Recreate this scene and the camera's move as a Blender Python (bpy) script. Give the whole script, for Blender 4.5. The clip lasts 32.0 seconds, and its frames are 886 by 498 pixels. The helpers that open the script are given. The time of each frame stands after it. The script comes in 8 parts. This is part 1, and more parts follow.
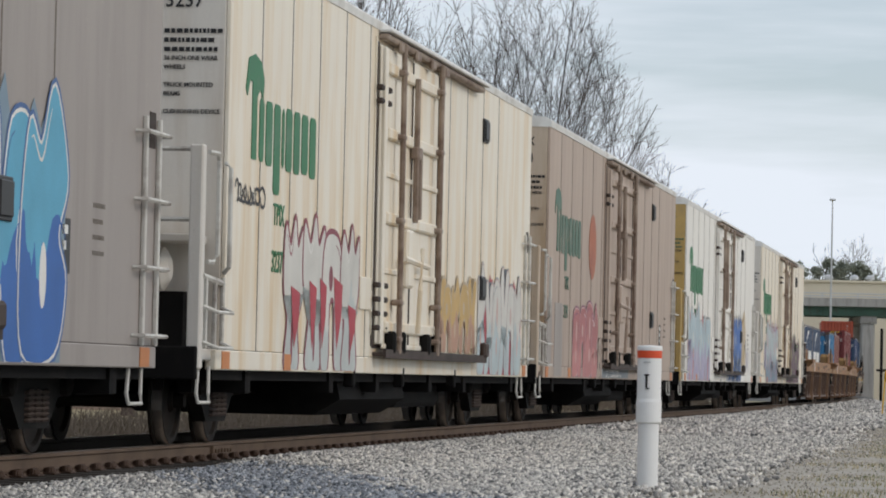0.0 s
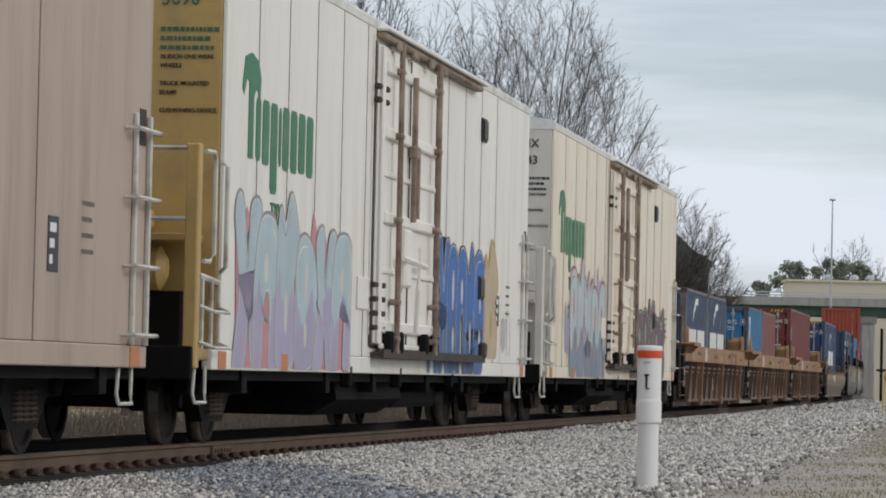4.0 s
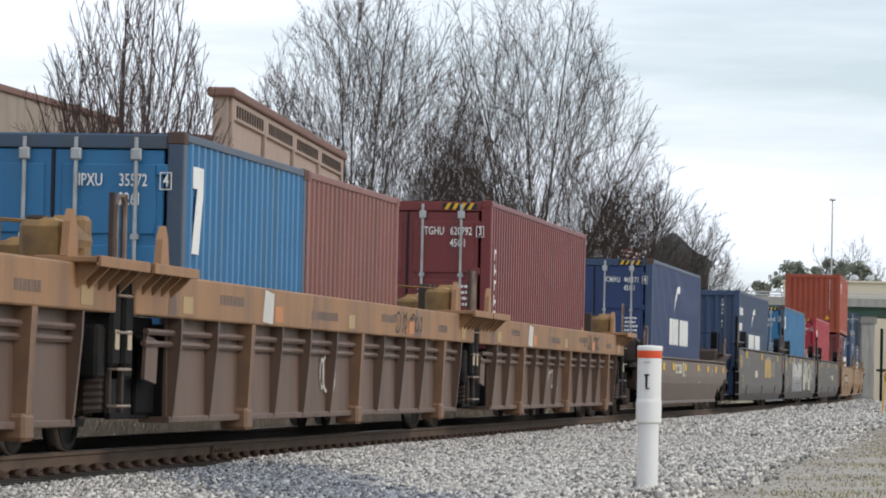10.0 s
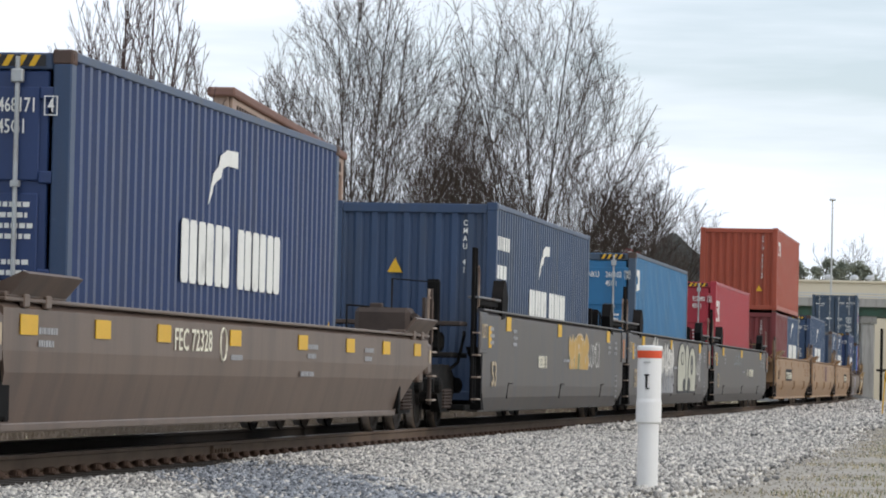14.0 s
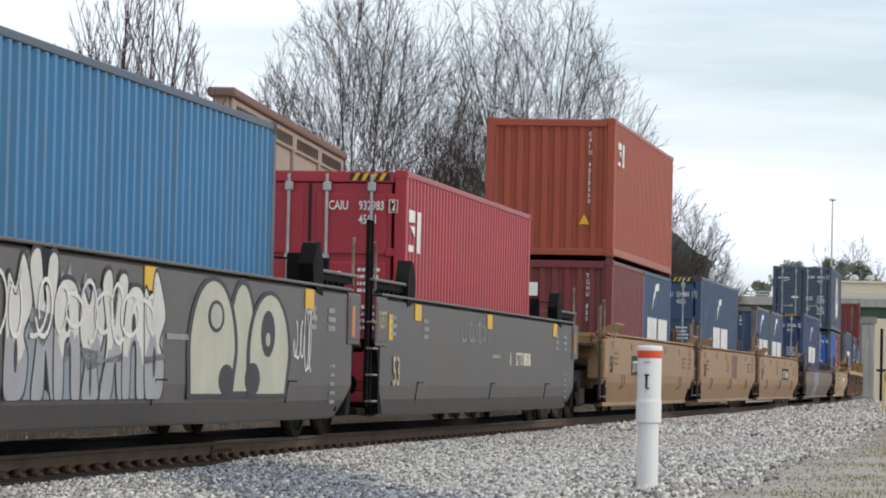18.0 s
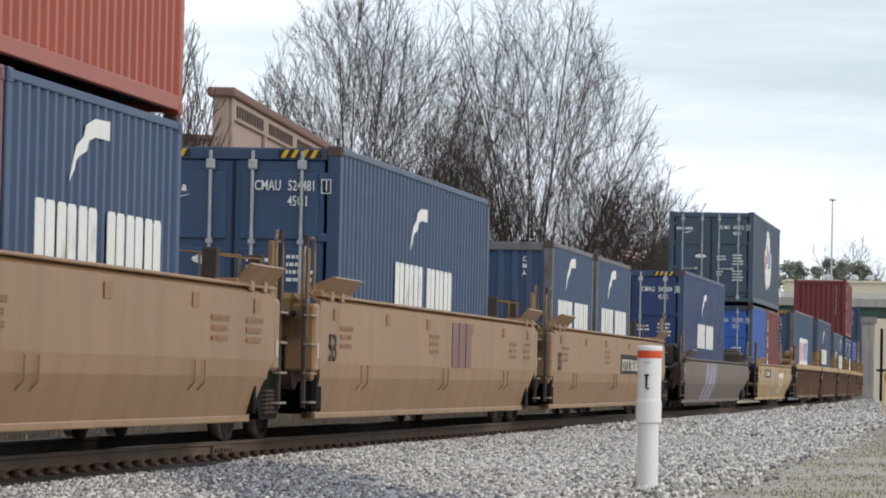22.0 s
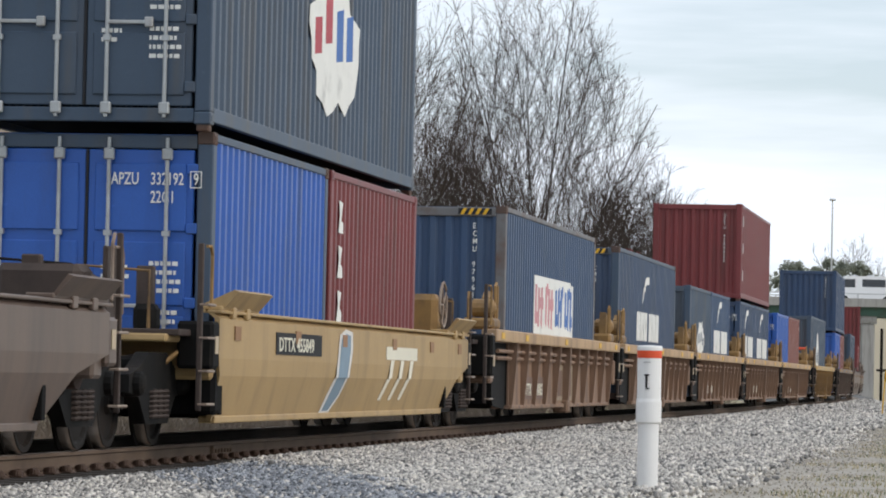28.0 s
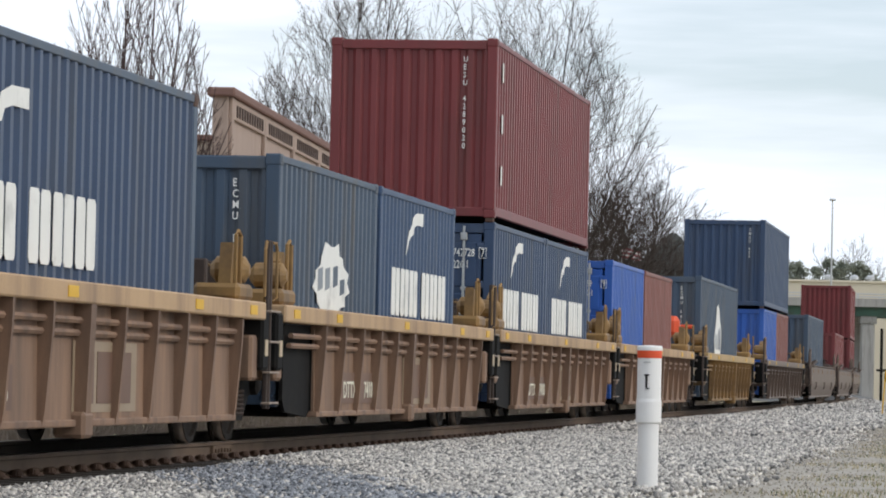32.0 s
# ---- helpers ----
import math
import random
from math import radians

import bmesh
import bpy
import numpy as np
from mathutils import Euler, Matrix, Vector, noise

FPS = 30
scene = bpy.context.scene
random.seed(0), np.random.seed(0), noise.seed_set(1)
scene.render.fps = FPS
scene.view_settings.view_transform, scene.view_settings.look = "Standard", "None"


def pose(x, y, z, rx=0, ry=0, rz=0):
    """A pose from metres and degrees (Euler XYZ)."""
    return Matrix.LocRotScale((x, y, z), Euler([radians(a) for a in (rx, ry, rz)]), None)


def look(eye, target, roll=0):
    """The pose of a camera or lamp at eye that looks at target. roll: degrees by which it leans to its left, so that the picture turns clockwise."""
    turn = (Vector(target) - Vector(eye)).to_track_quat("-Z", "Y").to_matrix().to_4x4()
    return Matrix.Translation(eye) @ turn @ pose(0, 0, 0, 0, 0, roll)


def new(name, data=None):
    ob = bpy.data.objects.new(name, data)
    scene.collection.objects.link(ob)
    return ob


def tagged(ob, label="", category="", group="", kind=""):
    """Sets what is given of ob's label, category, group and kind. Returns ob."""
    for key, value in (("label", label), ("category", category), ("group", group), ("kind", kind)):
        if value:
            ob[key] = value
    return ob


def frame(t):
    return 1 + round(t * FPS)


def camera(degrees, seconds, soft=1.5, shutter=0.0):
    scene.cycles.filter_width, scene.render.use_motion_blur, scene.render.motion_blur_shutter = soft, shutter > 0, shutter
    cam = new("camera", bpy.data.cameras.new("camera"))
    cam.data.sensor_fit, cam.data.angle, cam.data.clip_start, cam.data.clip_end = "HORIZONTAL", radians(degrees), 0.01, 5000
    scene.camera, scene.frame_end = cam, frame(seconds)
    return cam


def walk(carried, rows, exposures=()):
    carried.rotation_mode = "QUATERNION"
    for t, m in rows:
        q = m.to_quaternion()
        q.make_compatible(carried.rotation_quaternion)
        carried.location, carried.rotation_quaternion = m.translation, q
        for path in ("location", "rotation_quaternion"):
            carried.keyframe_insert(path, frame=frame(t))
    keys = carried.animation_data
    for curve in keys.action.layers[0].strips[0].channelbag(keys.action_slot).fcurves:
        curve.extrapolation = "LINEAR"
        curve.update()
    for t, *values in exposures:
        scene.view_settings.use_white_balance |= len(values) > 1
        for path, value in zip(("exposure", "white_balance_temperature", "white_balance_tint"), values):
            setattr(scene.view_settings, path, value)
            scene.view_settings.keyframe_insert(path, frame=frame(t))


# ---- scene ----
# camera: a long lens on a tripod beside the line, standing still
EYE = Vector((0.0, 0.0, 0.699))
TILT = radians(1.9085)
cam = camera(13.216, 32.0, soft=1.9)
VIEW = look(EYE, EYE + Vector((0, math.cos(TILT), math.sin(TILT))), 1.24)
walk(cam, [(0, VIEW), (32, VIEW)], exposures=[(0, -0.27), (0.8, -0.36), (6.6, -0.36), (8.4, 0.06), (32, 0.06)])

# world: high thin overcast with blue gaps
SUN_EL, SUN_ROT = radians(33), radians(85)
world = bpy.data.worlds.new("world")
scene.world = world
world.use_nodes = True
wn, wl = world.node_tree.nodes, world.node_tree.links
wn.clear()
w_out = wn.new("ShaderNodeOutputWorld")
w_bg = wn.new("ShaderNodeBackground")
w_sky = wn.new("ShaderNodeTexSky")
w_sky.sky_type, w_sky.sun_disc = "NISHITA", False
w_sky.sun_elevation, w_sky.sun_rotation = SUN_EL, SUN_ROT
w_sky.air_density, w_sky.dust_density, w_sky.ozone_density = 1.0, 0.8, 1.0
w_tc, w_map = wn.new("ShaderNodeTexCoord"), wn.new("ShaderNodeMapping")
w_map.inputs["Scale"].default_value = (3.0, 3.0, 30.0)
w_n = wn.new("ShaderNodeTexNoise")
w_n.inputs["Scale"].default_value, w_n.inputs["Detail"].default_value = 1.0, 6.0
w_n.inputs["Roughness"].default_value = 0.55
w_ramp = wn.new("ShaderNodeValToRGB")
w_ramp.color_ramp.elements[0].position, w_ramp.color_ramp.elements[1].position = 0.36, 0.57
w_ramp.color_ramp.elements[0].color = (0.46, 0.46, 0.46, 1)
w_mix = wn.new("ShaderNodeMix")
w_mix.data_type = "RGBA"
w_mix.inputs["B"].default_value = (9.7, 10.4, 11.4, 1)
wl.new(w_tc.outputs["Generated"], w_map.inputs["Vector"])
wl.new(w_map.outputs["Vector"], w_n.inputs["Vector"])
wl.new(w_n.outputs["Fac"], w_ramp.inputs["Fac"])
wl.new(w_ramp.outputs["Color"], w_mix.inputs["Factor"])
w_tint = wn.new("ShaderNodeMix")
w_tint.data_type, w_tint.blend_type = "RGBA", "MULTIPLY"
w_tint.inputs["Factor"].default_value = 1.0
w_tint.inputs["B"].default_value = (0.87, 0.99, 1.07, 1)
wl.new(w_sky.outputs["Color"], w_tint.inputs["A"])
wl.new(w_tint.outputs["Result"], w_mix.inputs["A"])
wl.new(w_mix.outputs["Result"], w_bg.inputs["Color"])
w_bg.inputs["Strength"].default_value = 0.10
wl.new(w_bg.outputs["Background"], w_out.inputs["Surface"])
sun_data = bpy.data.lights.new("sun", "SUN")
sun_data.energy, sun_data.angle, sun_data.color = 1.0, radians(14), (1.0, 0.89, 0.76)
sun = new("sun", sun_data)
sun.matrix_world = look((100, 5, 66), (0, 40, 0))
tagged(sun, kind="structure")


# ---- materials ----
def mat(name, base, rough=0.6, metal=0.0, var=0.18, scale=3.0, bump=0.15, fine=60.0, dirt=None, dirt_amount=0.0, streak=False, spec=0.4, stretch=(1, 1, 1)):
    """A painted, worn or mineral surface: two scales of noise in its colour, dirt or rust in patches, and fine relief."""
    m = bpy.data.materials.new(name)
    m.use_nodes = True
    n, l = m.node_tree.nodes, m.node_tree.links
    b = n["Principled BSDF"]
    b.inputs["Roughness"].default_value, b.inputs["Metallic"].default_value = rough, metal
    b.inputs["Specular IOR Level"].default_value = spec
    tc = n.new("ShaderNodeTexCoord")
    mp = n.new("ShaderNodeMapping")
    mp.inputs["Scale"].default_value = stretch
    l.new(tc.outputs["Object"], mp.inputs["Vector"])
    a = n.new("ShaderNodeTexNoise")
    a.inputs["Scale"].default_value, a.inputs["Detail"].default_value = scale, 5.0
    l.new(mp.outputs["Vector"], a.inputs["Vector"])
    f = n.new("ShaderNodeTexNoise")
    f.inputs["Scale"].default_value, f.inputs["Detail"].default_value = fine, 3.0
    l.new(tc.outputs["Object"], f.inputs["Vector"])
    oi = n.new("ShaderNodeObjectInfo")
    add = n.new("ShaderNodeMath")
    add.operation = "MULTIPLY_ADD"
    add.inputs[1].default_value = 0.55
    l.new(a.outputs["Fac"], add.inputs[0])
    half = n.new("ShaderNodeMath")
    half.operation = "MULTIPLY"
    half.inputs[1].default_value = 0.35
    l.new(f.outputs["Fac"], half.inputs[0])
    l.new(half.outputs[0], add.inputs[2])
    rnd = n.new("ShaderNodeMath")
    rnd.operation = "MULTIPLY_ADD"
    rnd.inputs[1].default_value = 0.12
    l.new(oi.outputs["Random"], rnd.inputs[0])
    l.new(add.outputs[0], rnd.inputs[2])
    ramp = n.new("ShaderNodeValToRGB")
    r = ramp.color_ramp
    r.elements[0].position, r.elements[1].position = 0.25, 0.8
    r.elements[0].color = tuple(c * (1 - var) for c in base) + (1,)
    r.elements[1].color = tuple(min(0.95, c * (1 + var)) for c in base) + (1,)
    l.new(rnd.outputs[0], ramp.inputs["Fac"])
    out = ramp.outputs["Color"]
    if dirt:
        d = n.new("ShaderNodeTexNoise")
        d.inputs["Scale"].default_value, d.inputs["Detail"].default_value, d.inputs["Roughness"].default_value = 1.7, 7.0, 0.62
        dm = n.new("ShaderNodeMapping")
        dm.inputs["Scale"].default_value = (1.3, 1.3, 0.16) if streak else (1, 1, 1)
        l.new(tc.outputs["Object"], dm.inputs["Vector"])
        l.new(dm.outputs["Vector"], d.inputs["Vector"])
        dr = n.new("ShaderNodeValToRGB")
        dr.color_ramp.elements[0].position, dr.color_ramp.elements[1].position = 0.62 - 0.35 * dirt_amount, 0.86 - 0.3 * dirt_amount
        l.new(d.outputs["Fac"], dr.inputs["Fac"])
        mx = n.new("ShaderNodeMix")
        mx.data_type = "RGBA"
        mx.inputs["B"].default_value = tuple(dirt) + (1,)
        l.new(dr.outputs["Color"], mx.inputs["Factor"])
        l.new(out, mx.inputs["A"])
        out = mx.outputs["Result"]
    if streak:
        force = float(streak)
        for scl, lo, hi, tone, amount, squash in ((5.0, 0.64, 0.70, tuple(min(0.8, c * 1.5 + 0.04) for c in base), 0.45, (1, 1, 2.2)), (9.0, 0.66, 0.72, tuple(0.3 * c + 0.7 * q for c, q in zip(base, (0.10, 0.055, 0.035))), 0.7, (1.6, 1.6, 0.5)), (3.0, 0.54, 0.80, tuple(c * 0.6 for c in base), 0.5, (1.6, 1.6, 0.16))):
            cn, cm, cr, cx = n.new("ShaderNodeTexNoise"), n.new("ShaderNodeMapping"), n.new("ShaderNodeValToRGB"), n.new("ShaderNodeMix")
            cn.inputs["Scale"].default_value, cn.inputs["Detail"].default_value, cn.inputs["Roughness"].default_value = scl, 9.0, 0.68
            cm.inputs["Scale"].default_value, cm.inputs["Location"].default_value = squash, (scl, 3.0, 1.0)
            cr.color_ramp.elements[0].position, cr.color_ramp.elements[1].position = lo, hi
            cr.color_ramp.elements[1].color = (amount * force, amount * force, amount * force, 1)
            cx.data_type = "RGBA"
            cx.inputs["B"].default_value = tone + (1,)
            l.new(tc.outputs["Object"], cm.inputs["Vector"])
            l.new(cm.outputs["Vector"], cn.inputs["Vector"])
            l.new(cn.outputs["Fac"], cr.inputs["Fac"])
            l.new(cr.outputs["Color"], cx.inputs["Factor"])
            l.new(out, cx.inputs["A"])
            out = cx.outputs["Result"]
    l.new(out, b.inputs["Base Color"])
    if bump:
        bp = n.new("ShaderNodeBump")
        bp.inputs["Strength"].default_value, bp.inputs["Distance"].default_value = bump, 0.01
        l.new(add.outputs[0], bp.inputs["Height"])
        l.new(bp.outputs["Normal"], b.inputs["Normal"])
    return m


RUST = (0.11, 0.05, 0.025)
GRIME = (0.06, 0.05, 0.042)
M = dict(
    white=mat("old_white_paint", (0.82, 0.755, 0.64), 0.5, dirt=(0.70, 0.52, 0.30), dirt_amount=0.45, streak=0.35, scale=0.4, var=0.07, bump=0.03),
    white_new=mat("chalky_white_paint", (0.83, 0.80, 0.74), 0.5, dirt=(0.70, 0.64, 0.55), dirt_amount=0.35, streak=0.3, scale=0.5, var=0.06, bump=0.03),
    dusty=mat("dusty_pinkish_white_paint", (0.47, 0.37, 0.30), 0.55, dirt=(0.37, 0.275, 0.215), dirt_amount=0.5, streak=0.4, scale=0.6, var=0.08, bump=0.03),
    greyed=mat("greyed_white_paint", (0.345, 0.305, 0.278), 0.55, dirt=(0.29, 0.255, 0.23), dirt_amount=0.45, streak=0.4, scale=0.6, var=0.1, bump=0.03),
    seam=mat("grimy_panel_seam", (0.20, 0.175, 0.15), 0.8, dirt=(0.10, 0.07, 0.05), dirt_amount=0.4),
    endwall=mat("pale_dusty_end_paint", (0.68, 0.64, 0.58), 0.55, dirt=(0.55, 0.48, 0.40), dirt_amount=0.4, streak=0.4, scale=0.6, var=0.1, bump=0.04),
    endtan=mat("tan_stained_end_paint", (0.56, 0.46, 0.36), 0.6, dirt=(0.40, 0.28, 0.17), dirt_amount=0.5, streak=True, scale=0.6, var=0.12, bump=0.05),
    roof=mat("galvanised_roof", (0.72, 0.71, 0.68), 0.5, dirt=(0.5, 0.46, 0.4), dirt_amount=0.3),
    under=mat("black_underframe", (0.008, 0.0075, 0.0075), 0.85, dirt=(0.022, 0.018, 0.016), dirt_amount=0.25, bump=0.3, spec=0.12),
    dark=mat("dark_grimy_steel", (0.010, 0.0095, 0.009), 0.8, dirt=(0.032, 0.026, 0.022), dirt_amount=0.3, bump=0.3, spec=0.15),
    wheel=mat("rolled_wheel_steel", (0.018, 0.015, 0.013), 0.75, metal=0.2, dirt=(0.035, 0.022, 0.015), dirt_amount=0.3, spec=0.2),
    tread=mat("polished_tread_steel", (0.55, 0.54, 0.52), 0.3, metal=1.0, var=0.1),
    rail=mat("rusty_rail_steel", (0.135, 0.090, 0.060), 0.8, metal=0.0, dirt=(0.08, 0.052, 0.036), dirt_amount=0.4),
    # far rail's darker copy: shade beneath the train is put into the steel colour
    oilyrail=mat("shaded_rail_steel", (0.03, 0.024, 0.02), 0.8, spec=0.15),
    railtop=mat("worn_rail_head", (0.20, 0.17, 0.15), 0.45, metal=0.7, var=0.15),
    spike=mat("rusty_spike_steel", (0.085, 0.047, 0.030), 0.8, dirt=(0.035, 0.022, 0.016), dirt_amount=0.4),
    tie=mat("creosoted_oak", (0.050, 0.042, 0.036), 0.9, dirt=(0.11, 0.095, 0.08), dirt_amount=0.4, stretch=(1, 8, 8)),
    navyblue=mat("navy_blue_paint", (0.036, 0.066, 0.132), 0.45, dirt=(0.055, 0.07, 0.10), dirt_amount=0.4, streak=0.55, scale=1.2, bump=0.04),
    navyfaded=mat("faded_navy_paint", (0.040, 0.076, 0.150), 0.5, dirt=(0.06, 0.09, 0.145), dirt_amount=0.4, streak=0.55, scale=1.2, bump=0.04),
    deepblue=mat("deep_blue_paint", (0.022, 0.046, 0.135), 0.42, dirt=(0.04, 0.055, 0.11), dirt_amount=0.3, streak=0.55, scale=1.2, bump=0.04),
    brightblue=mat("bright_blue_paint", (0.03, 0.11, 0.42), 0.42, dirt=(0.05, 0.09, 0.22), dirt_amount=0.3, streak=0.55, scale=1.2, bump=0.04),
    skyblue=mat("sky_blue_paint", (0.03, 0.165, 0.34), 0.45, dirt=(0.05, 0.13, 0.21), dirt_amount=0.3, streak=0.55, scale=1.2, bump=0.04),
    greyblue=mat("weathered_grey_blue_paint", (0.055, 0.085, 0.13), 0.5, dirt=(0.09, 0.09, 0.09), dirt_amount=0.4, streak=0.55, scale=1.2, bump=0.04),
    maroon=mat("maroon_paint", (0.175, 0.034, 0.036), 0.45, dirt=(0.12, 0.04, 0.036), dirt_amount=0.35, streak=0.55, scale=1.2, bump=0.04),
    redbrown=mat("red_brown_paint", (0.22, 0.085, 0.07), 0.5, dirt=(0.15, 0.065, 0.05), dirt_amount=0.35, streak=0.55, scale=1.2, bump=0.04),
    red=mat("bright_red_paint", (0.36, 0.03, 0.045), 0.42, dirt=(0.28, 0.05, 0.055), dirt_amount=0.25, streak=0.55, scale=1.2, bump=0.04),
    orange=mat("orange_red_paint", (0.34, 0.07, 0.038), 0.45, dirt=(0.28, 0.07, 0.04), dirt_amount=0.3, streak=0.55, scale=1.2, bump=0.04),
    railgrey=mat("worn_grey_rail_paint", (0.145, 0.145, 0.15), 0.55, dirt=RUST, dirt_amount=0.4),
    casting=mat("rusted_corner_casting", (0.09, 0.06, 0.05), 0.7, dirt=RUST, dirt_amount=0.5),
    galv=mat("galvanised_rod", (0.42, 0.44, 0.45), 0.45, metal=0.5, var=0.2, dirt=(0.2, 0.16, 0.13), dirt_amount=0.3),
    gasket=mat("black_rubber", (0.02, 0.02, 0.022), 0.8),
    wellbrown=mat("brown_well_paint", (0.150, 0.105, 0.080), 0.45, dirt=(0.10, 0.072, 0.058), dirt_amount=0.5, streak=0.5, scale=0.9, bump=0.08),
    welltan=mat("tan_well_paint", (0.325, 0.188, 0.090), 0.45, dirt=(0.25, 0.148, 0.078), dirt_amount=0.45, streak=0.5, scale=0.7, bump=0.06),
    wellyellow=mat("yellow_well_paint", (0.43, 0.29, 0.13), 0.55, dirt=(0.28, 0.19, 0.09), dirt_amount=0.35, streak=0.5, scale=0.7, bump=0.08),
    wellgrey=mat("grey_well_paint", (0.088, 0.074, 0.066), 0.45, dirt=(0.062, 0.064, 0.076), dirt_amount=0.5, streak=0.5, scale=0.7, bump=0.08),
    ribbrown=mat("red_brown_well_paint", (0.150, 0.092, 0.064), 0.55, dirt=(0.085, 0.056, 0.043), dirt_amount=0.45, streak=0.5, scale=0.9, bump=0.12),
    posttan=mat("rusty_tan_post_paint", (0.25, 0.140, 0.078), 0.6, dirt=(0.13, 0.08, 0.055), dirt_amount=0.5, scale=2.0, bump=0.12),
    sill=mat("rusty_orange_sill_paint", (0.335, 0.180, 0.085), 0.65, dirt=(0.20, 0.125, 0.08), dirt_amount=0.5, scale=1.4, bump=0.15, streak=0.3, var=0.25),
    sill2=mat("dusty_yellow_sill_paint", (0.47, 0.31, 0.17), 0.6, dirt=(0.25, 0.16, 0.10), dirt_amount=0.45, scale=1.4, bump=0.12, streak=0.3, var=0.22),
    ribrust=mat("rusted_rib_panel", (0.27, 0.165, 0.105), 0.7, dirt=(0.12, 0.078, 0.058), dirt_amount=0.5, streak=0.6, scale=0.8, bump=0.15),
    gear=mat("dirty_yellow_fittings", (0.30, 0.175, 0.06), 0.6, dirt=(0.10, 0.065, 0.04), dirt_amount=0.55, bump=0.15),
    ink=mat("white_lettering_paint", (0.80, 0.80, 0.76), 0.55, var=0.08, dirt=(0.45, 0.45, 0.43), dirt_amount=0.2, bump=0),
    cream=mat("cream_lettering_paint", (0.78, 0.74, 0.60), 0.55, var=0.08, bump=0),
    black=mat("black_paint", (0.018, 0.018, 0.02), 0.5, bump=0),
    green=mat("green_lettering_paint", (0.012, 0.16, 0.055), 0.5, var=0.2, dirt=(0.10, 0.2, 0.12), dirt_amount=0.25, bump=0),
    dullgreen=mat("dull_green_lettering_paint", (0.05, 0.13, 0.085), 0.5, var=0.2, dirt=(0.2, 0.2, 0.15), dirt_amount=0.35, bump=0),
    yellow=mat("yellow_marking_paint", (0.72, 0.42, 0.02), 0.5, bump=0),
    yellowed=mat("yellowed_end_paint", (0.50, 0.34, 0.12), 0.55, dirt=(0.35, 0.25, 0.12), dirt_amount=0.4, scale=0.8),
    peach=mat("faded_orange_disc_paint", (0.40, 0.12, 0.055), 0.55, dirt=(0.22, 0.07, 0.045), dirt_amount=0.4, scale=2.5, bump=0),
    railwhite=mat("chipped_white_rail_paint", (0.62, 0.60, 0.55), 0.5, dirt=RUST, dirt_amount=0.3),
    rustywhite=mat("rust_streaked_white_paint", (0.33, 0.26, 0.205), 0.6, dirt=(0.10, 0.05, 0.033), dirt_amount=0.6, scale=4),
    rustdark=mat("dark_rusty_steel", (0.065, 0.046, 0.038), 0.75, dirt=(0.03, 0.022, 0.018), dirt_amount=0.5),
    orangemark=mat("orange_reflector", (0.55, 0.20, 0.06), 0.5, bump=0),
    pvc=mat("white_plastic_pipe", (0.82, 0.81, 0.79), 0.35, var=0.05, dirt=(0.6, 0.58, 0.52), dirt_amount=0.15, bump=0.02),
    redband=mat("red_orange_reflective_band", (0.72, 0.09, 0.03), 0.4, var=0.06, bump=0),
)
for key, rgb in dict(g_red=(0.42, 0.04, 0.06), g_pink=(0.58, 0.25, 0.27), g_blue=(0.03, 0.13, 0.42), g_cyan=(0.10, 0.38, 0.55), g_grey=(0.33, 0.33, 0.34), g_teal=(0.16, 0.28, 0.30), g_ochre=(0.50, 0.30, 0.06), g_white=(0.72, 0.70, 0.66),
                     g_black=(0.02, 0.02, 0.025), g_plum=(0.20, 0.06, 0.13), g_olive=(0.17, 0.19, 0.07), g_lilac=(0.42, 0.38, 0.52), g_tan=(0.50, 0.40, 0.27), g_brown=(0.16, 0.09, 0.06), g_slate=(0.24, 0.27, 0.30), g_cream=(0.46, 0.45, 0.36), g_sky=(0.42, 0.52, 0.56), g_pale=(0.62, 0.60, 0.55), g_wine=(0.24, 0.05, 0.07), g_amber=(0.55, 0.36, 0.13), g_rose=(0.50, 0.20, 0.19), g_cobalt=(0.05, 0.12, 0.30), g_frost=(0.45, 0.52, 0.53), g_steel=(0.19, 0.27, 0.34), g_aubergine=(0.13, 0.07, 0.10), g_lime=(0.33, 0.40, 0.18), g_tanned=(0.33, 0.25, 0.17), g_mist=(0.50, 0.53, 0.51), g_clay=(0.44, 0.25, 0.17), g_coral=(0.40, 0.14, 0.14), g_faded=(0.20, 0.105, 0.095), g_blush=(0.58, 0.38, 0.34)).items():
    M[key] = mat("spray_paint_" + key[2:], rgb, 0.55, var=0.22, scale=2.0, bump=0)


# ---- mesh helpers ----
MESHES = {}


def mesh_of(key, make, material):
    """A mesh that alike parts share: make() gives vertices and faces."""
    k = (key, material.name)
    if k not in MESHES:
        v, f = make()
        me = bpy.data.meshes.new(str(key[0]) if isinstance(key, tuple) else key)
        me.from_pydata([tuple(p) for p in v], [], f)
        me.materials.append(material)
        me.update()
        MESHES[k] = me
    return MESHES[k]


def part(name, me, parent, m=None, label=""):
    ob = new(name, me)
    ob.parent = parent
    if m is not None:
        ob.matrix_basis = m
    if label:
        ob["label"] = label
    return ob


def thing(name, label, category, group="", kind=""):
    return tagged(new(name), label, category, group, kind)


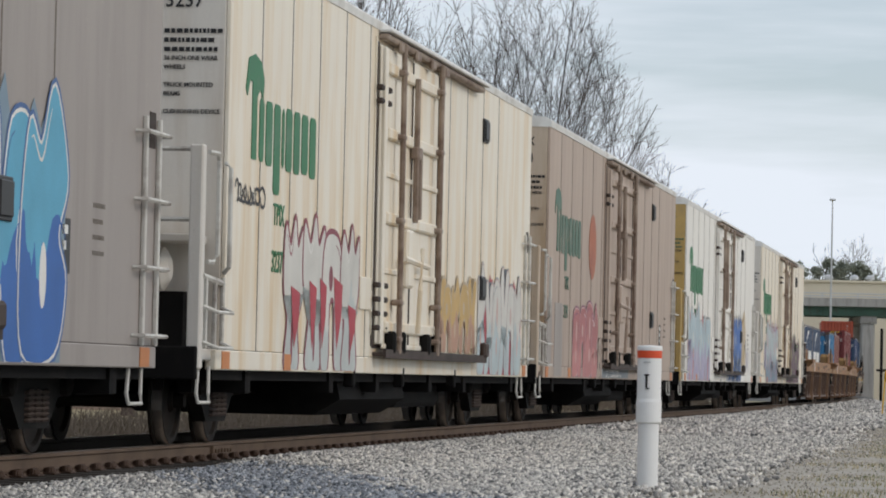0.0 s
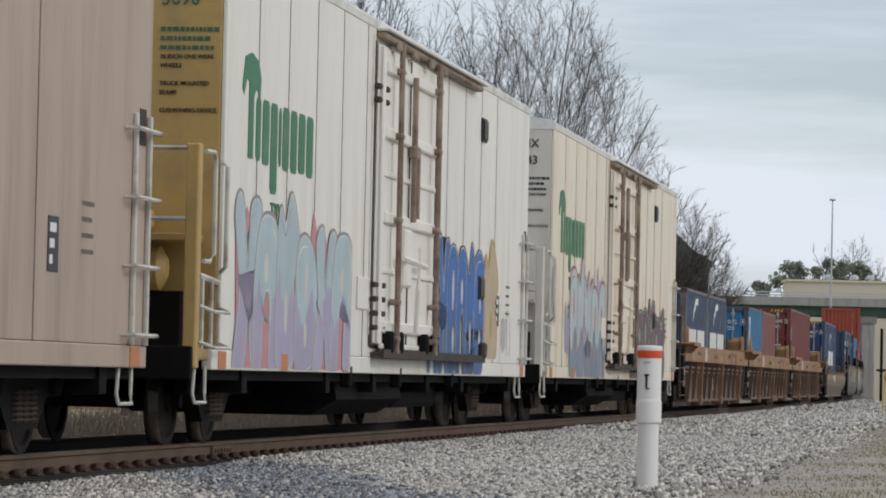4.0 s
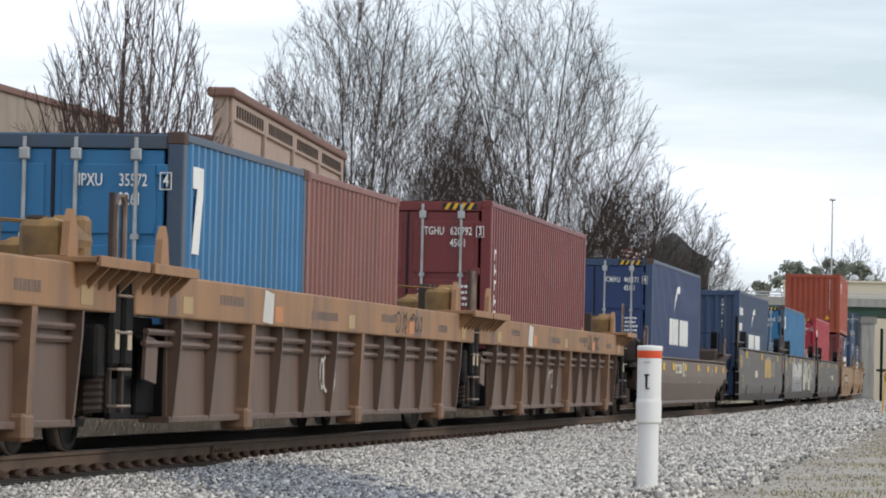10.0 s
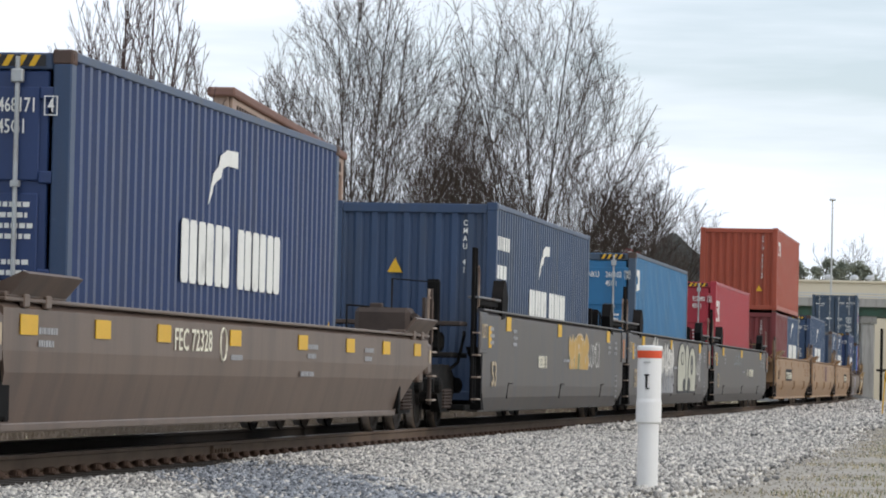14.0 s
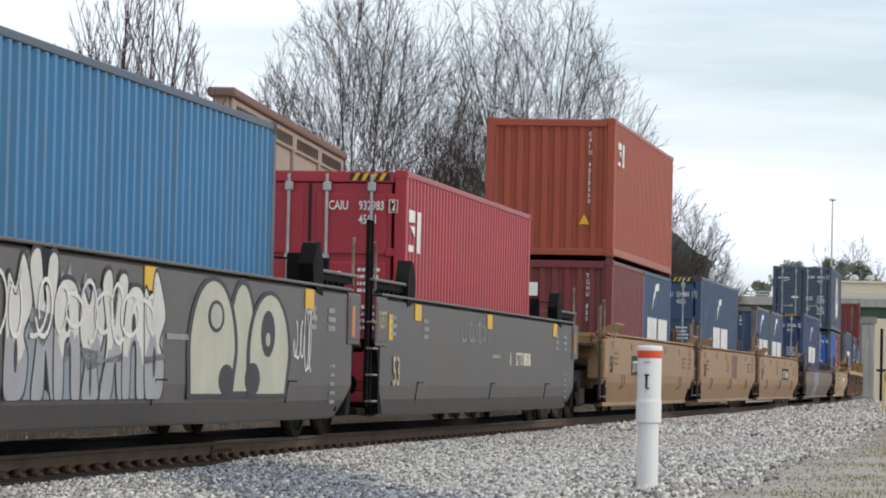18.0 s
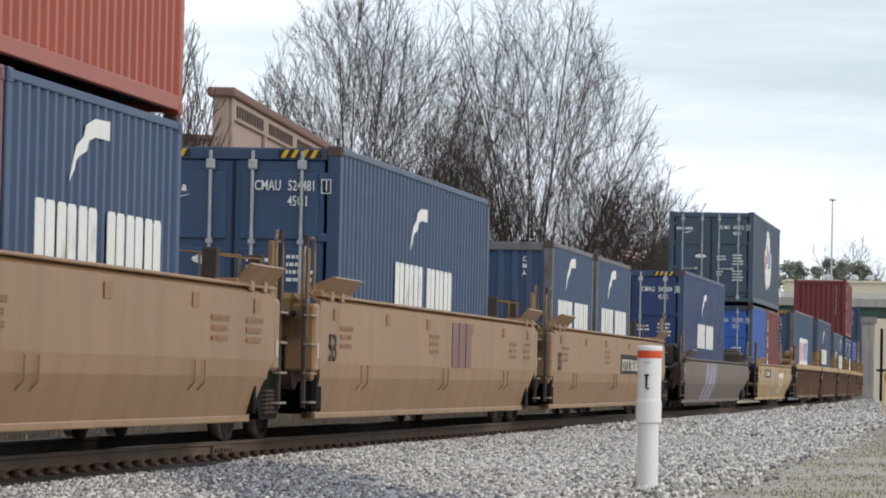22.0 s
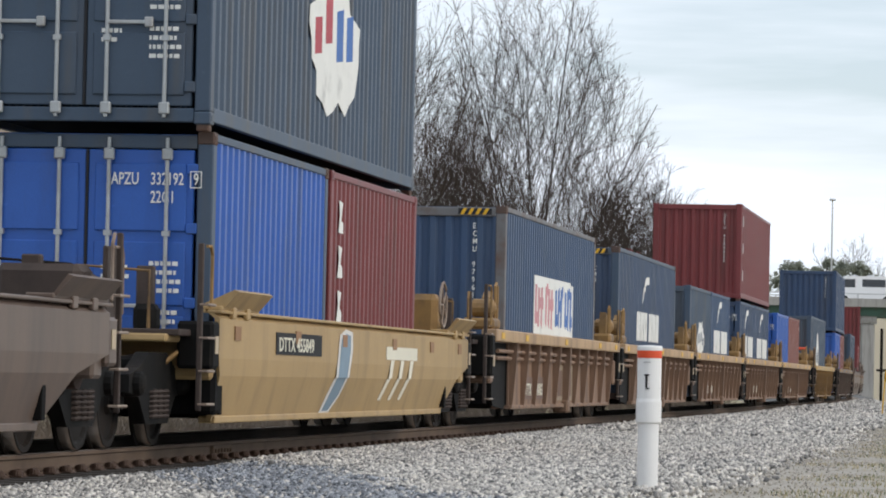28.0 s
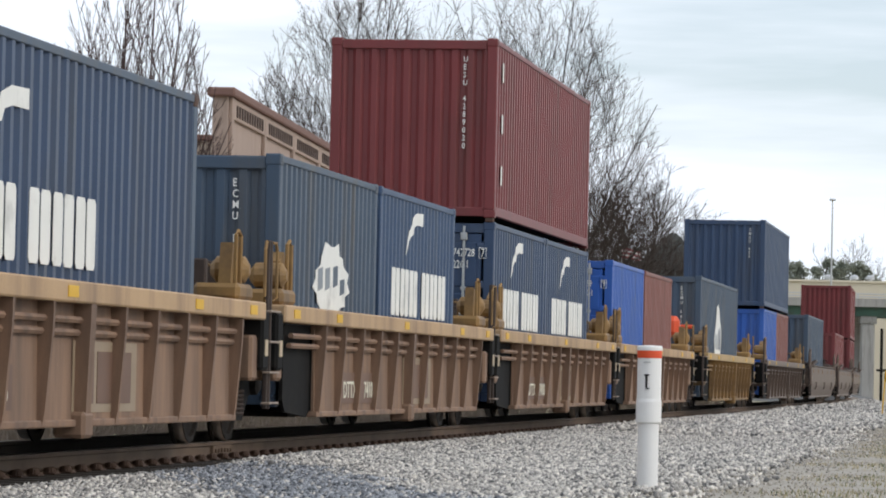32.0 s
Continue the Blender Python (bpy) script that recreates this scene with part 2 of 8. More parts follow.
def box(x0, x1, y0, y1, z0, z1, c=0.0):
    """A block with its upright and top edges cut by c."""
    if c <= 0:
        v = [(x, y, z) for z in (z0, z1) for x, y in ((x0, y0), (x1, y0), (x1, y1), (x0, y1))]
        return v, [(3, 2, 1, 0), (4, 5, 6, 7), (0, 1, 5, 4), (1, 2, 6, 5), (2, 3, 7, 6), (3, 0, 4, 7)]
    c = min(c, (x1 - x0) * 0.45, (y1 - y0) * 0.45, (z1 - z0) * 0.45)
    ring = lambda a, z: [(x0 + a, y0 + c, z), (x0 + c, y0 + a, z), (x1 - c, y0 + a, z), (x1 - a, y0 + c, z), (x1 - a, y1 - c, z), (x1 - c, y1 - a, z), (x0 + c, y1 - a, z), (x0 + a, y1 - c, z)]
    v = ring(c * 0.7, z0) + ring(0, z0 + c) + ring(0, z1 - c) + ring(c * 0.7, z1)
    f = [tuple(range(7, -1, -1)), tuple(range(24, 32))]
    for k in range(3):
        for i in range(8):
            j = (i + 1) % 8
            f.append((8 * k + i, 8 * k + j, 8 * k + 8 + j, 8 * k + 8 + i))
    return v, f


def join(*pieces):
    v, f = [], []
    for pv, pf in pieces:
        o = len(v)
        v += list(pv)
        f += [tuple(i + o for i in q) for q in pf]
    return v, f


def moved(piece, m):
    return [tuple(m @ Vector(p)) for p in piece[0]], piece[1]


def tube(points, r, sides=6, closed=True):
    """A rod of radius r along points."""
    v, f = [], []
    pts = [Vector(p) for p in points]
    for i, p in enumerate(pts):
        a = pts[max(0, i - 1)]
        b = pts[min(len(pts) - 1, i + 1)]
        d = (b - a).normalized()
        e = d.cross(Vector((0, 0, 1)) if abs(d.z) < 0.9 else Vector((1, 0, 0))).normalized()
        g = d.cross(e)
        rr = r[i] if isinstance(r, (list, tuple)) else r
        for k in range(sides):
            t = 2 * math.pi * k / sides
            v.append(tuple(p + rr * (math.cos(t) * e + math.sin(t) * g)))
    for i in range(len(pts) - 1):
        for k in range(sides):
            j = (k + 1) % sides
            f.append((i * sides + k, i * sides + j, (i + 1) * sides + j, (i + 1) * sides + k))
    if closed:
        f.append(tuple(range(sides - 1, -1, -1)))
        f.append(tuple(range((len(pts) - 1) * sides, len(pts) * sides)))
    return v, f


def lathe(profile, sides=20, axis="y"):
    """A turned body: profile of (radius, along)."""
    v, f = [], []
    for r, h in profile:
        for k in range(sides):
            t = 2 * math.pi * k / sides
            a, b = r * math.cos(t), r * math.sin(t)
            v.append((a, h, b) if axis == "y" else (a, b, h))
    for i in range(len(profile) - 1):
        for k in range(sides):
            j = (k + 1) % sides
            q = (i * sides + k, i * sides + j, (i + 1) * sides + j, (i + 1) * sides + k)
            f.append(q if axis == "y" else q)
    f.append(tuple(range(sides)))
    f.append(tuple(range((len(profile) - 1) * sides, len(profile) * sides))[::-1])
    return v, f


def prism(poly, y0, y1):
    """A plate: outline of (x, z) drawn out from y0 to y1."""
    n = len(poly)
    v = [(x, y0, z) for x, z in poly] + [(x, y1, z) for x, z in poly]
    f = [tuple(range(n)), tuple(range(2 * n - 1, n - 1, -1))]
    for i in range(n):
        j = (i + 1) % n
        f.append((i, n + i, n + j, j))
    return v, f


def prism_x(poly, x0, x1):
    """A profile of (y, z) drawn out from x0 to x1."""
    n = len(poly)
    v = [(x0, y, z) for y, z in poly] + [(x1, y, z) for y, z in poly]
    f = [tuple(range(n)), tuple(range(2 * n - 1, n - 1, -1))]
    for i in range(n):
        j = (i + 1) % n
        f.append((i, n + i, n + j, j))
    return v, f


TEXTS = {}


def text_mesh(body, size, material, bold=1.0, narrow=0.66, depth=0.003):
    """Lettering as a thin mesh in the x, z plane that reads from -y; its lower left corner is the origin."""
    k = (body, size, material.name, narrow)
    if k not in TEXTS:
        cu = bpy.data.curves.new("lettering", "FONT")
        cu.body, cu.size, cu.extrude, cu.resolution_u = body, size * 1.37, depth, 2
        cu.offset = 0.012 * size * bold
        ob = bpy.data.objects.new("lettering", cu)
        me = bpy.data.meshes.new_from_object(ob)
        bpy.data.objects.remove(ob)
        bpy.data.curves.remove(cu)
        me.transform(Matrix.Diagonal((narrow, 1, 1, 1)))
        me.transform(Matrix.Rotation(radians(90), 4, "X"))
        me.materials.clear()
        me.materials.append(material)
        TEXTS[k] = me
    return TEXTS[k]


# ---- the line: straight, then easing left, more sharply towards the bridge ----
X0, Y0, HEAD = -1.5212, 48.2755, radians(8.543)
CURVES = ((-1e4, 0.0), (86.0, 1 / 2600.0), (165.0, 1 / 2800.0), (300.0, 1 / 700.0), (420.0, 0.0), (1e5, 0.0))


def track(u, n=0.0):
    """Place and heading of the track's centre u metres along, n metres to the camera's side."""
    x, y, h = X0 + min(u, CURVES[1][0]) * math.sin(HEAD), Y0 + min(u, CURVES[1][0]) * math.cos(HEAD), HEAD
    for (u0, k), (u1, _) in zip(CURVES[1:-1], CURVES[2:]):
        run = min(u, u1) - u0
        if run <= 0:
            break
        if k:
            x, y, h = x + (math.cos(h - run * k) - math.cos(h)) / k, y + (math.sin(h) - math.sin(h - run * k)) / k, h - run * k
        else:
            x, y = x + run * math.sin(h), y + run * math.cos(h)
    return x + n * math.cos(h), y - n * math.sin(h), h


def on_track(u, n=0.0, z=0.0):
    x, y, h = track(u, n)
    return pose(x, y, z, 0, 0, 90 - math.degrees(h))


def gone(t):
    """How far the train has come by t seconds."""
    return 12.3908 * t - 0.0041 * t * t + 0.000133 * t ** 3


RIDERS = []


def ride(ob, s, z=0.0):
    """Puts a thing on the train with its middle s metres from the line's zero mark."""
    ob.matrix_basis = on_track(s, 0, z)
    RIDERS.append((ob, s, z))
    return ob


# ---- containers ----
def corrugated(length, h0, h1, pitch, depth, flip=False):
    """A trapezoid-folded sheet in the x, z plane, its outer folds at y = 0 and inner ones at depth."""
    cnt = max(3, round(length / pitch))
    p = length / cnt
    xs, ys = [0.0], [0.0]
    for i in range(cnt):
        o = i * p
        xs += [o + 0.16 * p, o + 0.36 * p, o + 0.64 * p, o + 0.84 * p]
        ys += [0, depth, depth, 0]
    xs.append(length)
    ys.append(0)
    v = [(x - length / 2, y, h0) for x, y in zip(xs, ys)] + [(x - length / 2, y, h1) for x, y in zip(xs, ys)]
    k = len(xs)
    f = [(i, i + 1, k + i + 1, k + i) for i in range(k - 1)]
    return v, f


ROT = {"near": Matrix.Identity(4), "far": Matrix.Rotation(math.pi, 4, "Z"), "front": Matrix.Rotation(-math.pi / 2, 4, "Z"), "rear": Matrix.Rotation(math.pi / 2, 4, "Z")}


def side_plane(face, L, proud=0.0):
    """The pose of a sheet drawn in x, z that reads from -y, on that face of a container."""
    if face in ("near", "far"):
        return ROT[face] @ Matrix.Translation((0, -1.219 - proud, 0))
    return ROT[face] @ Matrix.Translation((0, -L / 2 - proud, 0))


def container(paint, L=12.192, H=2.896, front="door", label="", frame_paint=None, stripes=False, high_lock=True):
    """A freight container: its base at z = 0, its middle at x = 0, its front end at -x."""
    ob = thing("shipping_container", label, "container", "containers on the train")
    fp = frame_paint or paint
    key = (round(L, 2), round(H, 2))
    part("side_panel", mesh_of(("side_panel",) + key, lambda: corrugated(L - 0.28, 0.15, H - 0.075, 0.278, 0.048), paint), ob, side_plane("near", L, -0.012))
    part("side_panel", mesh_of(("side_panel",) + key, lambda: corrugated(L - 0.28, 0.15, H - 0.075, 0.278, 0.048), paint), ob, side_plane("far", L, -0.012))
    part("roof", mesh_of(("roof",) + key, lambda: box(-L / 2 + 0.1, L / 2 - 0.1, -1.16, 1.16, H - 0.05, H - 0.02), paint), ob)
    part("floor", mesh_of(("floor",) + key, lambda: box(-L / 2 + 0.08, L / 2 - 0.08, -1.17, 1.17, 0.10, 0.15), M["dark"]), ob)
    rail_b = mesh_of(("bottom_rail",) + key, lambda: box(-L / 2 + 0.16, L / 2 - 0.16, -0.035, 0.035, 0.03, 0.165, 0.008), fp)
    rail_t = mesh_of(("top_rail",) + key, lambda: box(-L / 2 + 0.16, L / 2 - 0.16, -0.032, 0.032, H - 0.085, H - 0.012, 0.008), fp)
    for y in (-1.184, 1.184):
        part("bottom_rail", rail_b, ob, pose(0, y, 0))
        part("top_rail", rail_t, ob, pose(0, y, 0))
    post = mesh_of(("corner_post",) + key, lambda: box(-0.085, 0.085, -0.075, 0.075, 0.12, H - 0.11, 0.012), fp)
    cast = mesh_of(("corner_casting",), lambda: join(box(-0.089, 0.089, -0.081, 0.081, 0, 0.118, 0.012), box(-0.05, 0.05, -0.086, 0.086, 0.035, 0.085)), M["casting"] if frame_paint else fp)
    for x in (-L / 2 + 0.088, L / 2 - 0.088):
        for y in (-1.14, 1.14):
            part("corner_post", post, ob, pose(x, y, 0))
            part("corner_casting", cast, ob, pose(x, y, 0))
            part("corner_casting", cast, ob, pose(x, y, H - 0.118))
    head = mesh_of(("end_header",) + key, lambda: box(-1.06, 1.06, -0.02, 0.09, H - 0.16, H - 0.03, 0.01), fp)
    sill_m = mesh_of(("end_sill",), lambda: box(-1.06, 1.06, -0.01, 0.09, 0.02, 0.15, 0.01), fp)
    for e in ("front", "rear"):
        part("end_header", head, ob, side_plane(e, L, -0.03))
        part("end_sill", sill_m, ob, side_plane(e, L, -0.03))
        if e == "front" and front == "door":
            leaf = mesh_of(("door",) + key, lambda: box(-0.51, 0.51, 0.0, 0.05, 0.17, H - 0.17, 0.01), paint)
            zs = ((0.27, 0.26 + (H - 0.6) * 0.3), (0.36 + (H - 0.6) * 0.3, 0.3 + (H - 0.6) * 0.63), (0.4 + (H - 0.6) * 0.63, H - 0.30))
            raised = [mesh_of(("door_panel", round(z1, 2)) + key, lambda: box(-0.44, 0.44, -0.022, 0.0, z0, z1, 0.02), paint) for z0, z1 in zs]
            rod = mesh_of(("lock_rod",) + key, lambda: join(tube([(0, -0.055, 0.06), (0, -0.055, H - 0.06)], 0.02, 8), *[box(-0.05, 0.05, -0.085, -0.02, z, z + 0.11, 0.012) for z in (0.09, H - 0.27)], *[box(-0.035, 0.035, -0.08, -0.02, z, z + 0.05) for z in (H * 0.3, H * 0.62)]), M["galv"])
            grip = mesh_of(("door_handle",), lambda: join(box(-0.02, 0.42, -0.075, -0.05, 0, 0.035, 0.006), box(0.34, 0.42, -0.09, -0.02, -0.03, 0.065, 0.01)), M["galv"])
            hinge = mesh_of(("hinge",), lambda: box(-0.06, 0.05, -0.03, 0.02, 0, 0.1, 0.01), paint)
            for sx in (-0.52, 0.52):
                d = part("door", leaf, ob, side_plane("front", L, -0.03) @ pose(sx, 0, 0))
                for me in raised:
                    part("door_panel", me, d)
                for rx in (-0.3, 0.26):
                    part("lock_rod", rod, d, pose(rx, 0, 0))
                part("door_handle", grip, d, pose(-0.28, 0, H * 0.36))
                for hz in (0.3, H * 0.36, H * 0.63, H - 0.4):
                    part("hinge", hinge, d, pose(0.5 if sx > 0 else -0.5, 0, hz))
            part("door_gasket", mesh_of(("gasket",) + key, lambda: box(-0.012, 0.012, -0.012, 0.03, 0.17, H - 0.17), M["gasket"]), ob, side_plane("front", L, -0.03))
        else:
            part("end_wall", mesh_of(("end_wall",) + key, lambda: corrugated(2.12, 0.13, H - 0.13, 0.245, 0.046), paint), ob, side_plane(e, L, -0.03))
    if stripes:
        bar = mesh_of(("stripe",), lambda: prism([(0, 0), (0.05, 0), (0.1, 0.09), (0.05, 0.09)], -0.003, 0.002), M["yellow"])
        blk = mesh_of(("stripe_backing",), lambda: box(0, 0.5, -0.002, 0.003, 0, 0.09), M["black"])
        for x0 in (-1.0, 0.5):
            part("warning_band", blk, ob, side_plane("front", L, -0.005) @ pose(x0, 0, H - 0.135))
            for i in range(4):
                part("warning_stripe", bar, ob, side_plane("front", L, -0.004) @ pose(x0 + 0.03 + i * 0.11, 0, H - 0.135))
    if not high_lock:
        lock = mesh_of(("twist_lock",), lambda: box(-0.07, 0.07, -0.06, 0.06, -0.062, 0.01, 0.01), M["casting"])
        for x in (-L / 2 + 0.088, L / 2 - 0.088):
            for y in (-1.14, 1.14):
                part("twist_lock", lock, ob, pose(x, y, 0))
    ob["L"], ob["H"] = L, H
    return ob


def mark(ob, face, x, z, me, name="lettering", proud=0.004):
    """Puts a flat mark on a face; x runs to the right as one reads it, from the face's middle."""
    return part(name, me, ob, side_plane(face, ob["L"], proud) @ pose(x, 0, z))


def bars(rows, w, h, gap, material, seed):
    """Small unreadable print: short bars in rows."""
    rnd = random.Random(seed)
    pieces = []
    for r in range(rows):
        x, z = 0.0, -r * (h + gap)
        while x < w * rnd.uniform(0.7, 1.0):
            b = rnd.uniform(0.4, 1.6) * h
            pieces.append(box(x, x + b, -0.002, 0.002, z - h, z))
            x += b + 0.35 * h
    return mesh_of(("print", rows, w, h, seed), lambda: join(*pieces), material)


def pennant(s):
    """The waving streamer over the carrier's mark, 1.35 wide and 0.55 high at s = 1."""
    pts = [(0.0, 0), (0.16, 0.10), (0.20, 0.17), (0.32, 0.22), (0.55, 0.27), (0.62, 0.36), (0.85, 0.40), (1.33, 0.40), (1.33, 0.56), (0.82, 0.55), (0.52, 0.48), (0.45, 0.38), (0.22, 0.30), (0.12, 0.18)]
    return prism([(x * s, z * s) for x, z in pts], -0.003, 0.003)


def blocks(w, h, count=6):
    """A carrier's name as plain upright bars in its place, size and rhythm."""
    out, cw = [], w / (count + 0.42)
    for i in range(count):
        x = i * cw + (0.42 * cw if i >= 3 else 0)
        a = cw * 0.88
        for k in range(2):
            x0 = x + k * a * 0.54
            x1, cut = x0 + a * 0.46, a * 0.06
            out.append(prism([(x0 + cut, 0), (x1 - cut, 0), (x1, cut), (x1, h - cut), (x1 - cut, h), (x0 + cut, h), (x0, h - cut), (x0, cut)], -0.003, 0.003))
    return out


def carrier_mark(ob, x, z=1.16, h=0.58, w=4.75, ink=None, pen=True):
    """The carrier's mark on the near side, from x metres behind the front corner."""
    ink = ink or M["ink"]
    x -= ob["L"] / 2
    for i, shape in enumerate(blocks(w, h)):
        mark(ob, "near", x, z, mesh_of(("carrier_stroke", w, h, i), lambda: shape, ink), "painted_stroke", -0.008)
    if pen:
        mark(ob, "near", x + w * 0.235, z + 0.76, mesh_of(("streamer",), lambda: pennant(1.0), ink), "painted_streamer", -0.008)


def code(ob, owner, number, check, size, ink=None, x=0.0, z=None, s=0.118):
    """The registration on a door end."""
    ink = ink or M["ink"]
    z = z if z is not None else ob["H"] - 0.50
    mark(ob, "front", x + 0.24, z, text_mesh(owner, s, ink), proud=0.012)
    mark(ob, "front", x + 0.62, z, text_mesh(number, s, ink), proud=0.012)
    if check:
        mark(ob, "front", x + 1.03, z, text_mesh(check, s, ink), proud=0.012)
        mark(ob, "front", x + 1.0, z - 0.03, mesh_of(("check_box", s), lambda: join(box(0, 0.11, -0.003, 0.003, 0, 0.008), box(0, 0.11, -0.003, 0.003, 0.15, 0.158), box(0, 0.008, -0.003, 0.003, 0.008, 0.15), box(0.102, 0.11, -0.003, 0.003, 0.008, 0.15)), ink), "check_box", 0.012)
    mark(ob, "front", x + 0.62, z - s * 1.45, text_mesh(size, s, ink), proud=0.012)
    if owner in ("CMAU", "ECMU"):
        for k in range(6):
            mark(ob, "front", x - 1.0 + 0.075 * k + (0.03 if k > 2 else 0), z - 0.02, mesh_of(("logo_stroke", k % 2), lambda: prism([(0, 0), (0.06, 0), (0.06 - 0.015 * (k % 2), 0.07), (0.015 * (k % 2), 0.07)], -0.003, 0.003), ink), "painted_stroke", 0.0)
        mark(ob, "front", x - 0.86, z - 0.1, mesh_of(("logo_swoosh",), lambda: prism([(0, 0.0), (0.16, -0.02), (0.38, 0.05), (0.17, 0.01)], -0.003, 0.003), ink), "painted_streamer", 0.0)
        mark(ob, "front", x - 0.30, z - 0.78, mesh_of(("oval_plate",), lambda: prism([(0.16 * math.cos(q * 0.3927), 0.055 * math.sin(q * 0.3927)) for q in range(16)], -0.003, 0.003), ink), "oval_plate", 0.0)
    for bx, bz, n, w in ((0.62, -0.72, 4, 0.36), (0.62, -1.18, 4, 0.36), (0.16, -0.76, 2, 0.30), (0.16, -1.2, 2, 0.2)):
        mark(ob, "front", x + bx, z + bz, bars(n, w, 0.04, 0.045, ink, 7 + n), "small_print", 0.0)["kind"] = "stuff"


def upright_code(ob, body, x=0.72, s=0.085, ink=None, face="front", z=None):
    """Characters stacked one under another."""
    z = z if z is not None else ob["H"] - 0.34
    for i, ch in enumerate(body):
        if ch != " ":
            mark(ob, face, x, z - i * s * 1.34, text_mesh(ch, s, ink or M["ink"], narrow=0.8), proud=-0.018)


def owner_sign(ob, x, z, w, h, kind=0):
    """A small leasing mark in plain white shapes near the front corner."""
    x -= ob["L"] / 2
    if kind == 0:
        me = mesh_of(("owner_sign", w, h), lambda: join(prism([(0, h), (0, h * 0.7), (w * 0.5, h * 0.72), (w * 0.5, h)][::-1], -0.003, 0.003), prism([(w * 0.12, h * 0.62), (w * 0.5, h * 0.35), (w * 0.5, h * 0.62)][::-1], -0.003, 0.003), prism([(w * 0.7, 0), (w, 0), (w, h), (w * 0.7, h)], -0.003, 0.003), prism([(0, 0), (w * 0.4, 0), (w * 0.4, h * 0.16), (0, h * 0.16)], -0.003, 0.003)), M["ink"])
    else:
        me = mesh_of(("owner_sign2", w, h), lambda: join(prism([(0, 0), (w, h * 0.1), (w, h), (0, h), (0, h * 0.7), (w * 0.5, h * 0.66), (w * 0.5, h * 0.4), (0, h * 0.3)], -0.003, 0.003)), M["ink"])
    mark(ob, "near", x, z, me, "painted_mark", -0.008)


def side_panel_sign(ob, x, z, w, h, seed, colours):
    """A pasted-over carrier sign: a white panel with torn blocks of colour."""
    rnd = random.Random(seed)
    x -= ob["L"] / 2
    mark(ob, "near", x, z, mesh_of(("sign_ground", seed), lambda: prism([(0, 0), (w, 0.02), (w, h * 0.95), (w * 0.93, h * 0.95), (w * 0.93, h), (0, h)], -0.003, 0.003), M["ink"]), "sign_panel", -0.006)
    for i, c in enumerate(colours):
        def shapes():
            out = []
            x0, x1 = w * i / len(colours) + 0.12, w * (i + 1) / len(colours) - 0.1
            k = 3
            for j in range(k):
                a = x0 + (x1 - x0) * j / k
                b = a + (x1 - x0) / k * 0.5
                q = [rnd.uniform(0.02, 0.12) for _ in range(4)]
                out.append(prism([(a, h * (0.1 + q[0])), (b, h * (0.08 + q[1])), (b + 0.05, h * (0.92 - q[2])), (a, h * (0.9 - q[3]))], -0.0045, 0.003))
                zz = h * rnd.choice((0.2, 0.45, 0.7))
                out.append(prism([(b, zz), (b + (x1 - x0) / k * 0.42, zz), (b + (x1 - x0) / k * 0.42, zz + h * 0.2), (b, zz + h * 0.2)], -0.0045, 0.003))
            return join(*out)
        mark(ob, "near", x, z, mesh_of(("sign_block", seed, i), shapes, c), "painted_mark", -0.005)


def emblem(ob, x, z, w, h, seed, colours=None):
    """A half-scraped round sign: a ragged white patch with slots of colour."""
    rnd = random.Random(seed)
    x -= ob["L"] / 2
    pts = []
    for k in range(28):
        a = -2 * math.pi * k / 28
        r = 0.5 * (1 + rnd.uniform(-0.16, 0.10))
        pts.append((w / 2 + w * r * math.cos(a) * (0.8 if math.sin(a) > 0.3 else 1.0), h / 2 + h * r * math.sin(a)))
    mark(ob, "near", x, z, mesh_of(("emblem", seed), lambda: prism(pts[::-1], -0.003, 0.003), M["ink"]), "sign_patch", -0.006)
    for i, c in enumerate(colours or ()):
        for j in range(2):
            x0, z0 = w * (0.12 + 0.42 * i + 0.2 * j), h * rnd.uniform(0.3, 0.42)
            ww, hh = w * 0.13, h * rnd.uniform(0.22, 0.36)
            mark(ob, "near", x, z, mesh_of(("emblem_slot", seed, i, j), lambda: prism([(x0, z0), (x0 + ww, z0 + 0.04), (x0 + ww, z0 + hh), (x0, z0 + hh * 0.9)], -0.0045, 0.003), c), "painted_stroke", -0.005)


def warning_triangle(ob, face, x, z, s=0.3):
    mark(ob, face, x, z, mesh_of(("warning_sign", s), lambda: prism([(0, 0), (s, 0), (s / 2, s * 0.95)], -0.003, 0.002), M["yellow"]), "warning_sign", -0.002)


# ---- running gear ----
def wheel_mesh():
    k = (("wheel",), "two")
    if k not in MESHES:
        prof = [(0.10, -0.09), (0.12, -0.05), (0.34, -0.035), (0.36, -0.065), (0.405, -0.068), (0.415, -0.06), (0.42, 0.035), (0.445, 0.05), (0.445, 0.072), (0.36, 0.075), (0.34, 0.03), (0.12, 0.04), (0.10, 0.1)]
        v, f = lathe(prof, 28)
        me = bpy.data.meshes.new("wheel")
        me.from_pydata(v, [], f)
        me.materials.append(M["wheel"])
        me.materials.append(M["tread"])
        for i, p in enumerate(me.polygons):
            p.material_index = 1 if i // 28 in (5,) and i < 28 * 12 else 0
        MESHES[k] = me
    return MESHES[k]


WHEELS = []


